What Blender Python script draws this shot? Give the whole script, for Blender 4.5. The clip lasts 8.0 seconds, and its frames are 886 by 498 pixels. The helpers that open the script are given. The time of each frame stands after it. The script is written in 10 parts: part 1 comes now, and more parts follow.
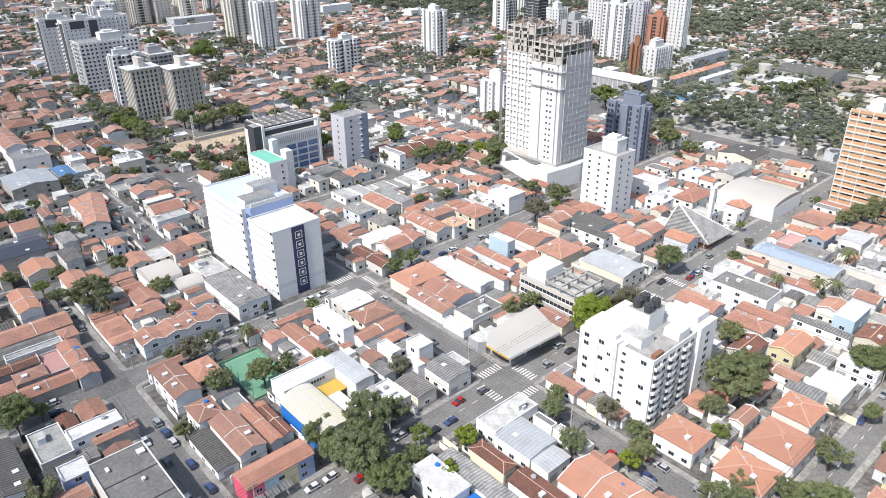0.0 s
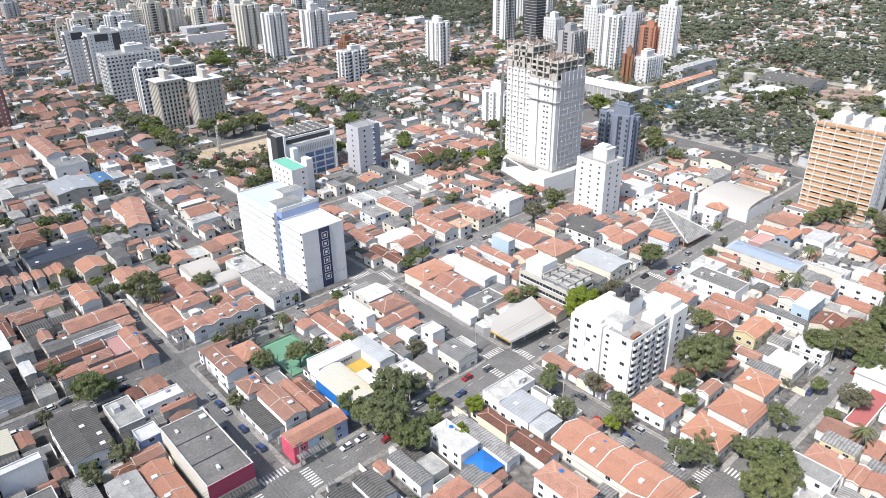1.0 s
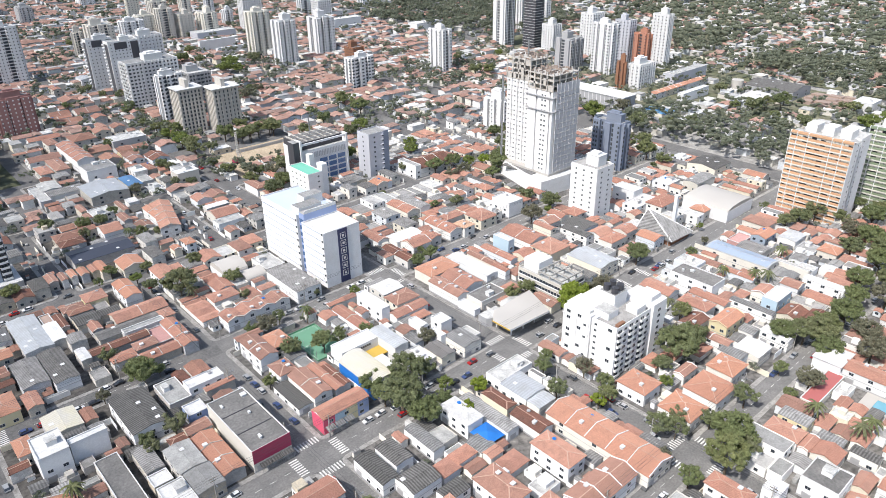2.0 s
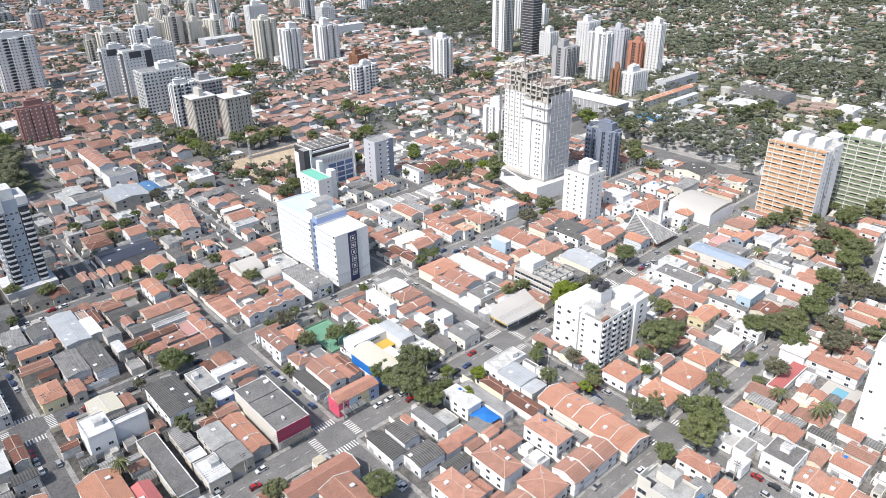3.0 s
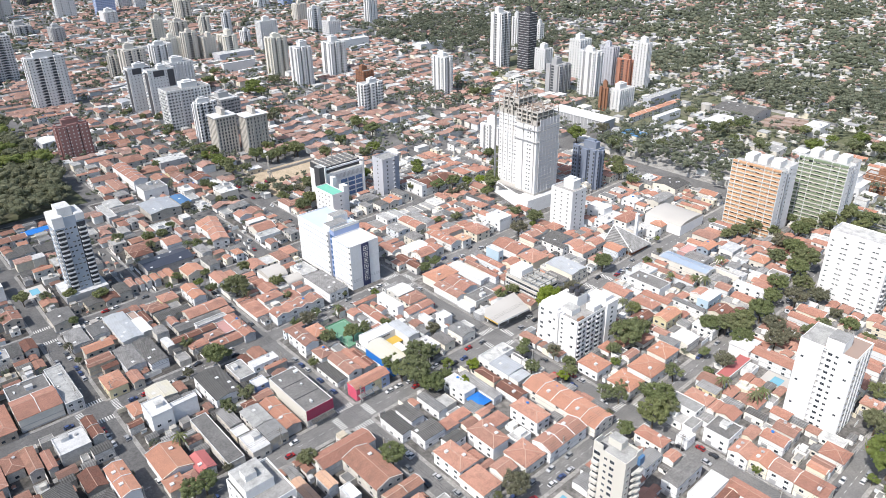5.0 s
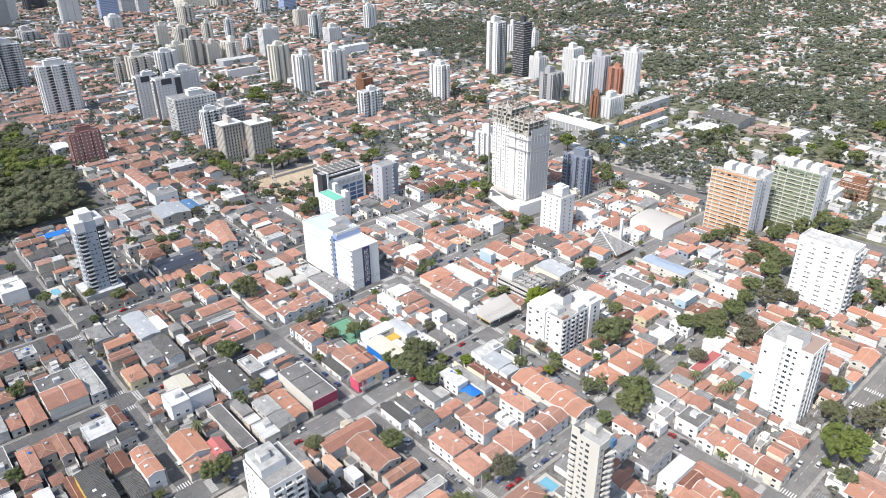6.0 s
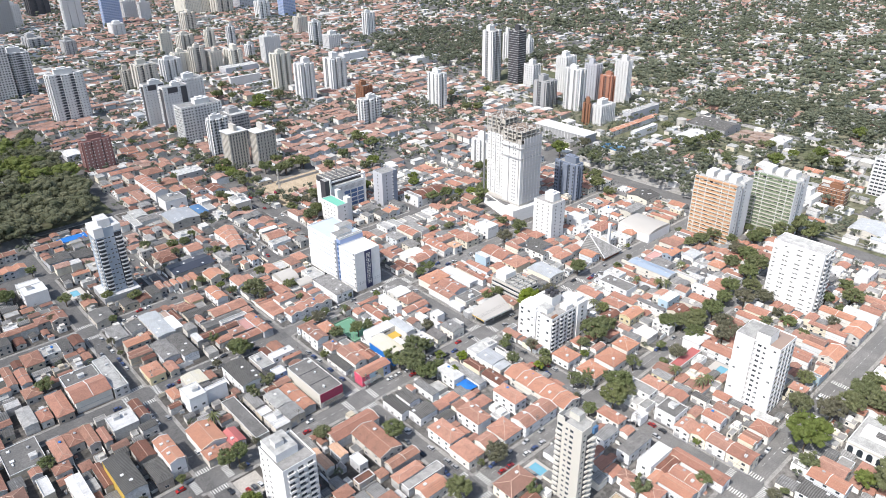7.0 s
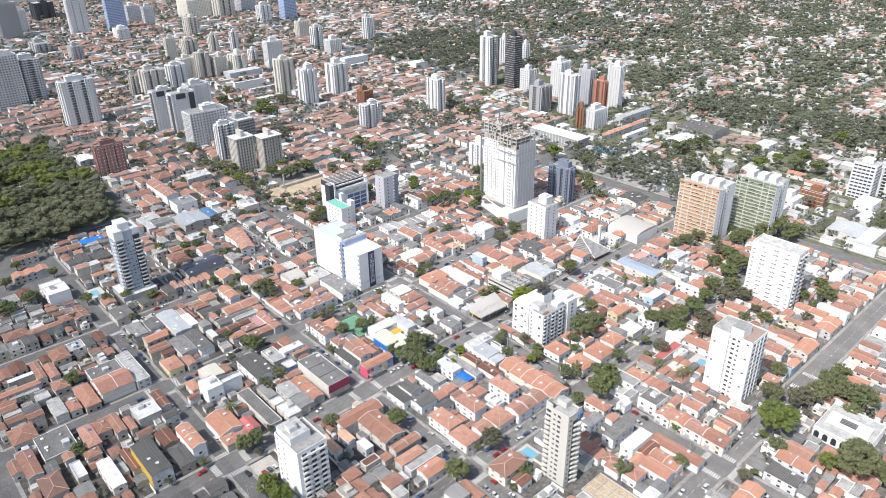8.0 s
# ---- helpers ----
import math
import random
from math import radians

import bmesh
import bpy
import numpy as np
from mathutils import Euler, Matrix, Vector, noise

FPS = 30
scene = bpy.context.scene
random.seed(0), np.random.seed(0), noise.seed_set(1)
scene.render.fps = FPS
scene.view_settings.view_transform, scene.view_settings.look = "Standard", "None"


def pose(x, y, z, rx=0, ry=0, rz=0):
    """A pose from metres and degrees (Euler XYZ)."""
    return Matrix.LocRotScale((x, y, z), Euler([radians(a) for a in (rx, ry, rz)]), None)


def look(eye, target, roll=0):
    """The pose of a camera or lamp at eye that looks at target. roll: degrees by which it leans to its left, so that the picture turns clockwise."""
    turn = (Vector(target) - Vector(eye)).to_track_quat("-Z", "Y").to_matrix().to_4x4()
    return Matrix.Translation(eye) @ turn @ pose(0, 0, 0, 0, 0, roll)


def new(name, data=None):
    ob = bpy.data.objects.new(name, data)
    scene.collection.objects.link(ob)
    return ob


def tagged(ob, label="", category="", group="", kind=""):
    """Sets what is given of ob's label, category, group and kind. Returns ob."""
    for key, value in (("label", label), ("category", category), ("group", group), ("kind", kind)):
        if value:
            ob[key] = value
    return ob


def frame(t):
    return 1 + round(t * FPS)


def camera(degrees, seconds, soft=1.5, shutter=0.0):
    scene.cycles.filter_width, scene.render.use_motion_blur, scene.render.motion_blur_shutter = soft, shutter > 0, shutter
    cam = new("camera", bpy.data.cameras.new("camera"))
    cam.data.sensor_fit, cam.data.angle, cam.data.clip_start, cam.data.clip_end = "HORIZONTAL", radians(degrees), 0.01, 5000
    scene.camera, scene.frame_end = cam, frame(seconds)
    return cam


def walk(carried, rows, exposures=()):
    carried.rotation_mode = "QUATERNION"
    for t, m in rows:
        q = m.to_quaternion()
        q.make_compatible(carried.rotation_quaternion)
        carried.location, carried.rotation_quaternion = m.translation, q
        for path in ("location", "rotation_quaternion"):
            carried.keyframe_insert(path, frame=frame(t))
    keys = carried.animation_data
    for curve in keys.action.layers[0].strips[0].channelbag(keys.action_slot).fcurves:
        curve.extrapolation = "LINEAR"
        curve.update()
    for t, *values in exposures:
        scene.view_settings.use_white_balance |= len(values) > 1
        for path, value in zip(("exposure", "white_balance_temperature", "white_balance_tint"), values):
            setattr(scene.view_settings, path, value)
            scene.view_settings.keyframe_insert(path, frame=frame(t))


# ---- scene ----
from mathutils import noise

cam = camera(64.2, 8.0, soft=0.75)
PATH = [
    (0, (-11.891, -10.423, 128.771), (-10.705, -9.081, 127.881), -0.7),
    (0.5, (-23.279, -20.868, 136.223), (-22.093, -19.527, 135.332), -0.7),
    (1, (-34.924, -30.766, 143.501), (-33.737, -29.426, 142.61), -0.8),
    (1.5, (-45.734, -40.055, 151.143), (-44.548, -38.718, 150.245), -0.8),
    (3, (-71.706, -65.997, 171.37), (-70.521, -64.662, 170.468), -0.8),
    (3.5, (-79.155, -73.991, 178.254), (-77.973, -72.656, 177.349), -0.8),
    (4, (-86.194, -81.482, 185.244), (-85.012, -80.148, 184.337), -0.8),
    (4.5, (-93.027, -89.68, 192.162), (-91.846, -88.343, 191.257), -0.9),
    (6, (-114.381, -116.957, 213.211), (-113.196, -115.624, 212.307), -0.7),
    (6.5, (-121.804, -125.73, 219.641), (-120.615, -124.401, 218.735), -0.6),
    (7, (-129.144, -133.655, 226.342), (-127.953, -132.326, 225.44), -0.7),
    (7.5, (-137.592, -141.853, 233.403), (-136.398, -140.527, 232.5), -0.7),
    (8, (-145.007, -151.437, 240.298), (-143.815, -150.111, 239.392), -0.8),
]
SKY_STRENGTH, SUN_STRENGTH, EXPOSURE = 0.135, 3.3, 0.26
walk(cam, [(t, look(eye, target, roll)) for t, eye, target, roll in PATH], [(0.0, EXPOSURE), (8.0, EXPOSURE)])


# ---- world, sun and exposure ----
SUN_HEIGHT, SUN_FROM = 52.0, (-1.0, -0.09)
world = bpy.data.worlds.new("sky")
scene.world = world
world.use_nodes = True
wn = world.node_tree.nodes
sky = wn.new("ShaderNodeTexSky")
sky.sky_type, sky.sun_disc = "NISHITA", False
sky.sun_elevation, sky.sun_rotation = radians(SUN_HEIGHT), math.atan2(SUN_FROM[0], SUN_FROM[1])
sky.air_density, sky.dust_density = 1.2, 2.0
wn["Background"].inputs["Strength"].default_value = SKY_STRENGTH
world.node_tree.links.new(sky.outputs[0], wn["Background"].inputs[0])
sun = new("sun", bpy.data.lights.new("sun", "SUN"))
sun.data.energy, sun.data.angle, sun.data.color = SUN_STRENGTH, radians(0.53), (1.0, 0.962, 0.915)
flat_len = math.hypot(*SUN_FROM)
sun.matrix_world = look((SUN_FROM[0] / flat_len * 300, SUN_FROM[1] / flat_len * 300, 300 * math.tan(radians(SUN_HEIGHT))), (0, 0, 0))


# ---- materials ----
def node_material(name):
    m = bpy.data.materials.new(name)
    m.use_nodes = True
    return m, m.node_tree.nodes, m.node_tree.links, m.node_tree.nodes["Principled BSDF"]


def surface(name, colours, rough=0.85, stain=(0.35, 0.32, 0.3), stain_scale=0.25, stain_amount=0.5, grain=6.0, grain_amount=0.25, bump=0.3,
            ribs=0.0, rib_amount=0.25, per="object", metallic=0.0, world_space=False, specular=0.3):
    """A weathered surface: its own colour per thing or per island, patches, grain and, if asked, ribs along its UV."""
    m, n, k, bsdf = node_material(name)
    coord = n.new("ShaderNodeTexCoord")
    geo = n.new("ShaderNodeNewGeometry")
    info = n.new("ShaderNodeObjectInfo")
    if world_space:
        place = geo.outputs["Position"]
    else:
        place = coord.outputs["Object"]
    ramp = n.new("ShaderNodeValToRGB")
    ramp.color_ramp.interpolation = "LINEAR"
    el = ramp.color_ramp.elements
    if len(colours) == 1:
        colours = colours * 2
    while len(el) < len(colours):
        el.new(0.5)
    for i, c in enumerate(colours):
        el[i].position = i / max(1, len(colours) - 1)
        el[i].color = (*c, 1)
    k.new(geo.outputs["Random Per Island"] if per == "island" else info.outputs["Random"], ramp.inputs[0])
    shift = n.new("ShaderNodeVectorMath")
    shift.operation = "ADD"
    many = n.new("ShaderNodeVectorMath")
    many.operation = "SCALE"
    many.inputs[0].default_value = (37.0, 51.0, 13.0)
    k.new(info.outputs["Random"], many.inputs["Scale"])
    k.new(place, shift.inputs[0])
    k.new(many.outputs[0], shift.inputs[1])
    big = n.new("ShaderNodeTexNoise")
    big.inputs["Scale"].default_value, big.inputs["Detail"].default_value, big.inputs["Roughness"].default_value = stain_scale, 5, 0.65
    k.new(shift.outputs[0], big.inputs["Vector"])
    bigr = n.new("ShaderNodeMapRange")
    bigr.inputs["From Min"].default_value, bigr.inputs["From Max"].default_value = 0.42, 0.72
    bigr.inputs["To Max"].default_value = stain_amount
    k.new(big.outputs[0], bigr.inputs[0])
    mix1 = n.new("ShaderNodeMix")
    mix1.data_type = "RGBA"
    k.new(bigr.outputs[0], mix1.inputs["Factor"])
    k.new(ramp.outputs[0], mix1.inputs["A"])
    mix1.inputs["B"].default_value = (*stain, 1)
    fine = n.new("ShaderNodeTexNoise")
    fine.inputs["Scale"].default_value, fine.inputs["Detail"].default_value = grain, 3
    k.new(shift.outputs[0], fine.inputs["Vector"])
    finer = n.new("ShaderNodeMapRange")
    finer.inputs["From Min"].default_value, finer.inputs["From Max"].default_value = 0.3, 0.7
    finer.inputs["To Min"].default_value, finer.inputs["To Max"].default_value = 1 - grain_amount, 1 + grain_amount
    k.new(fine.outputs[0], finer.inputs[0])
    value = finer.outputs[0]
    height = fine.outputs[0]
    if ribs:
        wave = n.new("ShaderNodeTexWave")
        wave.wave_type, wave.bands_direction, wave.wave_profile = "BANDS", "X", "SIN"
        wave.inputs["Scale"].default_value = 0.314 / ribs
        wave.inputs["Distortion"].default_value = 0.25
        k.new(coord.outputs["UV"], wave.inputs["Vector"])
        ribr = n.new("ShaderNodeMapRange")
        ribr.inputs["To Min"].default_value, ribr.inputs["To Max"].default_value = 1 - rib_amount, 1 + rib_amount
        k.new(wave.outputs["Fac"], ribr.inputs[0])
        mul = n.new("ShaderNodeMath")
        mul.operation = "MULTIPLY"
        k.new(value, mul.inputs[0])
        k.new(ribr.outputs[0], mul.inputs[1])
        value, height = mul.outputs[0], wave.outputs["Fac"]
    tint = n.new("ShaderNodeVectorMath")
    tint.operation = "SCALE"
    k.new(mix1.outputs["Result"], tint.inputs[0])
    k.new(value, tint.inputs["Scale"])
    k.new(tint.outputs[0], bsdf.inputs["Base Color"])
    bsdf.inputs["Roughness"].default_value = rough
    bsdf.inputs["Diffuse Roughness"].default_value = 1.0
    bsdf.inputs["Metallic"].default_value = metallic
    bsdf.inputs["Specular IOR Level"].default_value = specular
    if bump:
        b = n.new("ShaderNodeBump")
        b.inputs["Strength"].default_value, b.inputs["Distance"].default_value = bump, 0.06
        k.new(height, b.inputs["Height"])
        k.new(b.outputs[0], bsdf.inputs["Normal"])
    return m


TILE = [(0.353, 0.184, 0.140), (0.467, 0.245, 0.181), (0.401, 0.218, 0.168), (0.506, 0.282, 0.212), (0.297, 0.174, 0.139), (0.441, 0.256, 0.199)]
MAT = {}
MAT["tile"] = surface("terracotta_tile", TILE, 0.9, (0.2, 0.125, 0.1), 0.3, 0.42, 3.0, 0.16, 0.3, ribs=0.27, rib_amount=0.17)
# worn tile, and a darker copy that puts the western side's dimmer light in colour
WORN_DIM_TILE = [(0.277, 0.152, 0.117), (0.372, 0.200, 0.148), (0.315, 0.173, 0.135), (0.410, 0.226, 0.164), (0.250, 0.151, 0.122)]
MAT["tile_worn_dim"] = surface("worn_dimmed_terracotta_tile", WORN_DIM_TILE, 0.9, (0.14, 0.095, 0.08), 0.3, 0.5, 3.0, 0.18, 0.3, ribs=0.27, rib_amount=0.17)
MAT["tile_worn_dim_i"] = surface("worn_dimmed_terracotta_rows", WORN_DIM_TILE, 0.9, (0.14, 0.095, 0.08), 0.3, 0.5, 3.0, 0.18, 0.3, ribs=0.27, rib_amount=0.17, per="island")
# far terracotta paled and greyed: distance haze put into the tile colour
HAZED_TILE = [(0.36, 0.22, 0.18), (0.45, 0.275, 0.22), (0.41, 0.255, 0.21), (0.49, 0.32, 0.265), (0.31, 0.215, 0.185), (0.43, 0.3, 0.255)]
MAT["tile_hazed"] = surface("terracotta_tile_hazed", HAZED_TILE, 0.9, (0.15, 0.09, 0.07), 0.1, 0.55, 1.0, 0.25, 0, per="island", world_space=True)
MAT["tile_new"] = surface("bright_terracotta_tile", [(0.438, 0.228, 0.161), (0.524, 0.282, 0.199), (0.476, 0.247, 0.168)], 0.9, (0.316, 0.179, 0.135), 0.3, 0.38, 3.0, 0.14, 0.3, ribs=0.27, rib_amount=0.15)
MAT["tile_old"] = surface("dark_old_tile", [(0.190, 0.093, 0.071), (0.247, 0.119, 0.089)], 0.9, (0.097, 0.075, 0.062), 0.3, 0.6, 2.4, 0.3, 0.4, ribs=0.27, rib_amount=0.17)
PAINT = [(0.79, 0.78, 0.75), (0.82, 0.81, 0.8), (0.68, 0.64, 0.57), (0.8, 0.79, 0.77), (0.58, 0.57, 0.55), (0.76, 0.69, 0.54), (0.82, 0.82, 0.81), (0.66, 0.69, 0.73), (0.78, 0.76, 0.72)]
MAT["paint"] = surface("painted_render", PAINT, 0.8, (0.5, 0.48, 0.45), 0.3, 0.3, 3.0, 0.06, 0.1)
MAT["paint_far"] = surface("painted_render_far", PAINT, 0.8, (0.4, 0.38, 0.35), 0.1, 0.3, 1.0, 0.1, 0, per="island", world_space=True)
# weathered paint, also darkened so that western walls come out dimmer
OLD_DIM_PAINT = [(0.66, 0.64, 0.6), (0.75, 0.74, 0.72), (0.54, 0.5, 0.44), (0.68, 0.67, 0.64), (0.42, 0.41, 0.39), (0.6, 0.53, 0.41), (0.72, 0.71, 0.7), (0.5, 0.52, 0.55), (0.48, 0.41, 0.34)]
MAT["paint_old_dim"] = surface("weathered_dimmed_render", OLD_DIM_PAINT, 0.85, (0.27, 0.25, 0.23), 0.45, 0.6, 3.0, 0.16, 0.15)
MAT["paint_old_dim_i"] = surface("weathered_dimmed_rows", OLD_DIM_PAINT, 0.85, (0.27, 0.25, 0.23), 0.45, 0.6, 3.0, 0.16, 0.15, per="island")
MAT["white"] = surface("white_paint", [(0.77, 0.77, 0.77), (0.74, 0.74, 0.75)], 0.7, (0.55, 0.54, 0.52), 0.2, 0.3, 2.0, 0.05, 0.1)
MAT["fibre"] = surface("fibre_cement_sheet", [(0.16, 0.16, 0.16), (0.27, 0.27, 0.27), (0.36, 0.355, 0.35), (0.20, 0.19, 0.185)], 0.9, (0.09, 0.088, 0.085), 0.3, 0.6, 2.5, 0.2, 0.5, ribs=0.9, rib_amount=0.26)
MAT["fibre_dark"] = surface("dark_fibre_cement", [(0.11, 0.108, 0.105), (0.17, 0.165, 0.16)], 0.9, (0.07, 0.068, 0.065), 0.3, 0.6, 2.5, 0.2, 0.5, ribs=0.9, rib_amount=0.35)
MAT["metal_blue"] = surface("blue_metal_sheet", [(0.1, 0.28, 0.5), (0.14, 0.33, 0.55)], 0.5, (0.3, 0.3, 0.32), 0.3, 0.4, 2.0, 0.1, 0.4, ribs=1.1)
MAT["hall_roof"] = surface("pale_translucent_sheet", [(0.56, 0.54, 0.49), (0.6, 0.58, 0.53)], 0.6, (0.66, 0.6, 0.38), 0.1, 0.6, 2.0, 0.08, 0.15, ribs=1.0, rib_amount=0.06)
MAT["metal"] = surface("painted_metal_sheet", [(0.42, 0.44, 0.47), (0.58, 0.6, 0.62), (0.5, 0.52, 0.54)], 0.5, (0.33, 0.32, 0.31), 0.2, 0.5, 2.0, 0.08, 0.4, ribs=1.1, rib_amount=0.08, metallic=0.15)
MAT["slab"] = surface("waterproofed_slab", [(0.27, 0.27, 0.27), (0.44, 0.44, 0.43), (0.6, 0.6, 0.59), (0.36, 0.35, 0.34)], 0.9, (0.15, 0.15, 0.147), 0.3, 0.6, 2.0, 0.15, 0.2)
MAT["slab_dark"] = surface("dark_stained_slab", [(0.15, 0.148, 0.145), (0.19, 0.185, 0.18)], 0.9, (0.3, 0.29, 0.28), 0.16, 0.6, 1.2, 0.2, 0.2)
MAT["slab_white"] = surface("white_slab", [(0.62, 0.62, 0.62), (0.78, 0.78, 0.78)], 0.8, (0.36, 0.35, 0.34), 0.3, 0.5, 2.0, 0.1, 0.15)
MAT["flat_far"] = surface("flat_roof_far", [(0.22, 0.22, 0.22), (0.45, 0.45, 0.44), (0.75, 0.74, 0.72), (0.34, 0.34, 0.35), (0.7, 0.68, 0.63)], 0.9, (0.15, 0.15, 0.15), 0.1, 0.4, 1.0, 0.2, 0, per="island", world_space=True)
MAT["tile_i"] = surface("terracotta_tile_rows", TILE, 0.9, (0.2, 0.125, 0.1), 0.3, 0.42, 3.0, 0.16, 0.3, ribs=0.27, rib_amount=0.17, per="island")
MAT["fibre_i"] = surface("fibre_cement_rows", [(0.13, 0.13, 0.13), (0.24, 0.24, 0.24), (0.36, 0.355, 0.35), (0.18, 0.175, 0.17)], 0.9, (0.09, 0.088, 0.085), 0.3, 0.6, 2.5, 0.2, 0.5, ribs=0.9, rib_amount=0.26, per="island")
MAT["slab_i"] = surface("flat_roof_rows", [(0.2, 0.2, 0.2), (0.36, 0.36, 0.35), (0.62, 0.62, 0.61), (0.3, 0.29, 0.28), (0.72, 0.72, 0.72)], 0.9, (0.12, 0.12, 0.118), 0.3, 0.6, 2.0, 0.15, 0.2, per="island")
MAT["paint_i"] = surface("painted_rows", PAINT, 0.8, (0.5, 0.48, 0.45), 0.3, 0.3, 3.0, 0.06, 0.1, per="island")
MAT["concrete"] = surface("bare_concrete", [(0.36, 0.35, 0.33), (0.42, 0.41, 0.39)], 0.9, (0.2, 0.19, 0.18), 0.3, 0.5, 2.0, 0.15, 0.3)
MAT["raw_frame"] = surface("raw_concrete_and_formwork", [(0.36, 0.3, 0.265), (0.42, 0.36, 0.32)], 0.9, (0.2, 0.13, 0.09), 0.6, 0.6, 2.0, 0.25, 0.3)
MAT["asphalt"] = surface("worn_asphalt", [(0.145, 0.143, 0.142)], 0.9, (0.225, 0.22, 0.215), 0.09, 0.75, 1.5, 0.22, 0.2, world_space=True)
# lighter copy of the worn asphalt, for the brighter eastern side
MAT["asphalt_brightened"] = surface("brightened_worn_asphalt", [(0.18, 0.178, 0.176)], 0.9, (0.28, 0.273, 0.265), 0.09, 0.75, 1.5, 0.2, 0.2, world_space=True)
MAT["pavement"] = surface("pavement_concrete", [(0.36, 0.35, 0.335)], 0.9, (0.16, 0.155, 0.15), 0.2, 0.7, 1.2, 0.25, 0.2, world_space=True)
# darker copy of the yard ground: dimmer western light put in its colour
MAT["yard_dim"] = surface("dimmed_yard_ground", [(0.09, 0.085, 0.08)], 0.95, (0.2, 0.185, 0.17), 0.09, 0.8, 0.6, 0.4, 0.2, world_space=True)
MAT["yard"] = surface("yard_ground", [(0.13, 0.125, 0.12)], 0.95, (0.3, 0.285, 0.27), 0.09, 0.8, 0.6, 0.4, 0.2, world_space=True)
MAT["earth"] = surface("far_ground", [(0.08, 0.09, 0.05)], 0.95, (0.22, 0.2, 0.16), 0.02, 0.6, 0.2, 0.35, 0.2, world_space=True)
MAT["dry_ground"] = surface("dry_lawn_and_paving", [(0.11, 0.12, 0.07)], 0.95, (0.27, 0.25, 0.2), 0.03, 0.8, 0.2, 0.35, 0.2, world_space=True)
MAT["pale_paving"] = surface("pale_paving", [(0.52, 0.49, 0.45)], 0.9, (0.3, 0.28, 0.25), 0.2, 0.5, 1.2, 0.2, 0.2, world_space=True)
MAT["dirt"] = surface("bare_earth", [(0.5, 0.41, 0.3)], 0.95, (0.3, 0.24, 0.17), 0.1, 0.7, 1.0, 0.2, 0.4, world_space=True)
MAT["grass"] = surface("lawn", [(0.09, 0.13, 0.035)], 0.95, (0.14, 0.13, 0.05), 0.1, 0.6, 1.5, 0.3, 0.3, world_space=True)
MAT["line"] = surface("road_paint", [(0.72, 0.72, 0.7)], 0.7, (0.3, 0.3, 0.3), 0.6, 0.6, 3.0, 0.1, 0, world_space=True)
MAT["bark"] = surface("bark", [(0.12, 0.09, 0.065), (0.16, 0.13, 0.1)], 0.95, (0.07, 0.06, 0.045), 1.0, 0.5, 6.0, 0.25, 0.4)
GREEN = [(0.195, 0.23, 0.11), (0.235, 0.27, 0.125), (0.215, 0.24, 0.135), (0.265, 0.285, 0.13), (0.24, 0.25, 0.15)]
MAT["leaf"] = surface("foliage", GREEN, 0.6, (0.203, 0.246, 0.102), 0.35, 0.5, 1.7, 0.35, 0)
MAT["leaf_lime"] = surface("lime_foliage", [(0.3, 0.36, 0.06), (0.25, 0.32, 0.055)], 0.6, (0.18, 0.25, 0.045), 0.5, 0.4, 1.7, 0.25, 0)
MAT["leaf_bright"] = surface("bright_foliage", [(0.2, 0.255, 0.075), (0.24, 0.29, 0.085)], 0.6, (0.26, 0.28, 0.11), 0.5, 0.4, 1.7, 0.3, 0)
MAT["leaf_dry"] = surface("thin_foliage", [(0.235, 0.225, 0.155), (0.205, 0.21, 0.14)], 0.7, (0.29, 0.27, 0.2), 0.5, 0.5, 1.7, 0.3, 0)
# far leaves lifted and greyed, with haze put into their colour
MAT["leaf_hazed"] = surface("hazed_foliage", [(0.19, 0.215, 0.155)], 0.8, (0.3, 0.315, 0.23), 0.03, 0.85, 0.4, 0.25, 0, world_space=True)
# yellow-green leaves, lightened to put sunlight on the crowns into their colour
MAT["leaf_park_sunlit"] = surface("sunlit_park_foliage", [(0.22, 0.265, 0.085)], 0.8, (0.33, 0.36, 0.12), 0.05, 0.8, 0.5, 0.25, 0, world_space=True)
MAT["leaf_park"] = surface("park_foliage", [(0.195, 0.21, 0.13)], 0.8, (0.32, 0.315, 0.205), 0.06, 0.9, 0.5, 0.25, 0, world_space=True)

for leaf_name in ("leaf", "leaf_lime", "leaf_bright", "leaf_dry", "leaf_hazed", "leaf_park", "leaf_park_sunlit"):
    tree_nodes, tree_links = MAT[leaf_name].node_tree.nodes, MAT[leaf_name].node_tree.links
    lit = tree_nodes.new("ShaderNodeBsdfTranslucent")
    both = tree_nodes.new("ShaderNodeMixShader")
    both.inputs[0].default_value = 0.42
    own = tree_nodes["Principled BSDF"]
    tree_links.new(own.inputs["Base Color"].links[0].from_socket, lit.inputs["Color"])
    tree_links.new(own.outputs[0], both.inputs[1])
    tree_links.new(lit.outputs[0], both.inputs[2])
    tree_links.new(both.outputs[0], tree_nodes["Material Output"].inputs["Surface"])


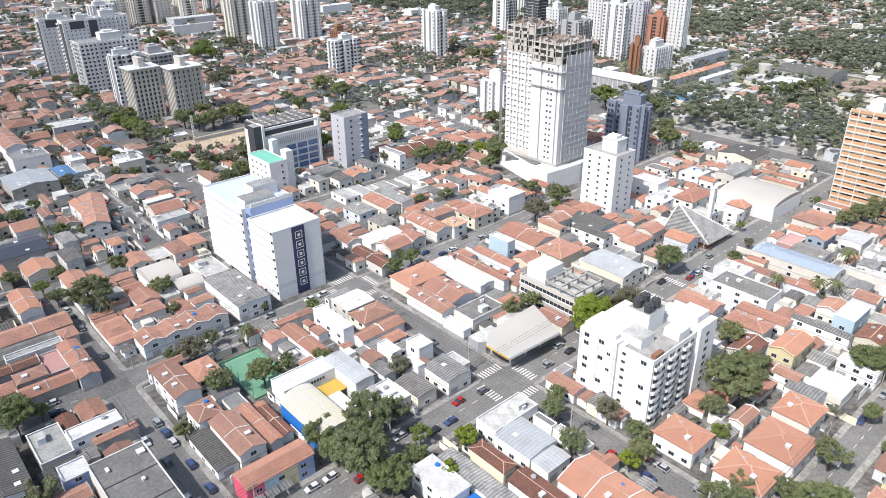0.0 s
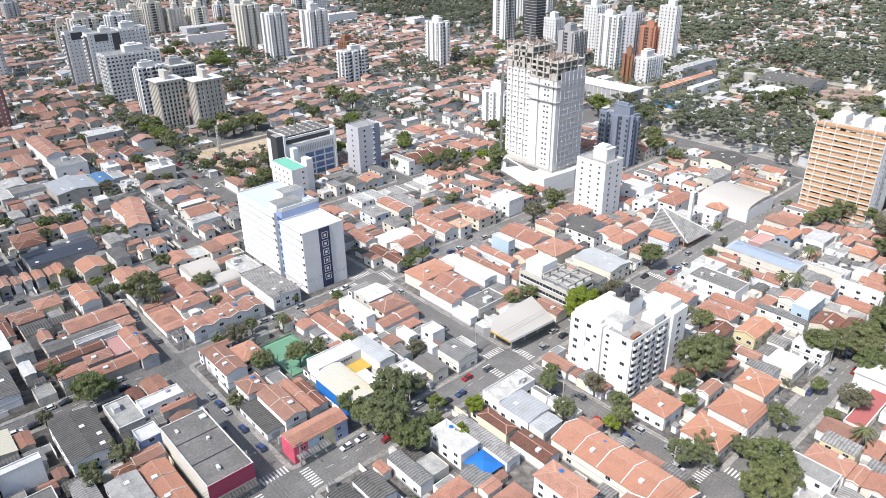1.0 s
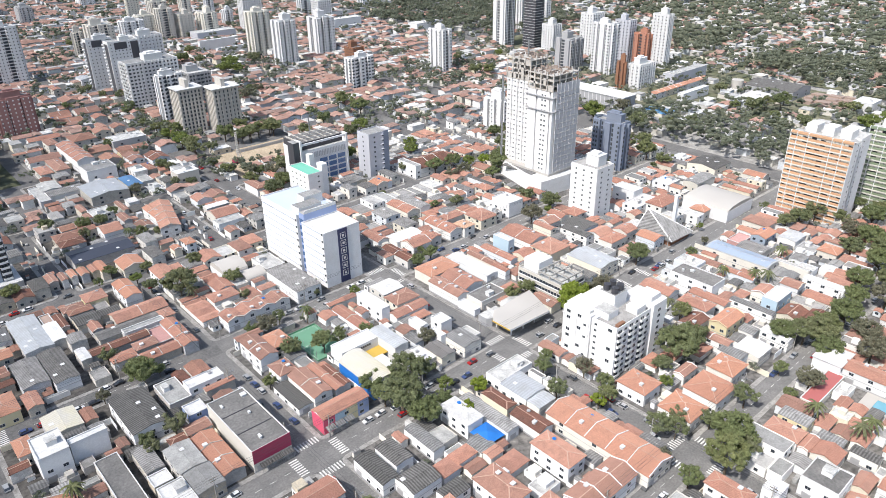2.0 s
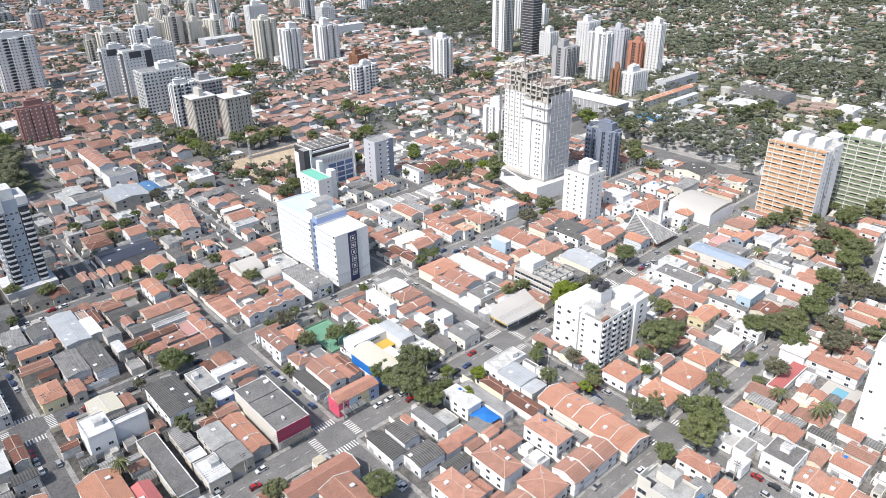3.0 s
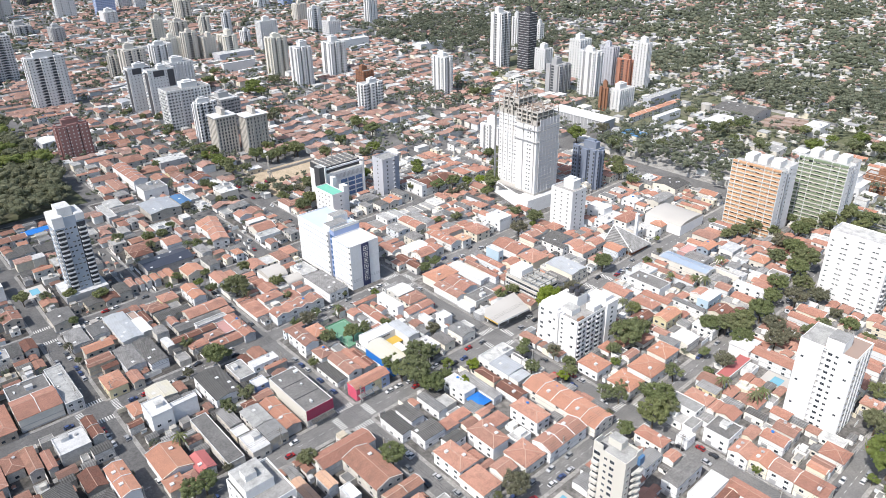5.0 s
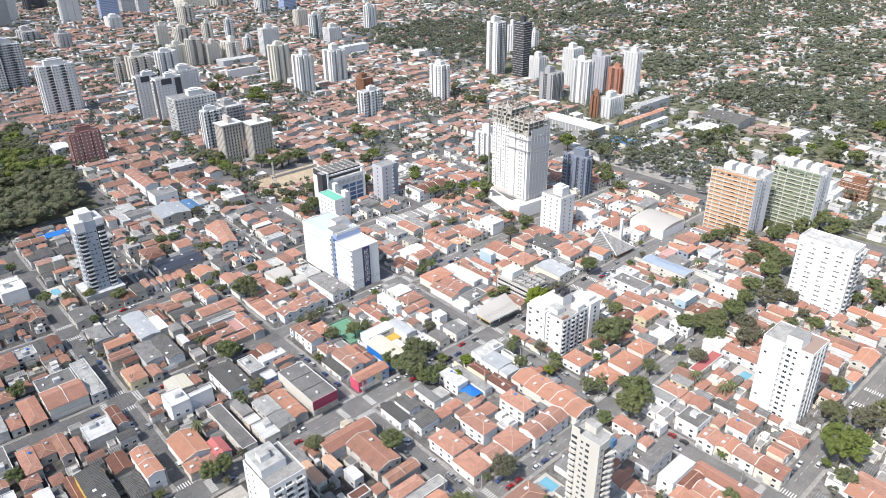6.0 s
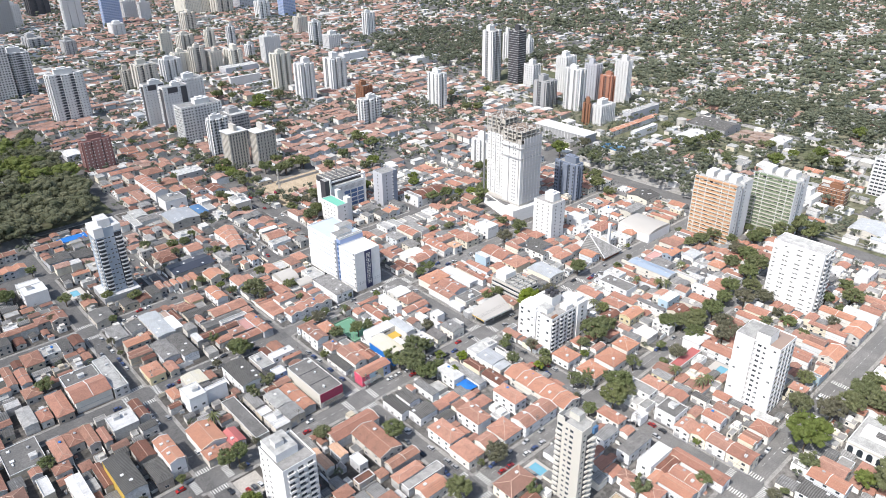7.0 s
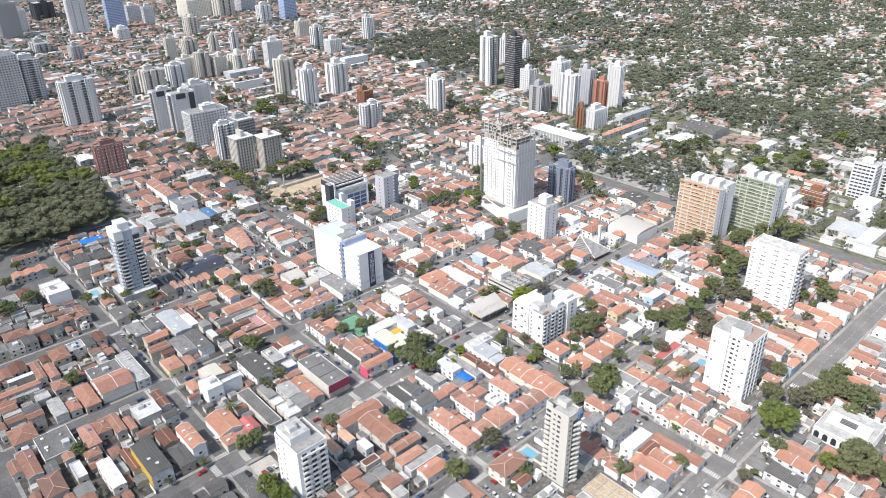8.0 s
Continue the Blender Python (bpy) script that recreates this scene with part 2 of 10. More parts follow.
def plain(name, colour, rough=0.5, metallic=0.0, specular=0.5):
    m, n, k, bsdf = node_material(name)
    noise_node = n.new("ShaderNodeTexNoise")
    noise_node.inputs["Scale"].default_value = 0.8
    r = n.new("ShaderNodeMapRange")
    r.inputs["To Min"].default_value, r.inputs["To Max"].default_value = 0.8, 1.2
    k.new(noise_node.outputs[0], r.inputs[0])
    s = n.new("ShaderNodeVectorMath")
    s.operation = "SCALE"
    s.inputs[0].default_value = colour
    k.new(r.outputs[0], s.inputs["Scale"])
    k.new(s.outputs[0], bsdf.inputs["Base Color"])
    bsdf.inputs["Roughness"].default_value, bsdf.inputs["Metallic"].default_value = rough, metallic
    bsdf.inputs["Specular IOR Level"].default_value = specular
    return m


MAT["glass"] = plain("window_glass", (0.045, 0.055, 0.07), 0.12, 0.0, 0.6)
MAT["glass_far"] = plain("far_window_glass", (0.06, 0.068, 0.08), 0.3, 0.0, 0.3)
MAT["blue_glass"] = plain("blue_glass", (0.08, 0.15, 0.3), 0.1, 0.0, 0.8)
MAT["navy"] = plain("navy_cladding", (0.035, 0.045, 0.12), 0.35)
MAT["lavender"] = plain("pale_blue_cladding", (0.33, 0.42, 0.66), 0.4)
MAT["roof_blue"] = plain("pale_blue_roof_coat", (0.58, 0.65, 0.76), 0.7)
MAT["tyre"] = plain("tyre_rubber", (0.02, 0.02, 0.02), 0.9)
MAT["steel"] = plain("galvanised_steel", (0.35, 0.36, 0.37), 0.45, 0.5)
MAT["frame_white"] = plain("window_frame_paint", (0.7, 0.7, 0.7), 0.5)
MAT["orange"] = plain("faded_orange_render", (0.62, 0.37, 0.22), 0.8)
MAT["brick_orange"] = plain("brick_orange_render", (0.46, 0.22, 0.15), 0.8)
MAT["sage"] = plain("faded_green_render", (0.235, 0.29, 0.19), 0.8)
MAT["cream"] = plain("cream_render", (0.7, 0.67, 0.6), 0.8)
MAT["beige"] = plain("beige_render", (0.6, 0.57, 0.52), 0.8)
MAT["grey_render"] = plain("grey_render", (0.42, 0.42, 0.43), 0.8)
MAT["dark"] = plain("dark_render", (0.07, 0.07, 0.08), 0.6)
MAT["brickred"] = plain("dark_red_render", (0.3, 0.165, 0.155), 0.8)
MAT["brown"] = plain("brown_render", (0.3, 0.15, 0.09), 0.8)
MAT["pink"] = plain("pink_paint", (0.75, 0.12, 0.2), 0.7)
MAT["crimson"] = plain("crimson_paint", (0.36, 0.04, 0.1), 0.6)
MAT["yellow"] = plain("yellow_paint", (0.62, 0.42, 0.09), 0.7)
MAT["pale_yellow"] = plain("pale_yellow_paint", (0.76, 0.67, 0.43), 0.7)
MAT["panel_dark"] = plain("dark_roof_panels", (0.06, 0.066, 0.088), 0.4)
MAT["slate"] = plain("slate_blue_render", (0.24, 0.275, 0.35), 0.7)
MAT["dull_blue"] = plain("faded_blue_tarp", (0.09, 0.2, 0.37), 0.6)
MAT["blue"] = plain("blue_tarp", (0.03, 0.2, 0.6), 0.5)
MAT["skyblue"] = plain("sky_blue_paint", (0.5, 0.63, 0.72), 0.7)
MAT["court"] = plain("green_court", (0.16, 0.34, 0.225), 0.8)
MAT["mint"] = plain("mint_roof", (0.2, 0.55, 0.42), 0.7)
MAT["pool"] = plain("pool_water", (0.2, 0.46, 0.58), 0.08)
MAT["solar"] = plain("pale_blue_roof_panel", (0.42, 0.5, 0.62), 0.3)
MAT["lilac"] = plain("lilac_render", (0.55, 0.555, 0.6), 0.8)
MAT["palered"] = plain("faded_red_roof", (0.5, 0.16, 0.15), 0.8)
MAT["bluegrey"] = plain("blue_grey_render", (0.36, 0.42, 0.5), 0.7)
MAT["cream_pale"] = plain("pale_cream_render", (0.68, 0.655, 0.6), 0.8)
MAT["ridge"] = surface("mortared_ridge_tile", [(0.5, 0.33, 0.26), (0.6, 0.43, 0.35)], 0.9, (0.35, 0.22, 0.17), 0.8, 0.5, 3.0, 0.15, 0.2)
MAT["pinkish"] = surface("faded_pink_roof_paint", [(0.52, 0.3, 0.28), (0.58, 0.36, 0.33)], 0.85, (0.4, 0.27, 0.25), 0.3, 0.6, 2.0, 0.12, 0.2)
MAT["tile_pale"] = surface("pale_orange_tile", [(0.62, 0.4, 0.28), (0.66, 0.45, 0.32)], 0.9, (0.45, 0.3, 0.22), 0.3, 0.5, 2.4, 0.26, 0.4, ribs=0.27, rib_amount=0.15)
MAT["palebrown"] = plain("tan_roof_felt", (0.4, 0.3, 0.25), 0.9)
MAT["concrete_pale"] = plain("pale_concrete_panel", (0.55, 0.52, 0.48), 0.85)
MAT["safety_net"] = plain("pale_netting", (0.56, 0.56, 0.58), 0.9)


def car_paint():
    m, n, k, bsdf = node_material("car_paint")
    info = n.new("ShaderNodeObjectInfo")
    ramp = n.new("ShaderNodeValToRGB")
    ramp.color_ramp.interpolation = "CONSTANT"
    el = ramp.color_ramp.elements
    cols = [(0.75, 0.75, 0.75), (0.35, 0.36, 0.37), (0.03, 0.03, 0.035), (0.13, 0.135, 0.14), (0.42, 0.02, 0.02), (0.7, 0.7, 0.7), (0.05, 0.08, 0.2), (0.55, 0.55, 0.56)]
    while len(el) < len(cols):
        el.new(0.5)
    for i, c in enumerate(cols):
        el[i].position, el[i].color = i / len(cols), (*c, 1)
    k.new(info.outputs["Random"], ramp.inputs[0])
    k.new(ramp.outputs[0], bsdf.inputs["Base Color"])
    bsdf.inputs["Roughness"].default_value, bsdf.inputs["Coat Weight"].default_value = 0.3, 0.6
    return m


MAT["car"] = car_paint()


# ---- mesh helpers ----
class Shape:
    """Collects faces of one mesh, with a material index and a UV for each."""

    def __init__(self):
        self.v, self.f, self.m, self.uv = [], [], [], []

    def face(self, pts, mat=0, uv=None):
        i = len(self.v)
        self.v.extend(pts)
        self.f.append(tuple(range(i, i + len(pts))))
        self.m.append(mat)
        self.uv.extend(uv if uv else [(p[0] + p[1] * 0.3, p[2]) for p in pts])

    def box(self, x0, y0, z0, x1, y1, z1, mat=0, top=None, bottom=True):
        c = [(x0, y0, z0), (x1, y0, z0), (x1, y1, z0), (x0, y1, z0), (x0, y0, z1), (x1, y0, z1), (x1, y1, z1), (x0, y1, z1)]
        for q in ((0, 1, 5, 4), (1, 2, 6, 5), (2, 3, 7, 6), (3, 0, 4, 7)):
            self.face([c[i] for i in q], mat)
        self.face([c[i] for i in (4, 5, 6, 7)], mat if top is None else top, [(c[i][0], c[i][1]) for i in (4, 5, 6, 7)])
        if bottom:
            self.face([c[i] for i in (3, 2, 1, 0)], mat)

    def prism(self, ring, z0, z1, mat=0, top=None):
        n = len(ring)
        for i in range(n):
            a, b = ring[i], ring[(i + 1) % n]
            self.face([(*a, z0), (*b, z0), (*b, z1), (*a, z1)], mat)
        self.face([(*p, z1) for p in ring], mat if top is None else top, [tuple(p) for p in ring])
        self.face([(*p, z0) for p in reversed(ring)], mat)

    def ring_wall(self, x0, y0, x1, y1, z0, z1, t, mat=0):
        self.box(x0, y0, z0, x1, y0 + t, z1, mat)
        self.box(x0, y1 - t, z0, x1, y1, z1, mat)
        self.box(x0, y0 + t, z0, x0 + t, y1 - t, z1, mat)
        self.box(x1 - t, y0 + t, z0, x1, y1 - t, z1, mat)

    def mesh(self, name, mats):
        me = bpy.data.meshes.new(name)
        index, verts = {}, []
        order = []
        for p in self.v:
            key = (round(p[0], 3), round(p[1], 3), round(p[2], 3))
            if key not in index:
                index[key] = len(verts)
                verts.append(p)
            order.append(index[key])
        me.from_pydata(verts, [], [[order[i] for i in q] for q in self.f])
        for m in mats:
            me.materials.append(MAT[m])
        me.polygons.foreach_set("material_index", self.m)
        layer = me.uv_layers.new(name="UVMap")
        layer.data.foreach_set("uv", np.array(self.uv, dtype=np.float32).ravel())
        me.update()
        return me


def thing(name, x, y, z, label, category, group="", kind="", turn=0.0):
    """An Empty at the base of a thing, which parents its parts."""
    ob = new(name)
    ob.matrix_basis = pose(x, y, z, 0, 0, turn)
    ob.empty_display_size = 0.5
    return tagged(ob, label, category, group, kind)


def part(name, shape, mats, parent, label="", at=(0, 0, 0), turn=0.0, scale=None, kind=""):
    """One mesh object under a thing or a part; shape is a Shape or a mesh that alike parts share."""
    me = shape if isinstance(shape, bpy.types.Mesh) else shape.mesh(name, mats)
    ob = new(name, me)
    ob.parent = parent
    ob.location = at
    if turn:
        ob.rotation_euler = (0, 0, radians(turn))
    if scale:
        ob.scale = scale
    return tagged(ob, label, "", "", kind)


def single(name, shape, mats, label, category, group="", kind="", at=(0, 0, 0), turn=0.0):
    """A thing that is one mesh."""
    ob = new(name, shape if isinstance(shape, bpy.types.Mesh) else shape.mesh(name, mats))
    ob.matrix_basis = pose(*at, 0, 0, turn)
    return tagged(ob, label, category, group, kind)


def structure(name, shape, mats, label=""):
    return tagged(new(name, shape.mesh(name, mats)), label, "", "", "structure")


rng = random.Random(7)
TAKEN = {}


def take(x0, y0, x1, y1):
    for i in range(int(x0 // 20), int(x1 // 20) + 1):
        for j in range(int(y0 // 20), int(y1 // 20) + 1):
            TAKEN.setdefault((i, j), []).append((x0, y0, x1, y1))


def is_free(x0, y0, x1, y1, gap=0.2):
    for i in range(int((x0 - gap) // 20), int((x1 + gap) // 20) + 1):
        for j in range(int((y0 - gap) // 20), int((y1 + gap) // 20) + 1):
            for a, b, c, d in TAKEN.get((i, j), ()):
                if x0 < c + gap and x1 > a - gap and y0 < d + gap and y1 > b - gap:
                    return False
    return True


# ---- kinds of roofs ----
def gable_roof(s, w, d, h, rise, eave=0.35, thick=0.16, along_x=True, mat=0, cap=0):
    """A gabled roof with eaves and thickness over a w x d plan."""
    a, b = (w / 2 + eave, d / 2 + eave) if along_x else (d / 2 + eave, w / 2 + eave)
    drop = rise * eave / (b - eave)

    def q(u, v, z):
        return (u, v, z) if along_x else (-v, u, z)
    slope = math.hypot(b, rise + drop)
    for side in (-1, 1):
        lo, hi = h - drop, h + rise
        pts = [q(-a * side, b * side * -1, lo), q(a * side, b * side * -1, lo), q(a * side, 0, hi), q(-a * side, 0, hi)]
        up = [(p[0], p[1], p[2] + thick) for p in pts]
        s.face(up, mat, [(-a, 0), (a, 0), (a, slope), (-a, slope)])
        s.face(list(reversed(pts)), mat)
        s.face([pts[0], pts[1], up[1], up[0]], mat)
        s.face([pts[1], pts[2], up[2], up[1]], mat)
        s.face([pts[3], pts[0], up[0], up[3]], mat)
    c = 0.14
    r = [q(-a, -c, h + rise + thick - 0.02), q(a, -c, h + rise + thick - 0.02), q(a, c, h + rise + thick - 0.02), q(-a, c, h + rise + thick - 0.02)]
    t = [q(-a, 0, h + rise + thick + 0.1), q(a, 0, h + rise + thick + 0.1)]
    s.face([r[0], r[1], t[1], t[0]], cap)
    s.face([r[2], r[3], t[0], t[1]], cap)


def hip_roof(s, w, d, h, rise, eave=0.4, thick=0.16, mat=0, cap=None):
    a, b = w / 2 + eave, d / 2 + eave
    k = max(0.0, (a - b)) if a >= b else 0.0
    l = max(0.0, (b - a)) if b > a else 0.0
    base = [(-a, -b, h), (a, -b, h), (a, b, h), (-a, b, h)]
    low = [(x, y, h - thick) for x, y, z in base]
    top = h + rise
    run = min(a, b)
    slope = math.hypot(run, rise)
    if a >= b:
        r0, r1 = (-k, 0, top), (k, 0, top)
        s.face([base[0], base[1], r1, r0], mat, [(-a, 0), (a, 0), (k, slope), (-k, slope)])
        s.face([base[2], base[3], r0, r1], mat, [(-a, 0), (a, 0), (k, slope), (-k, slope)])
        s.face([base[1], base[2], r1], mat, [(-b, 0), (b, 0), (0, slope)])
        s.face([base[3], base[0], r0], mat, [(-b, 0), (b, 0), (0, slope)])
    else:
        r0, r1 = (0, -l, top), (0, l, top)
        s.face([base[1], base[2], r1, r0], mat, [(-b, 0), (b, 0), (l, slope), (-l, slope)])
        s.face([base[3], base[0], r0, r1], mat, [(-b, 0), (b, 0), (l, slope), (-l, slope)])
        s.face([base[0], base[1], r0], mat, [(-a, 0), (a, 0), (0, slope)])
        s.face([base[2], base[3], r1], mat, [(-a, 0), (a, 0), (0, slope)])
    for i in range(4):
        j = (i + 1) % 4
        s.face([low[i], low[j], base[j], base[i]], mat)
    s.face(list(reversed(low)), mat)
    if cap is None:
        return
    # round-backed cap tiles along the ridge and the four hips
    near = (r0, r1, r1, r0) if a >= b else (r0, r0, r1, r1)
    for p, q in [(base[i], near[i]) for i in range(4)] + [(r0, r1)]:
        p, q = Vector(p), Vector(q)
        if (q - p).length < 0.3:
            continue
        side = (q - p).cross(Vector((0, 0, 1))).normalized() * 0.17
        up = Vector((0, 0, 0.13))
        s.face([tuple(v) for v in (p - side, q - side, q + up, p + up)][::-1], cap)
        s.face([tuple(v) for v in (p + up, q + up, q + side, p + side)][::-1], cap)


# ---- shared small parts ----
def window_mesh(w, h, glass="glass", name="window"):
    """A window set against a wall that faces -y: pane, surround and sill."""
    s = Shape()
    s.box(-w / 2, -0.04, 0, w / 2, 0.05, h, 0)
    t = 0.07
    s.box(-w / 2 - t, -0.07, -t, w / 2 + t, 0.05, 0, 1)
    s.box(-w / 2 - t, -0.06, h, w / 2 + t, 0.05, h + t, 1)
    s.box(-w / 2 - t, -0.06, 0, -w / 2, 0.05, h, 1)
    s.box(w / 2, -0.06, 0, w / 2 + t, 0.05, h, 1)
    s.box(-0.025, -0.06, 0, 0.025, 0.0, h, 1)
    return s.mesh(name, [glass, "frame_white"])


WINDOW = window_mesh(1.5, 1.1)
door_shape = Shape()
door_shape.box(-1.3, -0.05, 0, 1.3, 0.05, 2.3, 0)
GATE = door_shape.mesh("gate", ["grey_render"])
tank_shape = Shape()
ring = [(0.62 * math.cos(i * math.pi / 6), 0.62 * math.sin(i * math.pi / 6)) for i in range(12)]
tank_shape.prism(ring, 0, 0.75)
tank_shape.prism([(x * 1.08, y * 1.08) for x, y in ring], 0.75, 0.85)
tank_shape.prism([(x * 0.35, y * 0.35) for x, y in ring], 0.85, 0.98)
TANK = tank_shape.mesh("water_tank", ["blue"])
TANK_GREY = tank_shape.mesh("water_tank_grey", ["grey_render"])

vent_shape = Shape()
vent_shape.box(-0.5, -0.5, 0, 0.5, 0.5, 0.8)
vent_shape.box(-0.6, -0.6, 0.8, 0.6, 0.6, 0.9)
VENT = vent_shape.mesh("roof_vent", ["frame_white"])

FACES = {"s": (0, -1, 0.0), "e": (1, 0, 90.0), "n": (0, 1, 180.0), "w": (-1, 0, -90.0)}
LABELS = {
    "r": ("house with gabled weathered terracotta tile roof, pale rendered walls", "house"),
    "h": ("house with hipped terracotta tile roof and pale rendered walls", "house"),
    "g": ("low building with grey stained fibre cement sheet roof", "building"),
    "m": ("workshop with pale ribbed metal sheet roof, rendered walls", "building"),
    "w": ("white flat-roofed building with a parapet round its slab", "building"),
    "f": ("flat-roofed building with stained grey slab and low parapet", "building"),
}


def house(kind, x, y, w, d, h, wall="paint", roof="", rise=None, turn=0.0, windows=True, label="", cover=True, front="", bays=1, row=()):
    """A house or shop: walls, roof, windows and gate. Upper-case kinds turn the ridge across the longer side."""
    low = kind.lower()
    text, category = LABELS[low]
    ob = thing("house" if category == "house" else "building", x, y, 0.15, label or text, category, turn=turn)
    if cover:
        take(x - w / 2, y - d / 2, x + w / 2, y + d / 2)
    along_x = (w >= d) != (kind != low)
    s = Shape()
    if low in "rgm":
        pitch = {"r": 0.32, "g": 0.16, "m": 0.14}[low]
        span = (d if along_x else w) / 2
        up = rise if rise is not None else pitch * span
        a, b = w / 2, d / 2
        if along_x:
            for sx in (-1, 1):
                pts = [(sx * a, -b * sx, 0), (sx * a, b * sx, 0), (sx * a, b * sx, h), (sx * a, 0, h + up), (sx * a, -b * sx, h)]
                s.face(pts)
            s.face([(-a, -b, 0), (a, -b, 0), (a, -b, h), (-a, -b, h)])
            s.face([(a, b, 0), (-a, b, 0), (-a, b, h), (a, b, h)])
        else:
            for sy in (-1, 1):
                pts = [(a * sy, sy * b, 0), (-a * sy, sy * b, 0), (-a * sy, sy * b, h), (0, sy * b, h + up), (a * sy, sy * b, h)]
                s.face(pts)
            s.face([(-a, b, 0), (-a, -b, 0), (-a, -b, h), (-a, b, h)])
            s.face([(a, -b, 0), (a, b, 0), (a, b, h), (a, -b, h)])
        s.ring_wall(-w / 2 - 0.03, -d / 2 - 0.03, w / 2 + 0.03, d / 2 + 0.03, 0, 0.7, 0.1, 1)
        if h > 4.6:
            s.ring_wall(-w / 2 - 0.05, -d / 2 - 0.05, w / 2 + 0.05, d / 2 + 0.05, 2.75, 2.95, 0.1, 1)
        part("wall", s, [wall, "grey_render"], ob)
        r = Shape()
        gable_roof(r, w, d, h + 0.02, up, 0.3 if low == "r" else 0.15, 0.14, along_x, 0, 1)
        cover_mat = roof or {"r": "tile", "g": "fibre", "m": "metal"}[low]
        top = part("roof", r, [cover_mat, "ridge" if cover_mat.startswith("tile") else cover_mat], ob)
        if low == "r":
            # gable walls and party walls carried up past the tiles, as white copings
            far_end, half = (a, b) if along_x else (b, a)
            places = [-far_end - 0.24, far_end] if rng.random() < 0.4 else []
            if far_end > 7 and cover_mat.startswith("tile") and rng.random() < 0.75:
                n = max(1, round(far_end * 2 / 8.5) - 1)
                places += [-far_end + 2 * far_end * (i + 1) / (n + 1) - 0.12 for i in range(n)]
            for e0 in places:
                c, e1 = Shape(), e0 + 0.24
                for u0, z0, u1, z1 in ((-half, h, 0, h + up), (0, h + up, half, h)):
                    q = [(e0, u0, z0), (e1, u0, z0), (e1, u1, z1), (e0, u1, z1)]
                    q = q if along_x else [(-y, x, z) for x, y, z in q]
                    hi = [(x, y, z + 0.42) for x, y, z in q]
                    for ring in (hi, [q[0], q[1], hi[1], hi[0]], [q[1], q[2], hi[2], hi[1]], [q[2], q[3], hi[3], hi[2]], [q[3], q[0], hi[0], hi[3]]):
                        c.face(ring)
                part("coping", c, ["paint" if wall == "paint" else wall], ob)
    elif low == "h":
        s.box(-w / 2, -d / 2, 0, w / 2, d / 2, h)
        part("wall", s, [wall], ob)
        r = Shape()
        hip_roof(r, w, d, h + 0.16, rise if rise is not None else 0.34 * min(w, d) / 2, cap=1)
        top = part("roof", r, [roof or "tile", "ridge" if (roof or "tile").startswith("tile") else roof], ob)
    else:
        s.box(-w / 2, -d / 2, 0, w / 2, d / 2, h - 0.45)
        s.ring_wall(-w / 2, -d / 2, w / 2, d / 2, h - 0.45, h, 0.2)
        s.ring_wall(-w / 2 - 0.07, -d / 2 - 0.07, w / 2 + 0.07, d / 2 + 0.07, h - 0.16, h + 0.04, 0.32, 1)
        s.ring_wall(-w / 2 - 0.03, -d / 2 - 0.03, w / 2 + 0.03, d / 2 + 0.03, 0, 0.7, 0.1, 2)
        for i in range(1, bays):
            v = -d / 2 + d * i / bays
            s.box(-w / 2 + 0.2, v - 0.15, h - 0.5, w / 2 - 0.2, v + 0.15, h - 0.2, 3)
        part("wall", s, [wall if low == "f" else ("white" if wall == "paint" else wall), "slab_white", "grey_render", "dark"], ob)
        r = Shape()
        r.box(-w / 2 + 0.22, -d / 2 + 0.22, h - 0.44, w / 2 - 0.22, d / 2 - 0.22, h - 0.38)
        top = part("roof", r, [roof or ("slab_white" if low == "w" else "slab")], ob)
        if w > 7 and d > 7 and rng.random() < 0.6:
            part("roof_hut", room(rng.uniform(2.2, 3.2), rng.uniform(2.2, 3.4), 1.7), [], top, at=(rng.uniform(-w / 4, w / 4), rng.uniform(-d / 4, d / 4), h - 0.4))
    if windows and h > 2.6 and min(w, d) > 3.5:
        side = rng.choice("swsw")
        for f in {side, "s" if rng.random() < 0.6 else "w"}:
            dx, dy, rot = FACES[f]
            run = w if dx == 0 else d
            floors = 2 if h > 5 else 1
            n = max(1, min(3 if math.hypot(x, y) < 260 else 2, int(run / 3.6)))
            far_off = math.hypot(x, y) > 250 or x < -70
            panes = Shape()
            for fl in range(floors):
                for i in range(n):
                    u = (i + 0.5) / n * run - run / 2
                    px, py = (u * (1 if dy < 0 else -1), dy * d / 2) if dx == 0 else (dx * w / 2, u * dx)
                    if far_off:
                        z = 0.95 + fl * 2.8
                        if dx == 0:
                            panes.box(px - 0.7, py - 0.04, z, px + 0.7, py + 0.04, z + 1.1)
                        else:
                            panes.box(px - 0.04, py - 0.7, z, px + 0.04, py + 0.7, z + 1.1)
                    elif fl == 0 and i == 0 and f == side:
                        part("gate", GATE, [], ob, at=(px, py, 0.02), turn=rot, scale=(min(1, run / 3.2), 1, 1))
                    else:
                        part("window", WINDOW, [], ob, at=(px, py, 0.95 + fl * 2.8), turn=rot)
            if far_off:
                part("window_row", panes, ["glass"], ob, "row of dark windows", kind="stuff")
    if front:
        # one painted face, such as a shop front: "crimson s"
        paint_name, f = front.split()
        b = Shape()
        if f == "s":
            b.box(-w / 2 + 0.02, -d / 2 - 0.14, h * 0.42 if paint_name == "crimson" else 0.05, w / 2 - 0.02, -d / 2 - 0.01, h + 0.15)
        else:
            b.box(-w / 2 - 0.12, -d / 2 + 0.02, 0.05, -w / 2 - 0.01, d / 2 - 0.02, h + 0.15)
        part("painted_front", b, [paint_name], ob, "strongly coloured painted wall")
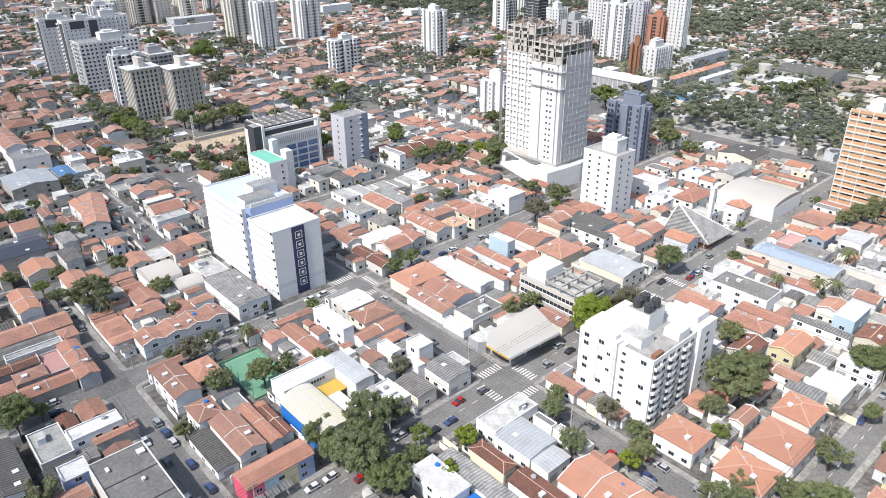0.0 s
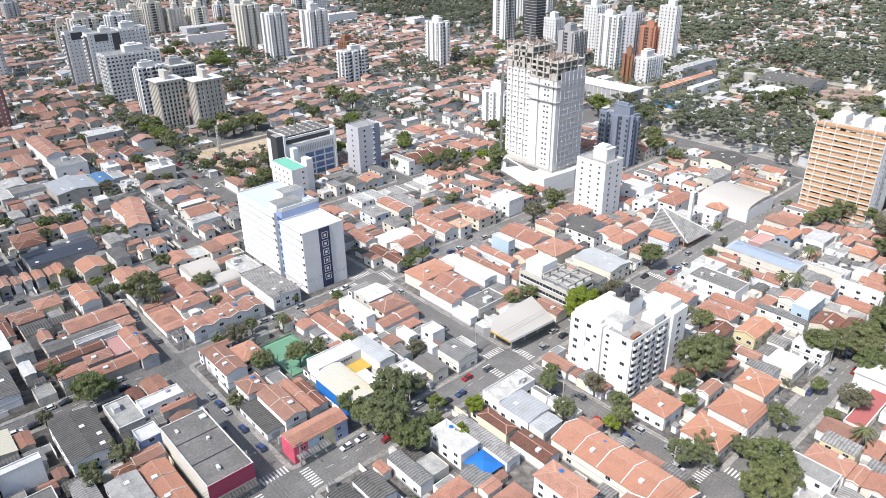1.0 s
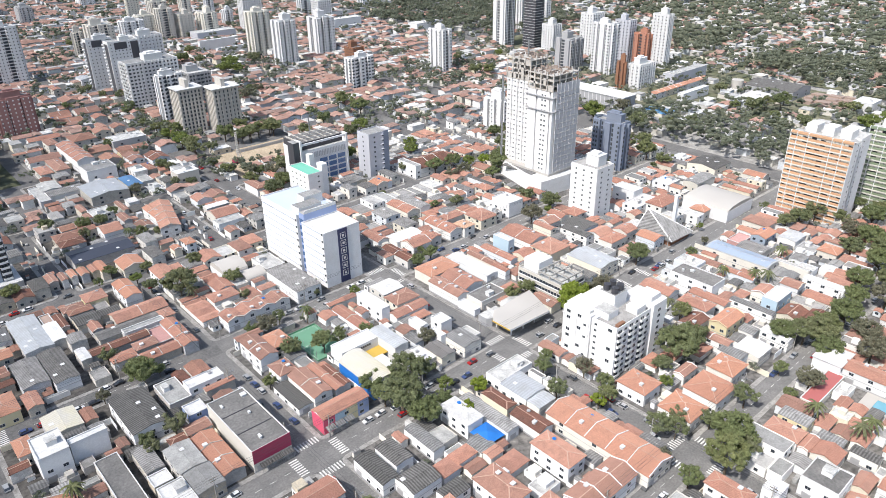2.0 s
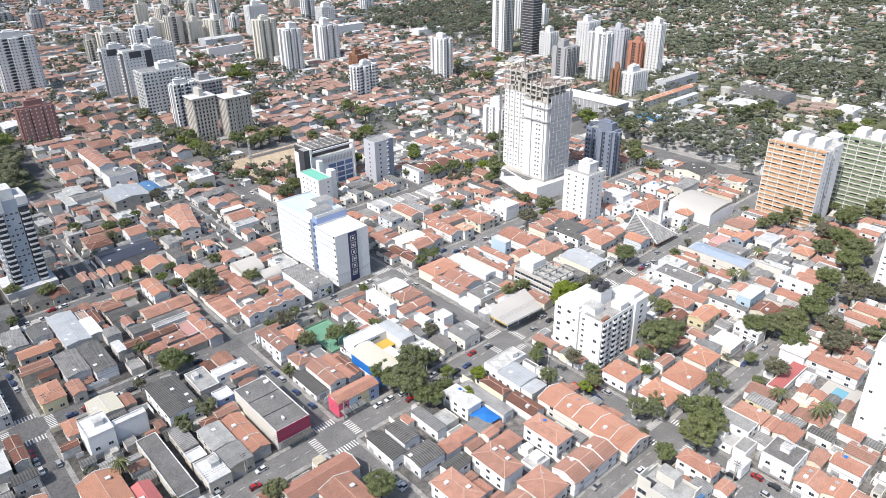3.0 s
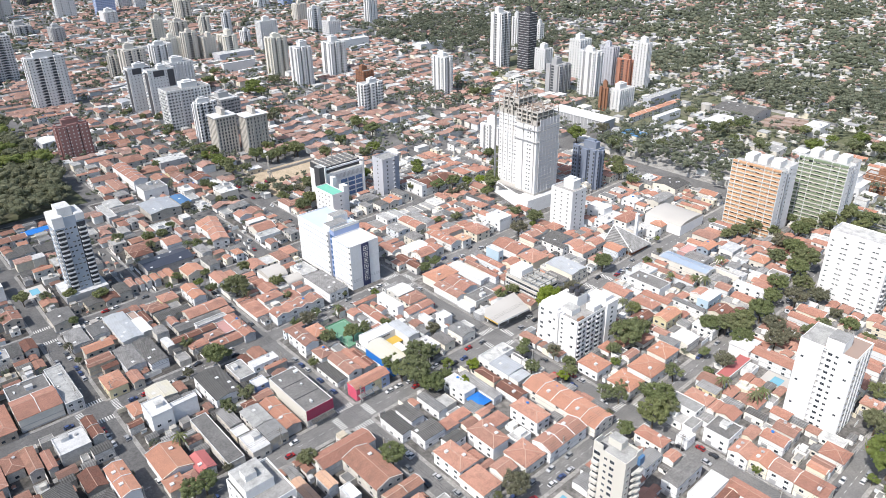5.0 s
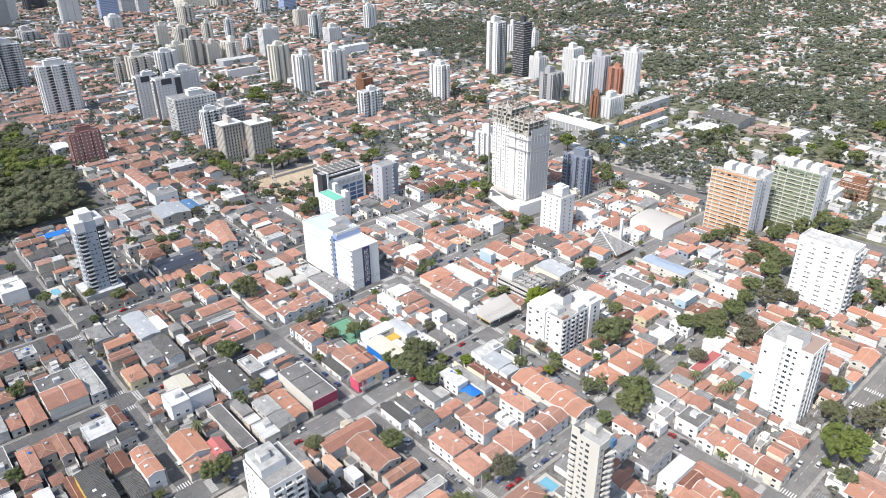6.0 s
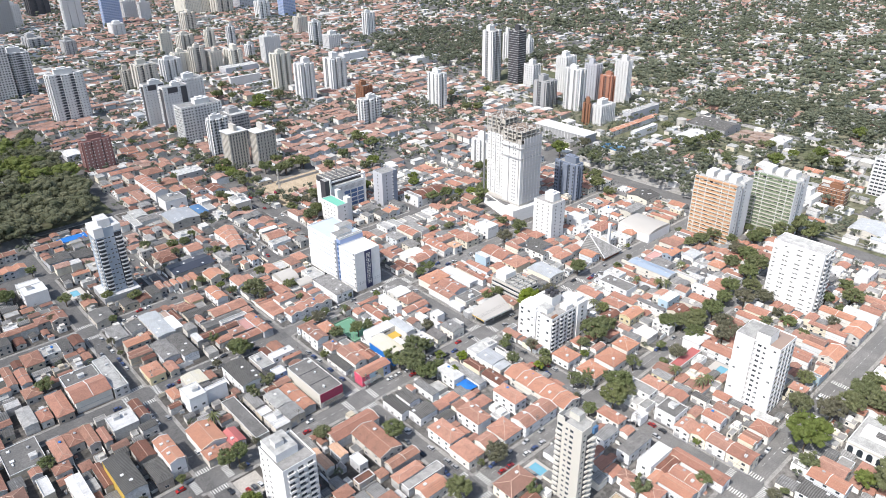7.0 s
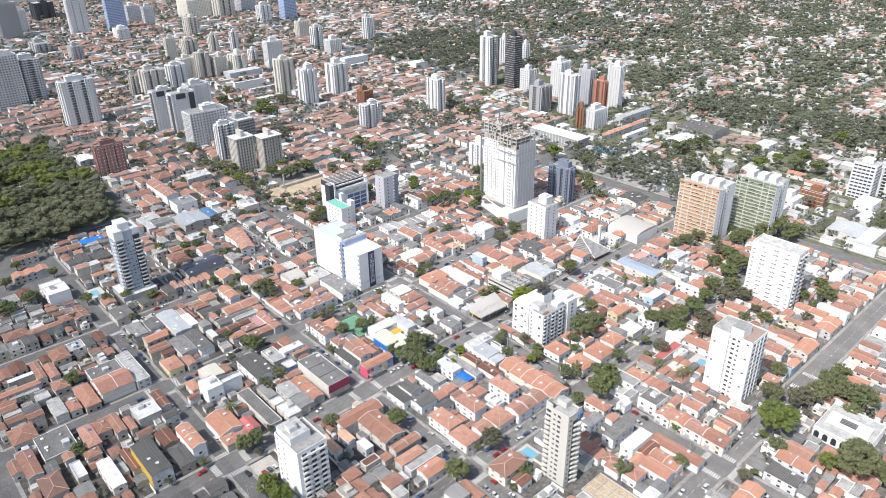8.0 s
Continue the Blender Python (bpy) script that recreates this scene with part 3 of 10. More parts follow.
    for i, paint_name in enumerate(row):
        # each shop of a row has its own colour on the south wall
        b = Shape()
        b.box(-w / 2 + w * i / len(row) + 0.03, -d / 2 - 0.035, 0.05, -w / 2 + w * (i + 1) / len(row) - 0.03, -d / 2 + 0.01, h - 0.05)
        part("shop_front", b, [paint_name], ob, "painted shop front of its own colour")
    if low in "gmf" and min(w, d) > 7:
        # skylights, vents and roof boxes
        for i in range(min(4, int(w * d / 90))):
            u, v = rng.uniform(-0.4, 0.4) * w, rng.uniform(-0.4, 0.4) * d
            if low == "f":
                part("roof_vent", VENT, [], top, at=(u, v, h - 0.4), scale=(rng.uniform(0.6, 1.6), rng.uniform(0.6, 1.6), rng.uniform(0.6, 1.4)))
            else:
                run = abs(v) / (d / 2) if along_x else abs(u) / (w / 2)
                part("skylight", VENT, [], top, at=(u, v, h + up * (1 - run) + 0.05), scale=(1.2, 1.2, 0.25))
    if low in "rh" and min(w, d) > 5.5 and -75 < x < 215 and -60 < y < 215:
        # a plastered water-tank box standing out of the tiles
        for i in range(1 if max(w, d) < 14 else 2):
            if rng.random() < 0.6:
                u, v = ((i - 0.5) * 0.4 * w, rng.choice((-0.22, 0.2)) * d) if w >= d else (rng.choice((-0.22, 0.2)) * w, (i - 0.5) * 0.4 * d)
                lift = 0.5 * (up if low == "r" else 0.34 * min(w, d) / 2)
                part("roof_box", VENT, [], top, at=(u, v, h + lift - 0.1), scale=(1.3, 1.1, 1.15))
    if low in "rhwf" and rng.random() < 0.3 and min(w, d) > 5:
        z = h - 0.4 if low in "wf" else h + 0.1
        part("water_tank", TANK if rng.random() < 0.18 else TANK_GREY, [], top, at=(w * 0.22, d * 0.2, z + (0.25 if low in "rh" else 0)))
    return ob


ROOMS = {}


def room(w, d, h, mats=("white", "slab")):
    """A small rooftop hut with an overhanging slab."""
    key = (round(w), round(d), round(h, 1), mats)
    if key not in ROOMS:
        s = Shape()
        w, d = key[0], key[1]
        s.box(-w / 2, -d / 2, 0, w / 2, d / 2, h)
        s.box(-w / 2 - 0.15, -d / 2 - 0.15, h, w / 2 + 0.15, d / 2 + 0.15, h + 0.15, 1)
        ROOMS[key] = s.mesh("roof_hut", mats)
    return ROOMS[key]


# ---- trees ----
def ball_quads(k):
    """Unit ball of quads, six k x k patches."""
    out = []
    g = [math.tan((i / k * 2 - 1) * math.pi / 4) for i in range(k + 1)]
    for ax in range(3):
        for sg in (-1, 1):
            for i in range(k):
                for j in range(k):
                    ring = [(g[i], g[j]), (g[i + 1], g[j]), (g[i + 1], g[j + 1]), (g[i], g[j + 1])]
                    for a, b in (ring if sg > 0 else ring[::-1]):
                        v = [0.0, 0.0, 0.0]
                        v[ax], v[(ax + 1) % 3], v[(ax + 2) % 3] = sg, a, b
                        n = math.sqrt(a * a + b * b + 1)
                        out.append([q / n for q in v])
    return np.array(out)


def dome(ball):
    """The upper part of a ball of quads, which is all that a clump shows."""
    q = ball.reshape(-1, 4, 3)
    return q[q[:, :, 2].mean(axis=1) > -0.45].reshape(-1, 3)


BALLS = {1: ball_quads(1), 2: dome(ball_quads(2)), 3: dome(ball_quads(3))}


def leaf_cards(centres, radii, per, size, gen, inner=2):
    """Leaf sprays as small cards over the outside of leafy clumps; returns the corners of quads."""
    k = len(centres)
    n = k * per
    cc, rr = np.asarray(centres, float), np.asarray(radii, float)
    c, r = np.repeat(cc, per, axis=0), np.repeat(rr, per, axis=0)
    dirs = gen.normal(size=(n, 3))
    dirs /= np.linalg.norm(dirs, axis=1)[:, None]
    dirs[:, 2] = np.where(dirs[:, 2] < -0.3, -dirs[:, 2], dirs[:, 2])
    p = c + dirs * r * gen.uniform(0.72, 1.24, (n, 1))
    nor = dirs + gen.normal(size=(n, 3)) * 0.6
    nor /= np.linalg.norm(nor, axis=1)[:, None]
    ref = gen.normal(size=(n, 3))
    u = np.cross(nor, ref)
    u /= np.linalg.norm(u, axis=1)[:, None]
    v = np.cross(nor, u)
    sz = gen.uniform(0.6, 1.3, (n, 1)) * size
    u, v = u * sz, v * sz * 0.75
    verts = np.stack([p - u - v * 0.3, p - u * 0.1 - v, p + u + v * 0.2, p + u * 0.2 + v], axis=1).reshape(-1, 3)
    ball = BALLS[inner]
    wob = 0.76 + 0.14 * np.sin(ball @ np.array([[3.1, 7.3], [5.7, 2.2], [4.4, 6.1]])).sum(axis=1, keepdims=True) * 0.5
    core = (cc[:, None, :] + (ball * wob)[None] * rr[:, None, :]).reshape(-1, 3)
    return np.concatenate([verts, core])


def quads_mesh(name, verts, mats):
    n = len(verts) // 4
    me = bpy.data.meshes.new(name)
    me.vertices.add(n * 4)
    me.vertices.foreach_set("co", verts.astype(np.float32).ravel())
    me.loops.add(n * 4)
    me.loops.foreach_set("vertex_index", np.arange(n * 4, dtype=np.int32))
    me.polygons.add(n)
    me.polygons.foreach_set("loop_start", np.arange(n, dtype=np.int32) * 4)
    for m in mats:
        me.materials.append(MAT[m])
    me.update(calc_edges=True)
    return me


def crown_clumps(gen, clumps, spread, flat):
    cs, rs = [], []
    for i in range(clumps):
        a, q = gen.uniform(0, 2 * math.pi), math.sqrt(gen.uniform(0.0, 1))
        lift = gen.uniform(-0.5, 1.0) * (1 - 0.55 * q * q)
        cs.append((q * spread * math.cos(a), q * spread * math.sin(a), lift * flat))
        k = gen.uniform(0.2, 0.38) * spread
        rs.append((k, k, k * 0.75))
    return cs, rs


TREES = {}


def tree_meshes(variant, mat, big=True):
    """Trunk with limbs, and a crown, of a tree with a crown radius of one metre times its scale; built at radius 5."""
    key = (variant, mat, big)
    if key in TREES:
        return TREES[key]
    gen = np.random.default_rng(100 + variant)
    cs, rs = crown_clumps(gen, (78 if big else 34) + variant * 4, 4.0, 2.6)
    fine = 0.68 if big else 0.85
    rs = [(p * fine, q * fine, r * fine) for p, q, r in rs]
    dense = (28 if big else 16) if mat != "leaf_dry" else (22 if big else 14)
    verts = leaf_cards(cs, rs, dense, 0.24 if big else 0.34, gen, 2 if mat != "leaf_dry" else 1)
    verts[:, 2] += 5.2
    crown = quads_mesh("crown", verts, [mat])
    s = Shape()

    def limb(p0, p1, r0, r1):
        p0, p1 = Vector(p0), Vector(p1)
        q = (p1 - p0).to_track_quat("Z", "Y")
        a = [p0 + q @ Vector((r0 * math.cos(t), r0 * math.sin(t), 0)) for t in (i * math.pi / 3 for i in range(6))]
        b = [p1 + q @ Vector((r1 * math.cos(t), r1 * math.sin(t), 0)) for t in (i * math.pi / 3 for i in range(6))]
        for i in range(6):
            j = (i + 1) % 6
            s.face([tuple(a[i]), tuple(a[j]), tuple(b[j]), tuple(b[i])])
    limb((0, 0, -0.1), (0.1, 0, 2.6), 0.32, 0.24)
    for i in range(6):
        c = Vector(cs[i])
        mid = Vector((c.x * 0.45, c.y * 0.45, 3.6 + c.z * 0.3))
        limb((0.1, 0, 2.5), mid, 0.18, 0.11)
        limb(mid, (c.x * 0.9, c.y * 0.9, c.z + 5.0), 0.11, 0.04)
    TREES[key] = (s.mesh("trunk", ["bark"]), crown)
    return TREES[key]


def tree(x, y, radius, height=None, mat="leaf", label=""):
    k = radius / 4.7
    tall = (height or radius * 1.55 + 1.5) / 7.6
    v = rng.randrange(5)
    trunk, crown = tree_meshes(v, mat, radius > 5.2 and math.hypot(x + 60, y + 60) < 420)
    ob = thing("tree", x, y, 0.1, label or {"leaf": "leafy green street tree with a spreading uneven crown", "leaf_lime": "bright lime-green leafy tree beside a road", "leaf_bright": "broad fresh green tree with a dense crown", "leaf_dry": "thin-leaved greyish tree with an open crown"}[mat], "tree", turn=rng.uniform(0, 360))
    part("trunk", trunk, [], ob, scale=(k, k, tall))
    part("crown", crown, [], ob, scale=(k, k, tall))
    return ob


def palm(x, y, height=9.0):
    ob = thing("palm_tree", x, y, 0.1, "palm tree with a thin trunk and drooping fronds", "palm", turn=rng.uniform(0, 360))
    if "palm" not in TREES:
        s = Shape()
        for i in range(5):
            s.prism([(0.2 * (1 - i * 0.1) * math.cos(a), 0.2 * (1 - i * 0.1) * math.sin(a)) for a in (j * math.pi / 3 for j in range(6))], i * 1.5, i * 1.5 + 1.52)
        f = Shape()
        for i in range(16):
            a, el = i * 2.4, 0.9 - 0.08 * i
            ca, sa = math.cos(a), math.sin(a)
            prev = (0, 0, 7.5)
            for j in range(1, 6):
                t = j / 5
                r = 2.9 * t
                p = (ca * r, sa * r, 7.5 + el * 2.6 * t - 2.6 * t * t)
                wd = 0.5 * (1 - 0.6 * t)
                n0, n1 = (-sa * wd, ca * wd), (sa * wd, -ca * wd)
                f.face([(prev[0], prev[1], prev[2]), (p[0], p[1], p[2]), (p[0] + n0[0], p[1] + n0[1], p[2] - 0.35), (prev[0] + n0[0], prev[1] + n0[1], prev[2] - 0.3)])
                f.face([(p[0], p[1], p[2]), (prev[0], prev[1], prev[2]), (prev[0] + n1[0], prev[1] + n1[1], prev[2] - 0.3), (p[0] + n1[0], p[1] + n1[1], p[2] - 0.35)])
                prev = p
        TREES["palm"] = (s.mesh("trunk", ["bark"]), f.mesh("fronds", ["leaf"]))
    k = height / 8.5
    part("trunk", TREES["palm"][0], [], ob, scale=(k, k, k))
    part("fronds", TREES["palm"][1], [], ob, scale=(k, k, k))
    return ob


# ---- cars ----
def car_parts():
    body, glass, wheel = Shape(), Shape(), Shape()
    side = [(-2.0, 0.35), (-2.05, 0.75), (-1.6, 0.9), (1.0, 0.92), (1.9, 0.75), (2.05, 0.55), (2.0, 0.32)]
    for sy in (-0.84, 0.84):
        body.face([(x, sy, z) for x, z in (side if sy > 0 else reversed(side))])
    for i in range(len(side)):
        (x0, z0), (x1, z1) = side[i], side[(i + 1) % len(side)]
        body.face([(x0, -0.84, z0), (x1, -0.84, z1), (x1, 0.84, z1), (x0, 0.84, z0)])
    roof = [(-1.35, 1.42), (0.15, 1.44)]
    body.box(-1.4, -0.66, 1.4, 0.2, 0.66, 1.46)
    lo = [(-1.9, -0.8), (1.0, -0.8), (1.0, 0.8), (-1.9, 0.8)]
    hi = [(-1.4, -0.66), (0.2, -0.66), (0.2, 0.66), (-1.4, 0.66)]
    for i in range(4):
        j = (i + 1) % 4
        glass.face([(*lo[i], 0.9), (*lo[j], 0.9), (*hi[j], 1.4), (*hi[i], 1.4)])
    ring = [(0.31 * math.cos(i * math.pi / 5), 0.31 * math.sin(i * math.pi / 5)) for i in range(10)]
    for sy in (-0.1, 0.1):
        wheel.face([(a, sy, b) for a, b in (ring if sy < 0 else reversed(ring))], 1 if abs(sy) > 1 else 0)
    for i in range(10):
        a, b = ring[i], ring[(i + 1) % 10]
        wheel.face([(a[0], -0.1, a[1]), (a[0], 0.1, a[1]), (b[0], 0.1, b[1]), (b[0], -0.1, b[1])])
    whole = Shape()
    whole.v, whole.f, whole.m, whole.uv = list(body.v), list(body.f), list(body.m), list(body.uv)
    for wx in (-1.25, 1.3):
        for wy in (-0.84, 0.68):
            whole.box(wx - 0.3, wy, 0.0, wx + 0.3, wy + 0.16, 0.58, 1)
    return body.mesh("body", ["car"]), glass.mesh("glasshouse", ["glass"]), wheel.mesh("wheel", ["tyre"]), whole.mesh("body_far", ["car", "tyre"])


CAR = car_parts()
CAR_COUNT = [0]


def car(x, y, turn, z=0.02, label="parked car at the kerb", group="parked cars", wheels=True):
    ob = thing("car", x, y, z, label, "car", group, turn=turn)
    part("body", CAR[0] if wheels else CAR[3], [], ob)
    part("glasshouse", CAR[1], [], ob)
    if wheels:
        for wx in (-1.25, 1.3):
            for wy in (-0.78, 0.78):
                part("wheel", CAR[2], [], ob, at=(wx, wy, 0.31))
    CAR_COUNT[0] += 1
    return ob


# ---- towers ----
def facade_run(w, margin, pitch):
    n = max(1, int((w - 2 * margin) / pitch))
    return [(-(n - 1) / 2 + i) * (w - 2 * margin) / n for i in range(n)]


def relief(run, style, pitch):
    """Stretches of a face that stand proud of its core."""
    if style == "bays":
        cuts = ((-0.5, -0.17), (0.17, 0.5)) if run < 17 else ((-0.5, -0.27), (-0.13, 0.13), (0.27, 0.5))
        return [(a * run, b * run) for a, b in cuts]
    if style == "grooves":
        return [(-run / 2, -run * 0.2 - 0.5), (-run * 0.2 + 0.5, run * 0.2 - 0.5), (run * 0.2 + 0.5, run / 2)]
    if style == "ribs":
        n = max(2, round(run / pitch))
        return [(-run / 2 + i * (run - 0.7) / n, -run / 2 + i * (run - 0.7) / n + 0.7) for i in range(n + 1)]
    return [(-run / 2, run / 2)]


def tower(x0, y0, w, d, h, floors, wall="white", label="", faces="swen", pitch=3.4, size=(1.3, 1.2), name="apartment_tower", near=True, top=True,
          glass="glass", band="", margin=1.0, balcony="", base_z=0.1, cover=True, hut=True, style=""):
    """An apartment or office block: core with proud bays or piers, parapet, roof slab, plant rooms, windows floor by floor. x0, y0: its corner of least x and y."""
    ob = thing(name, x0 + w / 2, y0 + d / 2, base_z, label, "building")
    if cover:
        take(x0, y0, x0 + w, y0 + d)
    pick = int(abs(x0 * 7 + y0 * 3))
    style = style or ("plain" if near or band else ("bays", "grooves", "ribs", "bays")[pick % 4])
    k = {"plain": 0.0, "bays": 1.9, "grooves": 1.5, "ribs": 0.5}[style]
    cw, cd = w / 2 - k, d / 2 - k
    s = Shape()
    s.box(-cw, -cd, 0, cw, cd, h - 0.9)
    s.ring_wall(-cw, -cd, cw, cd, h - 0.9, h, 0.25)
    proud, bay = {}, Shape()
    if style != "plain":
        for f in "swen":
            dx, dy, rot = FACES[f]
            run = 2 * cw if dx == 0 else 2 * cd
            proud[f] = relief(run, style, pitch)
            for i, (a, b) in enumerate(proud[f]):
                t = h - (0.3, 1.3)[(i + pick) % 2] if style != "ribs" else h - 0.2
                if dx == 0:
                    bay.box(a, min(dy * cd, dy * (cd + k)), 0, b, max(dy * cd, dy * (cd + k)), t)
                else:
                    bay.box(min(dx * cw, dx * (cw + k)), a, 0, max(dx * cw, dx * (cw + k)), b, t)
        part("pier", bay, [wall], ob, "proud wall bays and piers", kind="stuff")
    part("wall", s, [wall], ob)
    r = Shape()
    r.box(-cw + 0.27, -cd + 0.27, h - 0.88, cw - 0.27, cd - 0.27, h - 0.75)
    part("roof", r, ["slab"], ob)
    if hut:
        p = Shape()
        pw, pd = w * (0.3 + 0.05 * (pick % 5)), d * (0.34 + 0.06 * (pick % 3))
        ox, oy = w * 0.08 * (pick % 3 - 1), d * 0.08 * (pick // 3 % 3 - 1)
        up = 2.6 + (pick % 4) * 0.8
        p.box(ox - pw / 2, oy - pd / 2, h - 0.75, ox + pw / 2, oy + pd / 2, h + up)
        p.box(ox - pw / 2 - 0.2, oy - pd / 2 - 0.2, h + up, ox + pw / 2 + 0.2, oy + pd / 2 + 0.2, h + up + 0.2)
        p.box(ox - pw * 0.3, oy - pd * 0.3, h + up + 0.2, ox + pw * 0.2, oy + pd * 0.3, h + up + 1.6)
        part("plant_room", p, [wall], ob)
    storey = (h - 1.0) / floors
    wm = Shape() if not near else window_mesh(size[0], size[1], glass)
    for f in faces:
        dx, dy, rot = FACES[f]
        run = w if dx == 0 else d
        for fl in range(floors):
            z = fl * storey + (storey - size[1]) * 0.45
            columns = facade_run(run, margin, pitch)
            if style in ("bays", "grooves"):
                # a dark glazed slot between the proud bays, and few windows on them
                for (a, b), (c, d2) in zip(proud[f][:-1], proud[f][1:]):
                    q, t = (b + 0.25, c - 0.25), dx * (w / 2 - k) if dx else dy * (d / 2 - k)
                    if dx == 0:
                        wm.box(q[0], t - 0.06, fl * storey + 0.35, q[1], t + 0.06, fl * storey + storey * 0.78)
                    else:
                        wm.box(t - 0.06, q[0], fl * storey + 0.35, t + 0.06, q[1], fl * storey + storey * 0.78)
                if f in "we" and not near:
                    columns = [run * c for c in ((-0.36, 0.36), (-0.3,), (-0.38, 0.3, 0.38), (0.0,))[pick % 4]]
            for u in columns:
                inside = style != "plain" and not any(a - 0.2 < u < b + 0.2 for a, b in proud[f])
                if inside and style != "ribs":
                    continue
                e = k if inside else 0.0
                px, py = (u, dy * (d / 2 - e)) if dx == 0 else (dx * (w / 2 - e), u)
                if near:
                    part("window", wm, [], ob, at=(px, py, z), turn=rot)
                else:
                    a, t = size[0] / 2 * (1.35 if inside else 1.0), 0.06
                    if dx == 0:
                        wm.box(px - a, py - t, z, px + a, py + t, z + size[1])
                    else:
                        wm.box(px - t, py - a, z, px + t, py + a, z + size[1])
    if not near:
        part("window_grid", wm, ["glass_far" if glass == "glass" else glass], ob, "rows of small dark windows", kind="stuff")
    if band:
        b = Shape()
        for fl in range(1, floors + 1):
            z = fl * storey
            b.box(-w / 2 - 0.12, -d / 2 - 0.12, z - 0.25, w / 2 + 0.12, d / 2 + 0.12, z + 0.05)
        part("floor_band", b, [band], ob, kind="stuff")
    return ob


# ---- ground, roads, blocks ----
s = Shape()
s.box(-4000, -4000, -3.0, 4500, 4500, 0.0)
structure("ground", s, ["asphalt"], "worn grey asphalt streets between the blocks")

STREET_X = [-369, -290, -210.5, -134.5, -52, 27.5, 114.5]
KERB_X = {27.5: 4.0, 114.5: 4.2}
KERB_Y = {104.5: 5.2, -53: 5.0, 182.6: 4.2}
STREET_Y = [-290, -211, -132, -53, 24.7, 104.5, 182.6, 262]

# paler asphalt copy on the avenue and eastern streets: brighter light put in colour
pale = Shape()
pale.box(-52, 99.3, -0.2, 366, 109.7, 0.006)
for c in (24.7, -53, 182.6):
    pale.box(31.6, c - 4.9, -0.2, 366, c + 4.9, 0.006)
for c in (27.5, 114.5):
    for y0, y1 in ((-130, -57.9), (-48.1, 19.8), (29.6, 99.3), (109.7, 177.7), (187.5, 262)):
        pale.box(c - (4.0 if c < 100 else 4.2), y0, -0.2, c + (4.0 if c < 100 else 4.2), y1, 0.005)
structure("road", pale, ["asphalt_brightened"], "worn asphalt of the avenue and eastern streets, brightened in its colour")


def block(x0, y0, x1, y1, mat="yard"):
    """A street block: kerbed pavement all round, and the yards inside it, a little higher."""
    p = Shape()
    c = 2.5
    p.prism([(x0 + c, y0), (x1 - c, y0), (x1 - 0.7, y0 + 0.7), (x1, y0 + c), (x1, y1 - c), (x1 - 0.7, y1 - 0.7), (x1 - c, y1), (x0 + c, y1), (x0 + 0.7, y1 - 0.7), (x0, y1 - c), (x0, y0 + c), (x0 + 0.7, y0 + 0.7)], -0.1, 0.14)
    structure("pavement", p, ["pavement"], "grey concrete pavement with kerb")
    q = Shape()
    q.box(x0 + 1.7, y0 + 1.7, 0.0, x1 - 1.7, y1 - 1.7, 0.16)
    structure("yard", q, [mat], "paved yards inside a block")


# ---- landmark buildings ----
def windows_on(ob, face, w, d, h, floors, cols, mesh, z0=0.9, skip=()):
    """Window parts on one face: cols are shares of its width from the left as seen from outside; storeys counted from the ground."""
    dx, dy, rot = FACES[face]
    storey = (h - 1.0) / floors
    for fl in range(floors):
        if fl in skip:
            continue
        for c in cols:
            if face == "s":
                p = ((c - 0.5) * w, -d / 2)
            elif face == "n":
                p = ((0.5 - c) * w, d / 2)
            elif face == "w":
                p = (-w / 2, (0.5 - c) * d)
            else:
                p = (w / 2, (c - 0.5) * d)
            part("window", mesh, [], ob, at=(*p, z0 + fl * storey), turn=rot)


W_SMALL = window_mesh(1.1, 0.9)
W_MID = window_mesh(1.6, 1.2)
W_WIDE = window_mesh(2.4, 1.3)


def block_body(ob, w, d, h, wall, roof="slab", parapet=0.9, at=(0, 0), name="wall"):
    s = Shape()
    x, y = at
    s.box(x - w / 2, y - d / 2, 0, x + w / 2, y + d / 2, h - parapet)
    s.ring_wall(x - w / 2, y - d / 2, x + w / 2, y + d / 2, h - parapet, h, 0.25)
    part(name, s, [wall], ob)
    r = Shape()
    r.box(x - w / 2 + 0.27, y - d / 2 + 0.27, h - parapet + 0.01, x + w / 2 - 0.27, y + d / 2 - 0.27, h - parapet + 0.12)
    part("roof", r, [roof], ob)


def box_part(name, x0, y0, z0, x1, y1, z1, mat, ob, label="", top=None):
    s = Shape()
    s.box(x0, y0, z0, x1, y1, z1, 0, 1 if top else None)
    return part(name, s, [mat] + ([top] if top else []), ob, label)


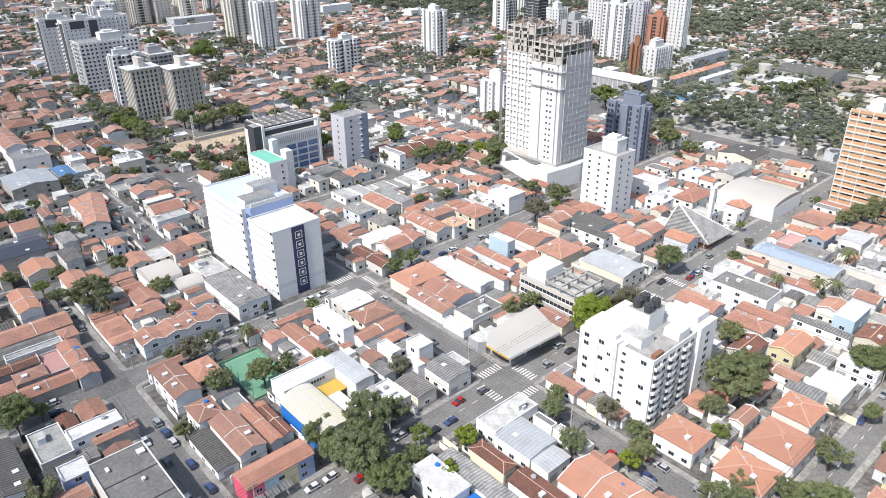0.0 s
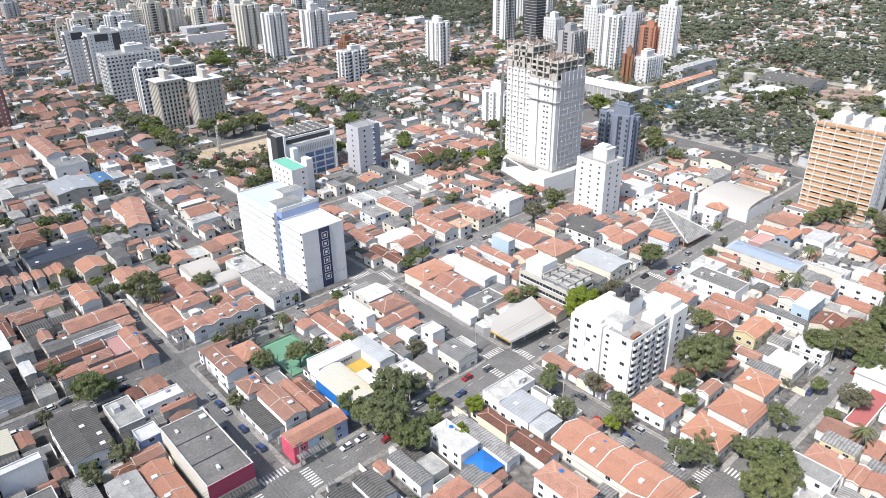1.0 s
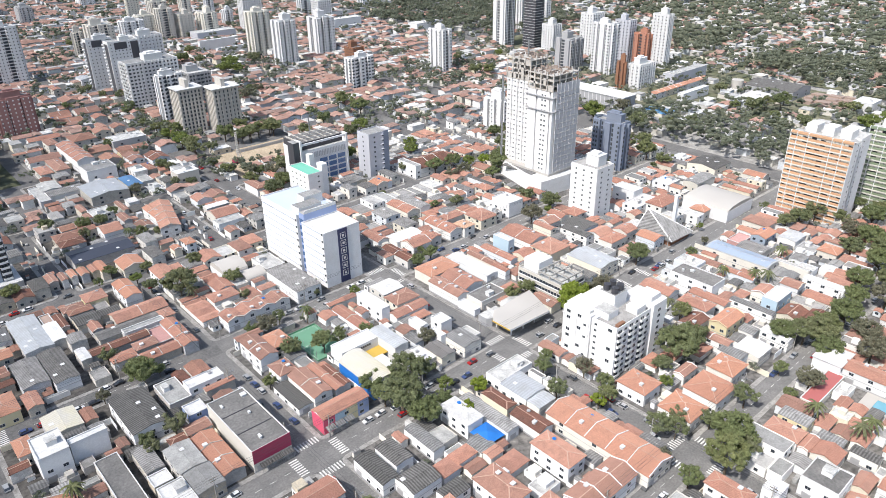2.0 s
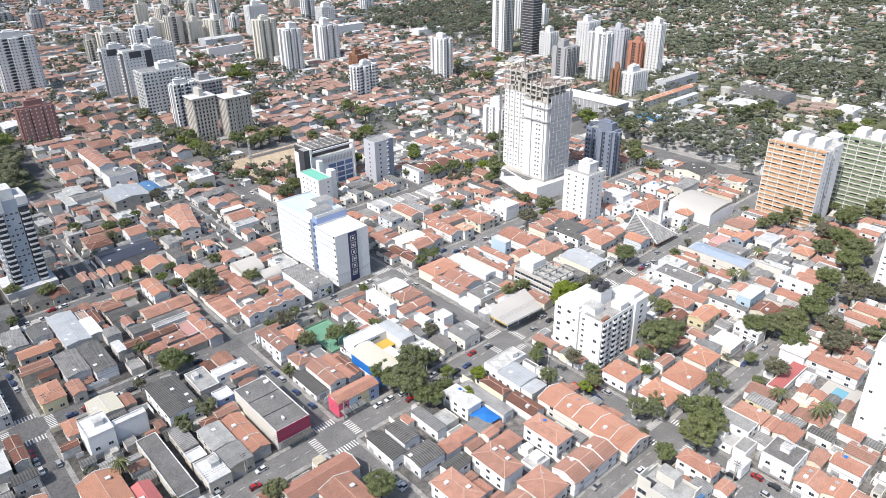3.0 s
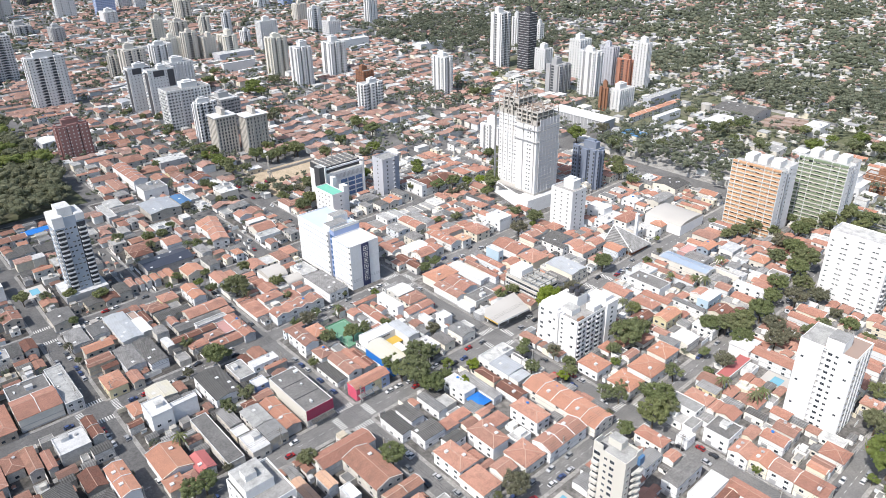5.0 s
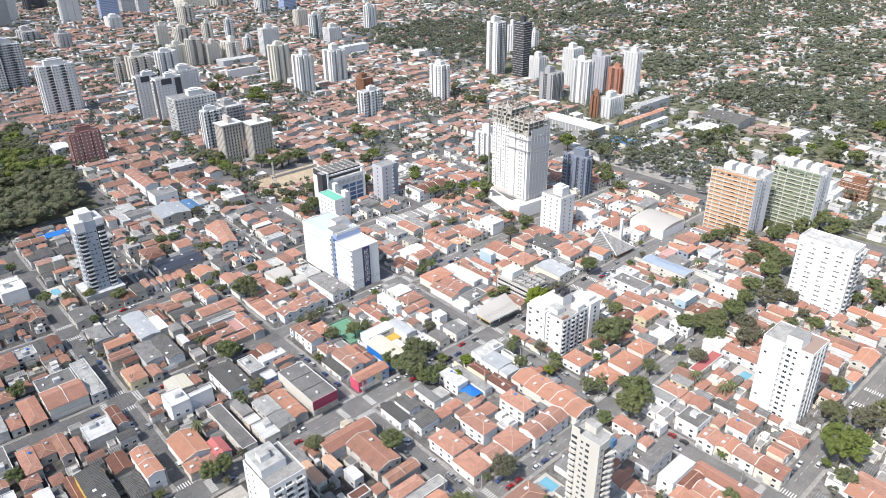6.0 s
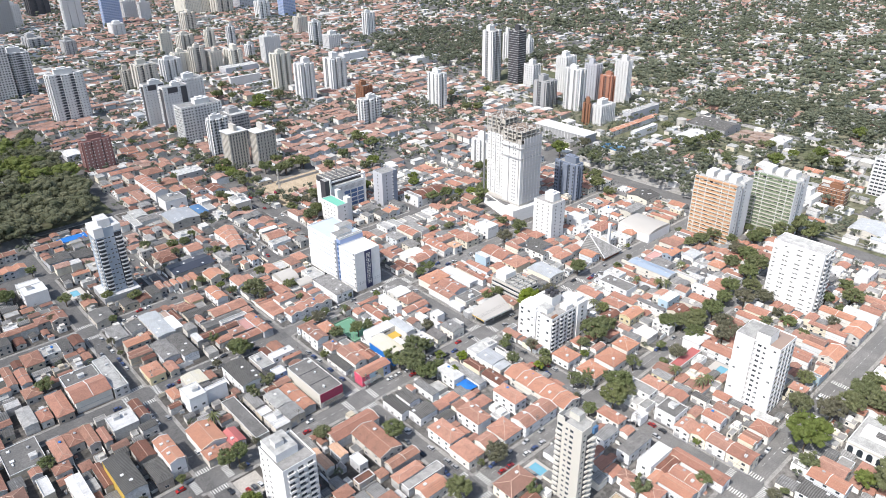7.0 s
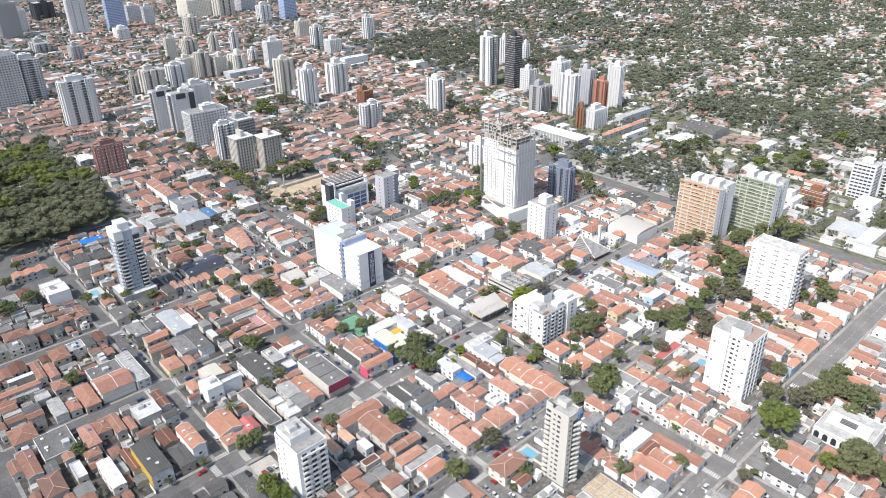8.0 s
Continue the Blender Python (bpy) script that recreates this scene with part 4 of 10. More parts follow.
def hospital():
    ob = thing("clinic_building", 99.0, 217.0, 0.14, "white eight-storey clinic block with navy stripe and pale blue window recess", "building")
    take(88, 190, 112, 246)
    # front and rear volumes, with a recess of blue glazing between them
    for name, y0, y1, x1, h in (("front_block", -25.2, -8.0, 9.2, 27.0), ("rear_block", -3.8, 28.0, 11.0, 29.0)):
        s = Shape()
        s.box(-10, y0, 0, x1, y1, h - 0.8)
        s.ring_wall(-10, y0, x1, y1, h - 0.8, h, 0.3)
        part(name, s, ["white"], ob)
        r = Shape()
        r.box(-9.68, y0 + 0.32, h - 0.79, x1 - 0.32, y1 - 0.32, h - 0.6)
        part("roof", r, ["slab_white" if name == "front_block" else "roof_blue"], ob)
    box_part("recess", -8.6, -8.0, 0, 9.0, -3.8, 30.2, "lavender", ob, "pale blue cladding between the two blocks", "slab")
    box_part("plant_room", -8.0, -3.4, 28.2, 4.0, 3.0, 31.5, "white", ob, top="slab")
    box_part("lift_room", -1.0, 3.4, 28.2, 9.0, 9.5, 33.0, "white", ob, top="slab")
    box_part("roof_rail", -8.0, -7.8, 30.2, 9.0, -7.5, 31.6, "white", ob)
    for i in range(8):
        z = 2.0 + i * 3.35
        # shallow ledges that stand over ribbon windows in the west wall
        for y0, y1 in ((-24.6, -8.6), (-3.0, 27.4)):
            box_part("ledge", -10.6, y0, z + 1.5, -10.02, y1, z + 1.66, "white", ob)
            box_part("window_ribbon", -10.08, y0 + 1.4, z + 0.55, -9.99, y1, z + 1.3, "roof_blue", ob, "pale blue-grey ribbon window")
        box_part("window", -8.75, -7.6, z, -8.58, -4.2, z + 1.9, "blue_glass", ob)
        box_part("window", -10.12, -24.9, z + 0.4, -10.0, -23.9, z + 1.4, "glass", ob)
        box_part("window", -10.12, -3.6, z + 0.4, -10.0, -2.7, z + 1.4, "glass", ob)
    # navy stripe with a column of outlined panels on the south wall
    box_part("stripe", -2.6, -25.42, 0.3, 2.4, -25.22, 26.6, "navy", ob, "navy vertical stripe")
    for i in range(6):
        s = Shape()
        z = 3.4 + i * 3.7
        for a, b, c, d in ((-1.4, z, 1.4, z + 0.22), (-1.4, z + 2.6, 1.4, z + 2.82), (-1.4, z + 0.22, -1.18, z + 2.6), (1.18, z + 0.22, 1.4, z + 2.6), (-0.5, z + 0.8, 0.6, z + 1.9)):
            s.box(a, -25.52, b, c, -25.43, d)
        part("sign_panel", s, ["frame_white"], ob)
    windows_on(ob, "e", 20, 50, 28, 8, (0.2, 0.35, 0.55, 0.7, 0.85), W_WIDE, 0.9)


def banded_slab(x0, y0, w, d, h, floors, colour, word):
    """A tall slab whose west side is all balconies with coloured parapets between white fins."""
    ob = thing("apartment_slab", x0 + w / 2, y0 + d / 2, 0.14, "tall apartment slab with %s balcony parapets and white fins" % word, "building")
    take(x0, y0, x0 + w, y0 + d)
    a, b = -w / 2, -d / 2
    box_part("wall", a + 1.4, b, 0, a + 9.0, -b, h - 1.0, "white", ob, top="slab")
    box_part("core", a + 9.0, b + 3.0, 0, a + 12.0, -b - 3.0, h - 1.5, "grey_render", ob, top="slab")
    box_part("rear_wall", a + 12.0, b + 0.6, 0, -a, -b - 2.0, h - 0.6, "white", ob, top="slab")
    for i in range(3):
        box_part("roof_hut", a + 6.0, b + 4 + i * 8.5, h - 1.5, a + 15.0, b + 9.5 + i * 8.5, h + 3.4, "white", ob, top="slab_white")
    storey = (h - 1.6) / floors
    balcony, slab, glazing = Shape(), Shape(), Shape()
    glazing.box(a + 1.3, b + 0.3, 0.1, a + 1.42, -b - 0.3, storey - 0.2)
    GL = glazing.mesh("glazing", ["dark"])
    balcony.box(a, b + 0.15, 0.06, a + 0.16, -b - 0.15, storey * 0.5)
    BA = balcony.mesh("parapet", [colour])
    slab.box(a - 0.06, b + 0.1, -0.62, a + 1.5, -b - 0.1, 0.1)
    SL = slab.mesh("balcony_slab", ["cream"])
    bw = d / 14.0
    dice = random.Random(len(word))
    for fl in range(floors):
        z = 0.4 + fl * storey
        part("balcony_slab", SL, [], ob, at=(0, 0, z))
        part("parapet", BA, [], ob, at=(0, 0, z))
        part("glazing", GL, [], ob, at=(0, 0, z))
        row = Shape()
        for i in range(14):
            if dice.random() < 0.93:
                y = b + (i + 0.4) * bw
                drop = dice.choice((0.0, 0.0, 0.0, 0.5))
                row.box(a + 0.5, y - bw * 0.3, storey * (0.5 + 0.4 * drop), a + 0.6, y + bw * 0.62, storey * 0.95)
        part("blind", row, ["cream"], ob, at=(0, 0, z), kind="stuff")
    for i, share in enumerate((0.0, 0.17, 0.33, 0.7, 0.88, 0.99)):
        y = b + share * d
        box_part("fin", a - 0.12, y - 0.05 if i else y, 0, a + 1.5, y + 0.28, h, "white", ob)
    box_part("crown", a - 0.05, b, h - 1.2, a + 1.6, -b, h - 0.1, colour, ob)
    # dark slots with small windows on the south ends
    for x in (a + 6.0, a + 15.0):
        for fl in range(floors):
            part("window", W_SMALL, [], ob, at=(x, b + (0 if x < a + 9 else 0.6), 1.2 + fl * storey))


def unfinished_tower(x0, y0):
    """A tower under construction: two clad shafts on a podium, with open concrete frames on top."""
    ob = thing("unfinished_tower", x0 + 13, y0 + 22, 0.14, "tall white unfinished tower with open concrete frame floors on top", "building")
    take(x0 - 11, y0 - 8, x0 + 24, y0 + 45)
    # wedge-shaped podium with a sunken deck behind its parapet
    ring = [(-25.0, -26.0), (-2.0, -28.0), (9.5, -24.0), (9.5, 22.0), (-12.0, 18.0)]
    p = Shape()
    p.prism(ring, 0, 8.6, 0, 1)
    part("podium", p, ["white", "slab_white"], ob, "white wedge-shaped podium")
    for (px, py), (qx, qy) in zip(ring, ring[1:] + ring[:1]):
        run, w = math.hypot(qx - px, qy - py), Shape()
        w.box(0.0, 0.02, 0, run, 0.3, 1.3)
        part("parapet", w, ["white"], ob, at=(px, py, 8.6), turn=math.degrees(math.atan2(qy - py, qx - px)))
    box_part("podium_deck", -17.5, -12.0, 8.62, -13.5, 12.0, 9.2, "slab_dark", ob, "dark sunken deck")
    box_part("podium_core", -13.0, -21.0, 8.62, 9.0, 18.5, 10.1, "concrete_pale", ob)
    for name, ax, ay, bx, by, top, cols in (("front_shaft", -13.0, -21.0, 9.0, -2.0, 58.5, 2), ("rear_shaft", -9.0, -0.5, 10.0, 18.5, 60.5, 4)):
        s = Shape()
        s.box(ax + 0.9, ay, 10.0, bx, by, top)
        if name == "front_shaft":
            # two smooth bays with a deep groove between, and a thin corner return
            for y0b, y1b in ((ay, ay + 1.6), (ay + 2.4, ay + 11.0), (ay + 12.4, by - 0.8)):
                s.box(ax, y0b, 10.0, ax + 0.9, y1b, top - 0.4)
        else:
            for i in range(cols):
                y0b = ay + (by - ay) * i / cols + 0.5
                s.box(ax + 0.2, y0b, 10.0, ax + 0.9, y0b + (by - ay) / cols - 1.3, top - 0.4)
            k, e = 0, Shape()
            while 12.6 + k * 2.9 < top:
                e.box(ax, ay + 0.3, 12.6 + k * 2.9, ax + 0.9, by - 0.3, 12.85 + k * 2.9)
                k += 1
            part("floor_edge", e, ["white"], ob, kind="stuff")
        part(name, s, ["white"], ob)
        # open floors above the cladding: pale slabs and columns round a dark core, with timber formwork on top
        f, t = Shape(), Shape()
        dice = random.Random(len(name))
        last = 3 if name == "front_shaft" else 4
        for k in range(last + 1):
            z = top + k * 2.9
            f.box(ax, ay, z - 0.14, bx, by, z + 0.16)
            for cx in np.linspace(ax + 0.35, bx - 0.35, 5):
                for cy in (ay + 0.35, by - 0.35):
                    f.box(cx - 0.3, cy - 0.3, z + 0.16, cx + 0.3, cy + 0.3, z + (2.76 if k < last else dice.choice((0.9, 1.7, 2.4))))
            for cy in np.linspace(ay + 0.35, by - 0.35, 5)[1:-1]:
                for cx in (ax + 0.35, bx - 0.35):
                    f.box(cx - 0.3, cy - 0.45, z + 0.16, cx + 0.3, cy + 0.45, z + (2.76 if k < last else dice.choice((0.9, 1.7, 2.4))))
            if k < last:
                # part-built outer walls
                for q in range(5):
                    y = ay + 0.8 + q * (by - ay - 1.6) / 5
                    if dice.random() < 0.6:
                        f.box(ax + 0.05, y, z + 0.16, ax + 0.2, y + (by - ay) / 5 - 0.6, z + dice.choice((1.1, 2.6)))
                    x = ax + 0.8 + q * (bx - ax - 1.6) / 5
                    if dice.random() < 0.35:
                        f.box(x, ay + 0.05, z + 0.16, x + (bx - ax) / 5 - 0.8, ay + 0.2, z + 1.1)
        z = top + last * 2.9
        for q in range(70):
            x, y = dice.uniform(ax + 0.4, bx - 0.4), dice.uniform(ay + 0.4, by - 0.4)
            if dice.random() < 0.45:
                t.box(x - 0.1, y - 0.1, z + 0.16, x + 0.1, y + 0.1, z + dice.uniform(0.7, 2.9))
            else:
                lx, ly = dice.choice(((1.6, 0.08), (0.08, 1.6)))
                base = z + dice.choice((0.16, 0.16, 1.2))
                t.box(max(ax, x - lx), max(ay, y - ly), base, min(bx, x + lx), min(by, y + ly), base + dice.uniform(0.5, 1.3))
        part("open_frame", f, ["concrete_pale"], ob, "bare pale concrete frame")
        part("formwork", t, ["raw_frame"], ob, "brown timber formwork and rods", kind="stuff")
        w = Shape()
        w.box(ax + 3.5, ay + 3.5, top + 0.2, bx - 3.5, by - 3.5, top + last * 2.9 - 0.2)
        part("inner_wall", w, ["concrete"], ob)
        floors = int((top - 11) / 2.9)
        for fl in range(floors):
            z = 11.5 + fl * 2.9
            if name == "front_shaft":
                for y in (ay + 5.4, ay + 7.6):
                    part("window", W_SMALL, [], ob, at=(ax, y, z + 0.4), turn=-90)
            else:
                for i in range(cols):
                    part("window", W_SMALL, [], ob, at=(ax + 0.2, ay + (by - ay) * (i + 0.5) / cols, z + 0.4), turn=-90)
        # netted scaffold on the south side, with a rail at each floor
        if name == "front_shaft":
            box_part("netting", ax + 2.2, ay - 0.9, 10.5, bx + 0.2, ay - 0.75, top + 4, "safety_net", ob, "grey scaffold netting")
            for fl in range(floors + 1):
                box_part("scaffold_rail", ax + 2.0, ay - 1.15, 10.8 + fl * 2.9, bx + 0.4, ay - 0.92, 10.95 + fl * 2.9, "concrete_pale", ob)
            for i in range(7):
                x = ax + 2.2 + i * (bx - ax - 2.2) / 6
                box_part("scaffold_post", x - 0.1, ay - 1.1, 10.4, x + 0.1, ay - 0.95, top + 5, "white", ob)
    for z in (47.0, 55.0):
        box_part("catch_tray", -14.0, -22.0, z, 9.5, -1.2, z + 0.3, "grey_render", ob)
    box_part("hoist_mast", -11.5, 18.6, 0, -10.7, 19.6, 62, "steel", ob)
    box_part("site_crane", -2.0, 8.0, 71, -1.3, 8.7, 82, "steel", ob)


def dark_corner_tower(x0, y0, w, d, h, floors, wall="white", label="", near=False, **rest):
    """A white tower with a dark panel on its sunny side, a column of white balconies, and a dark strip on its front."""
    ob = tower(x0, y0, w, d, h, floors, wall, label, faces="s", pitch=3.0, size=(0.9, 0.9), near=False, style="plain")
    box_part("dark_panel", -w / 2 - 0.1, -d * 0.42, 1, -w / 2 + 0.1, d * 0.2, h - 2.5, "dark", ob, "dark glazed panel")
    box_part("dark_panel", w * 0.22, -d / 2 - 0.1, 1, w * 0.46, -d / 2 + 0.1, h - 1.5, "dark", ob, "dark glazed panel")
    storey = (h - 1.0) / floors
    s = Shape()
    for fl in range(1, floors):
        s.box(-w / 2 - 1.3, d * 0.22, fl * storey, -w / 2 + 0.05, d * 0.5, fl * storey + 1.1)
    part("balcony_column", s, ["white"], ob, "stack of white balconies", kind="stuff")
    box_part("crown_panel", -w * 0.3, -d / 2 - 0.12, h - 7, w * 0.1, -d / 2 + 0.1, h - 1.2, "dark", ob)
    return ob


def courtyard_block():
    """The white eight-storey block with planted roof terrace and dark water tanks."""
    x0, y0, w, d, h = 127.1, 65.6, 21.0, 23.6, 21.6
    ob = thing("apartment_block", x0 + w / 2, y0 + d / 2, 0.14, "white eight-storey block with roof terrace and dark water tanks", "building")
    take(x0, y0 - 2, x0 + 30, y0 + d)
    a, b = -w / 2, -d / 2
    s = Shape()
    s.box(a, b, 0, a + w, b + 9.6, h - 1)
    s.box(a + 0.9, b + 9.6, 0, a + w, b + 11.4, h - 1)
    s.box(a, b + 11.4, 0, a + w, -b, h - 0.2)
    s.ring_wall(a, b, a + w, b + 9.6, h - 1, h, 0.25)
    part("wall", s, ["white"], ob)
    box_part("roof", a + 0.3, b + 0.3, h - 0.99, a + w - 0.3, b + 9.3, h - 0.85, "slab", ob)
    box_part("penthouse", a + 1.0, b + 12.5, h - 0.2, a + 9, -b - 0.6, h + 1.2, "white", ob, top="slab_white")
    box_part("penthouse_link", a + 3.0, b + 6.0, h - 0.8, a + 9, b + 12.4, h + 2.0, "white", ob, top="slab")
    box_part("tank_house", a + 10.5, b + 9, h - 0.9, a + 18, b + 16, h + 5.2, "white", ob, top="slab")
    for i, (tx, ty) in enumerate(((12.2, 10.6), (16.0, 10.8), (12.4, 14.2), (16.2, 14.3))):
        part("water_tank", TANK_DARK, [], ob, at=(a + tx, b + ty, h + 5.2))
    box_part("pergola", a + 13.5, b + 1.2, h - 0.9, a + 19, b + 6, h + 1.8, "white", ob, top="slab_white")
    box_part("terrace_planting", a + 2, b + 0.8, h - 0.85, a + 6, b + 2.2, h + 0.1, "brown", ob)
    # east wing
    s = Shape()
    s.box(a + w, b - 1.0, 0, a + w + 8.5, b + 12, h + 1.2)
    part("east_wing", s, ["white"], ob)
    box_part("wing_hut", a + w + 1, b + 1, h + 1.2, a + w + 7, b + 7, h + 3.4, "white", ob, top="slab_white")
    floors = 8
    windows_on(ob, "w", w, d, h, floors, (0.62,), W_SMALL, 1.0, (0,))
    windows_on(ob, "w", w, d, h, floors, (0.1,), W_MID, 1.0, (0, 2, 5))
    windows_on(ob, "w", w, d, h, floors, (0.31,), W_MID, 1.0, (1, 3, 4, 6))
    windows_on(ob, "w", w, d, h, floors, (0.42,), W_SMALL, 1.0, (0, 2, 3, 5, 7))
    windows_on(ob, "w", w, d, h, floors, (0.88,), W_MID, 1.0, (0, 1, 3, 5, 6))
    for y in (-b - 0.3, -b - 6.0, b + 12.2, b + 0.2):
        box_part("pilaster", a - 0.22, y - 0.25, 0, a - 0.02, y + 0.25, h - 0.3, "white", ob)
    storey = (h - 1) / floors
    for fl in range(floors):
        for c in range(6):
            x = a + 1.9 + c * 3.4
            if c % 2 == 0:
                bal = Shape()
                bal.box(-1.5, -0.9, 0, 1.5, 0, 0.12)
                bal.box(-1.5, -0.9, 0.12, 1.5, -0.78, 1.0)
                bal.box(-1.5, -0.78, 0.12, -1.38, 0, 1.0)
                bal.box(1.38, -0.78, 0.12, 1.5, 0, 1.0)
                BALCONY.setdefault("white", bal.mesh("balcony", ["white"]))
                part("balcony", BALCONY["white"], [], ob, at=(x, b, 0.5 + fl * storey))
            part("window", W_WIDE if c % 2 == 0 else W_MID, [], ob, at=(x, b, 0.9 + fl * storey))
        box_part("spandrel", a + 0.4, b - 0.14, fl * storey - 0.15, -a - 0.4, b - 0.02, fl * storey + 0.45, "lilac", ob)
        part("window", W_MID, [], ob, at=(a + w + 4, b - 1.0, 1.0 + fl * storey))


BALCONY = {}
big_tank = Shape()
ring = [(1.25 * math.cos(i * math.pi / 8), 1.25 * math.sin(i * math.pi / 8)) for i in range(16)]
big_tank.prism(ring, 0, 2.2)
big_tank.prism([(x * 1.05, y * 1.05) for x, y in ring], 2.2, 2.35)
big_tank.prism([(x * 0.4, y * 0.4) for x, y in ring], 2.35, 2.55)
TANK_DARK = big_tank.mesh("water_tank", ["dark"])


def balcony_mesh(w, depth, mat, high=1.0):
    bal = Shape()
    bal.box(-w / 2, -depth, 0, w / 2, 0, 0.16)
    bal.box(-w / 2, -depth, 0.16, w / 2, -depth + 0.12, high)
    bal.box(-w / 2, -depth + 0.12, 0.16, -w / 2 + 0.12, 0, high)
    bal.box(w / 2 - 0.12, -depth + 0.12, 0.16, w / 2, 0, high)
    return bal.mesh("balcony", [mat])


def blue_balcony_tower():
    """The slim tower with white balconies up both corners and a pale blue-grey middle."""
    x0, y0, w, d, h = -29.5, 290.0, 15.5, 13.5, 48.0
    ob = thing("apartment_tower", x0 + w / 2, y0 + d / 2, 0.14, "slim blue-grey tower with white balconies up its corners", "building")
    take(x0 - 6, y0 - 6, x0 + w + 5, y0 + d + 8)
    a, b = -w / 2, -d / 2
    box_part("podium", a - 4.5, b - 4.5, 0, -a + 2.5, -b + 3, 4.6, "grey_render", ob, "podium with white deck", "slab_white")
    block_body(ob, w, d, h, "bluegrey")
    box_part("crown", a - 0.25, b - 0.25, h - 5.5, a + 5.2, -b + 0.2, h + 0.6, "white", ob, top="slab_white")
    box_part("crown", -a - 4.2, b - 0.25, h - 3.5, -a + 0.2, -b + 0.2, h + 0.4, "white", ob, top="slab_white")
    box_part("plant_room", a + 4, b + 3, h - 0.7, a + 11, -b - 1, h + 4.2, "white", ob, top="slab_white")
    # no real recess: flat dark strips stand in for the shade of the loggias
    box_part("recess", -a - 4.6, b - 0.06, 5.0, -a - 0.2, b + 0.02, h - 4.5, "glass_far", ob, "glazed loggias, their shade put in as a flat dark strip")
    box_part("recess", a + 0.3, b - 0.06, 5.0, a + 4.4, b + 0.02, h - 6.5, "glass_far", ob, "glazed loggias, their shade put in as a flat dark strip")
    bal = balcony_mesh(3.6, 1.3, "white")
    floors = 14
    storey = (h - 10.5) / floors
    for fl in range(floors):
        z = 5.2 + fl * storey
        part("balcony", bal, [], ob, at=(a + 2.3, b, z))
        part("balcony", bal, [], ob, at=(-a - 2.3, b, z))
        part("balcony", bal, [], ob, at=(a, b + 2.6, z), turn=-90)
        part("window", W_WIDE, [], ob, at=(a + 2.3, b, z + 0.3))
        part("window", W_WIDE, [], ob, at=(-a - 2.3, b, z + 0.3))
        part("window", W_WIDE, [], ob, at=(a, b + 2.6, z + 0.3), turn=-90)
        part("window", W_SMALL, [], ob, at=(a, b + 8.5, z + 0.6), turn=-90)
        for c in (0.36, 0.5, 0.64):
            if (fl + int(c * 50)) % 4:
                part("window", W_SMALL, [], ob, at=((c - 0.5) * w, b, z + 0.7))


def cream_tower():
    """The cream tower with stepped dark-shadowed balconies."""
    x0, y0, w, d, h = 50.4, -12.4, 8.8, 12.4, 40.2
    ob = thing("apartment_tower", x0 + w / 2, y0 + d / 2, 0.14, "cream apartment tower with stacked bay balconies and flat roof", "building")
    take(x0 - 2, y0 - 3, x0 + w + 3, y0 + d + 2)
    a, b = -w / 2, -d / 2
    block_body(ob, w, d, h, "cream_pale")
    box_part("lift_room", a + 4.5, b + 5, h - 0.8, a + 8, b + 10, h + 2.2, "cream_pale", ob, top="slab")
    box_part("parapet_wall", a, -b - 3.6, h, a + 0.3, -b, h + 1.8, "cream_pale", ob)
    box_part("parapet_wall", a + 0.3, -b - 0.3, h, a + 4.0, -b, h + 1.8, "cream_pale", ob)
    box_part("parapet_wall", -a - 3.0, b, h, -a, b + 0.3, h + 1.2, "cream_pale", ob)
    box_part("terrace_well", a + 0.8, -b - 3.4, h - 0.78, a + 3.6, -b - 0.6, h - 0.74, "dark", ob, "dark sunken roof terrace")
    box_part("rooftop_glazing", a + 6.4, b - 1.0, h - 4.2, a + 9.0, b + 1.2, h - 1.2, "dull_blue", ob, "blue glazed terrace cover")
    side = Shape()
    side.prism([(-3.2, 0), (-2.6, -1.0), (-1.0, -1.2), (0.2, -2.2), (2.4, -2.2), (3.4, -0.6), (3.4, 1.8), (3.2, 2.2), (3.0, 0)], 0, 0.85)
    bay = side.mesh("balcony", ["cream_pale"])
    floors = 14
    storey = (h - 2) / floors
    for fl in range(floors):
        z = 0.6 + fl * storey
        if fl < floors - 1:
            part("balcony", bay, [], ob, at=(a + 6.0, b, z), scale=(0.78, 0.72, 1.0))
            part("window", W_WIDE, [], ob, at=(a + 6.0, b, z + 1.1))
            part("balcony", BAY_SMALL, [], ob, at=(a, -b - 1.4, z), turn=-90)
        for c in (0.40, 0.60):
            part("window", W_MID if c > 0.5 else W_SMALL, [], ob, at=(a, (0.5 - c) * d, z + 0.9), turn=-90)
        part("window", W_SMALL, [], ob, at=(a + 1.6, b, z + 0.9))
        part("window", W_WIDE, [], ob, at=(a, -b - 1.6, z + 0.95), turn=-90)
        part("window", W_MID, [], ob, at=(-a, 0, z + 0.9), turn=90)
    # flat dark sheet that paints the shaded gaps between the balconies
    box_part("dark_panel", a + 3.2, b - 0.08, 0.2, a + 8.7, b - 0.01, h - 4, "dark", ob)


small_bay = Shape()
small_bay.prism([(-1.5, 0), (-1.2, -1.0), (1.2, -1.0), (1.5, 0)], 0, 1.0)
BAY_SMALL = small_bay.mesh("balcony", ["cream_pale"])


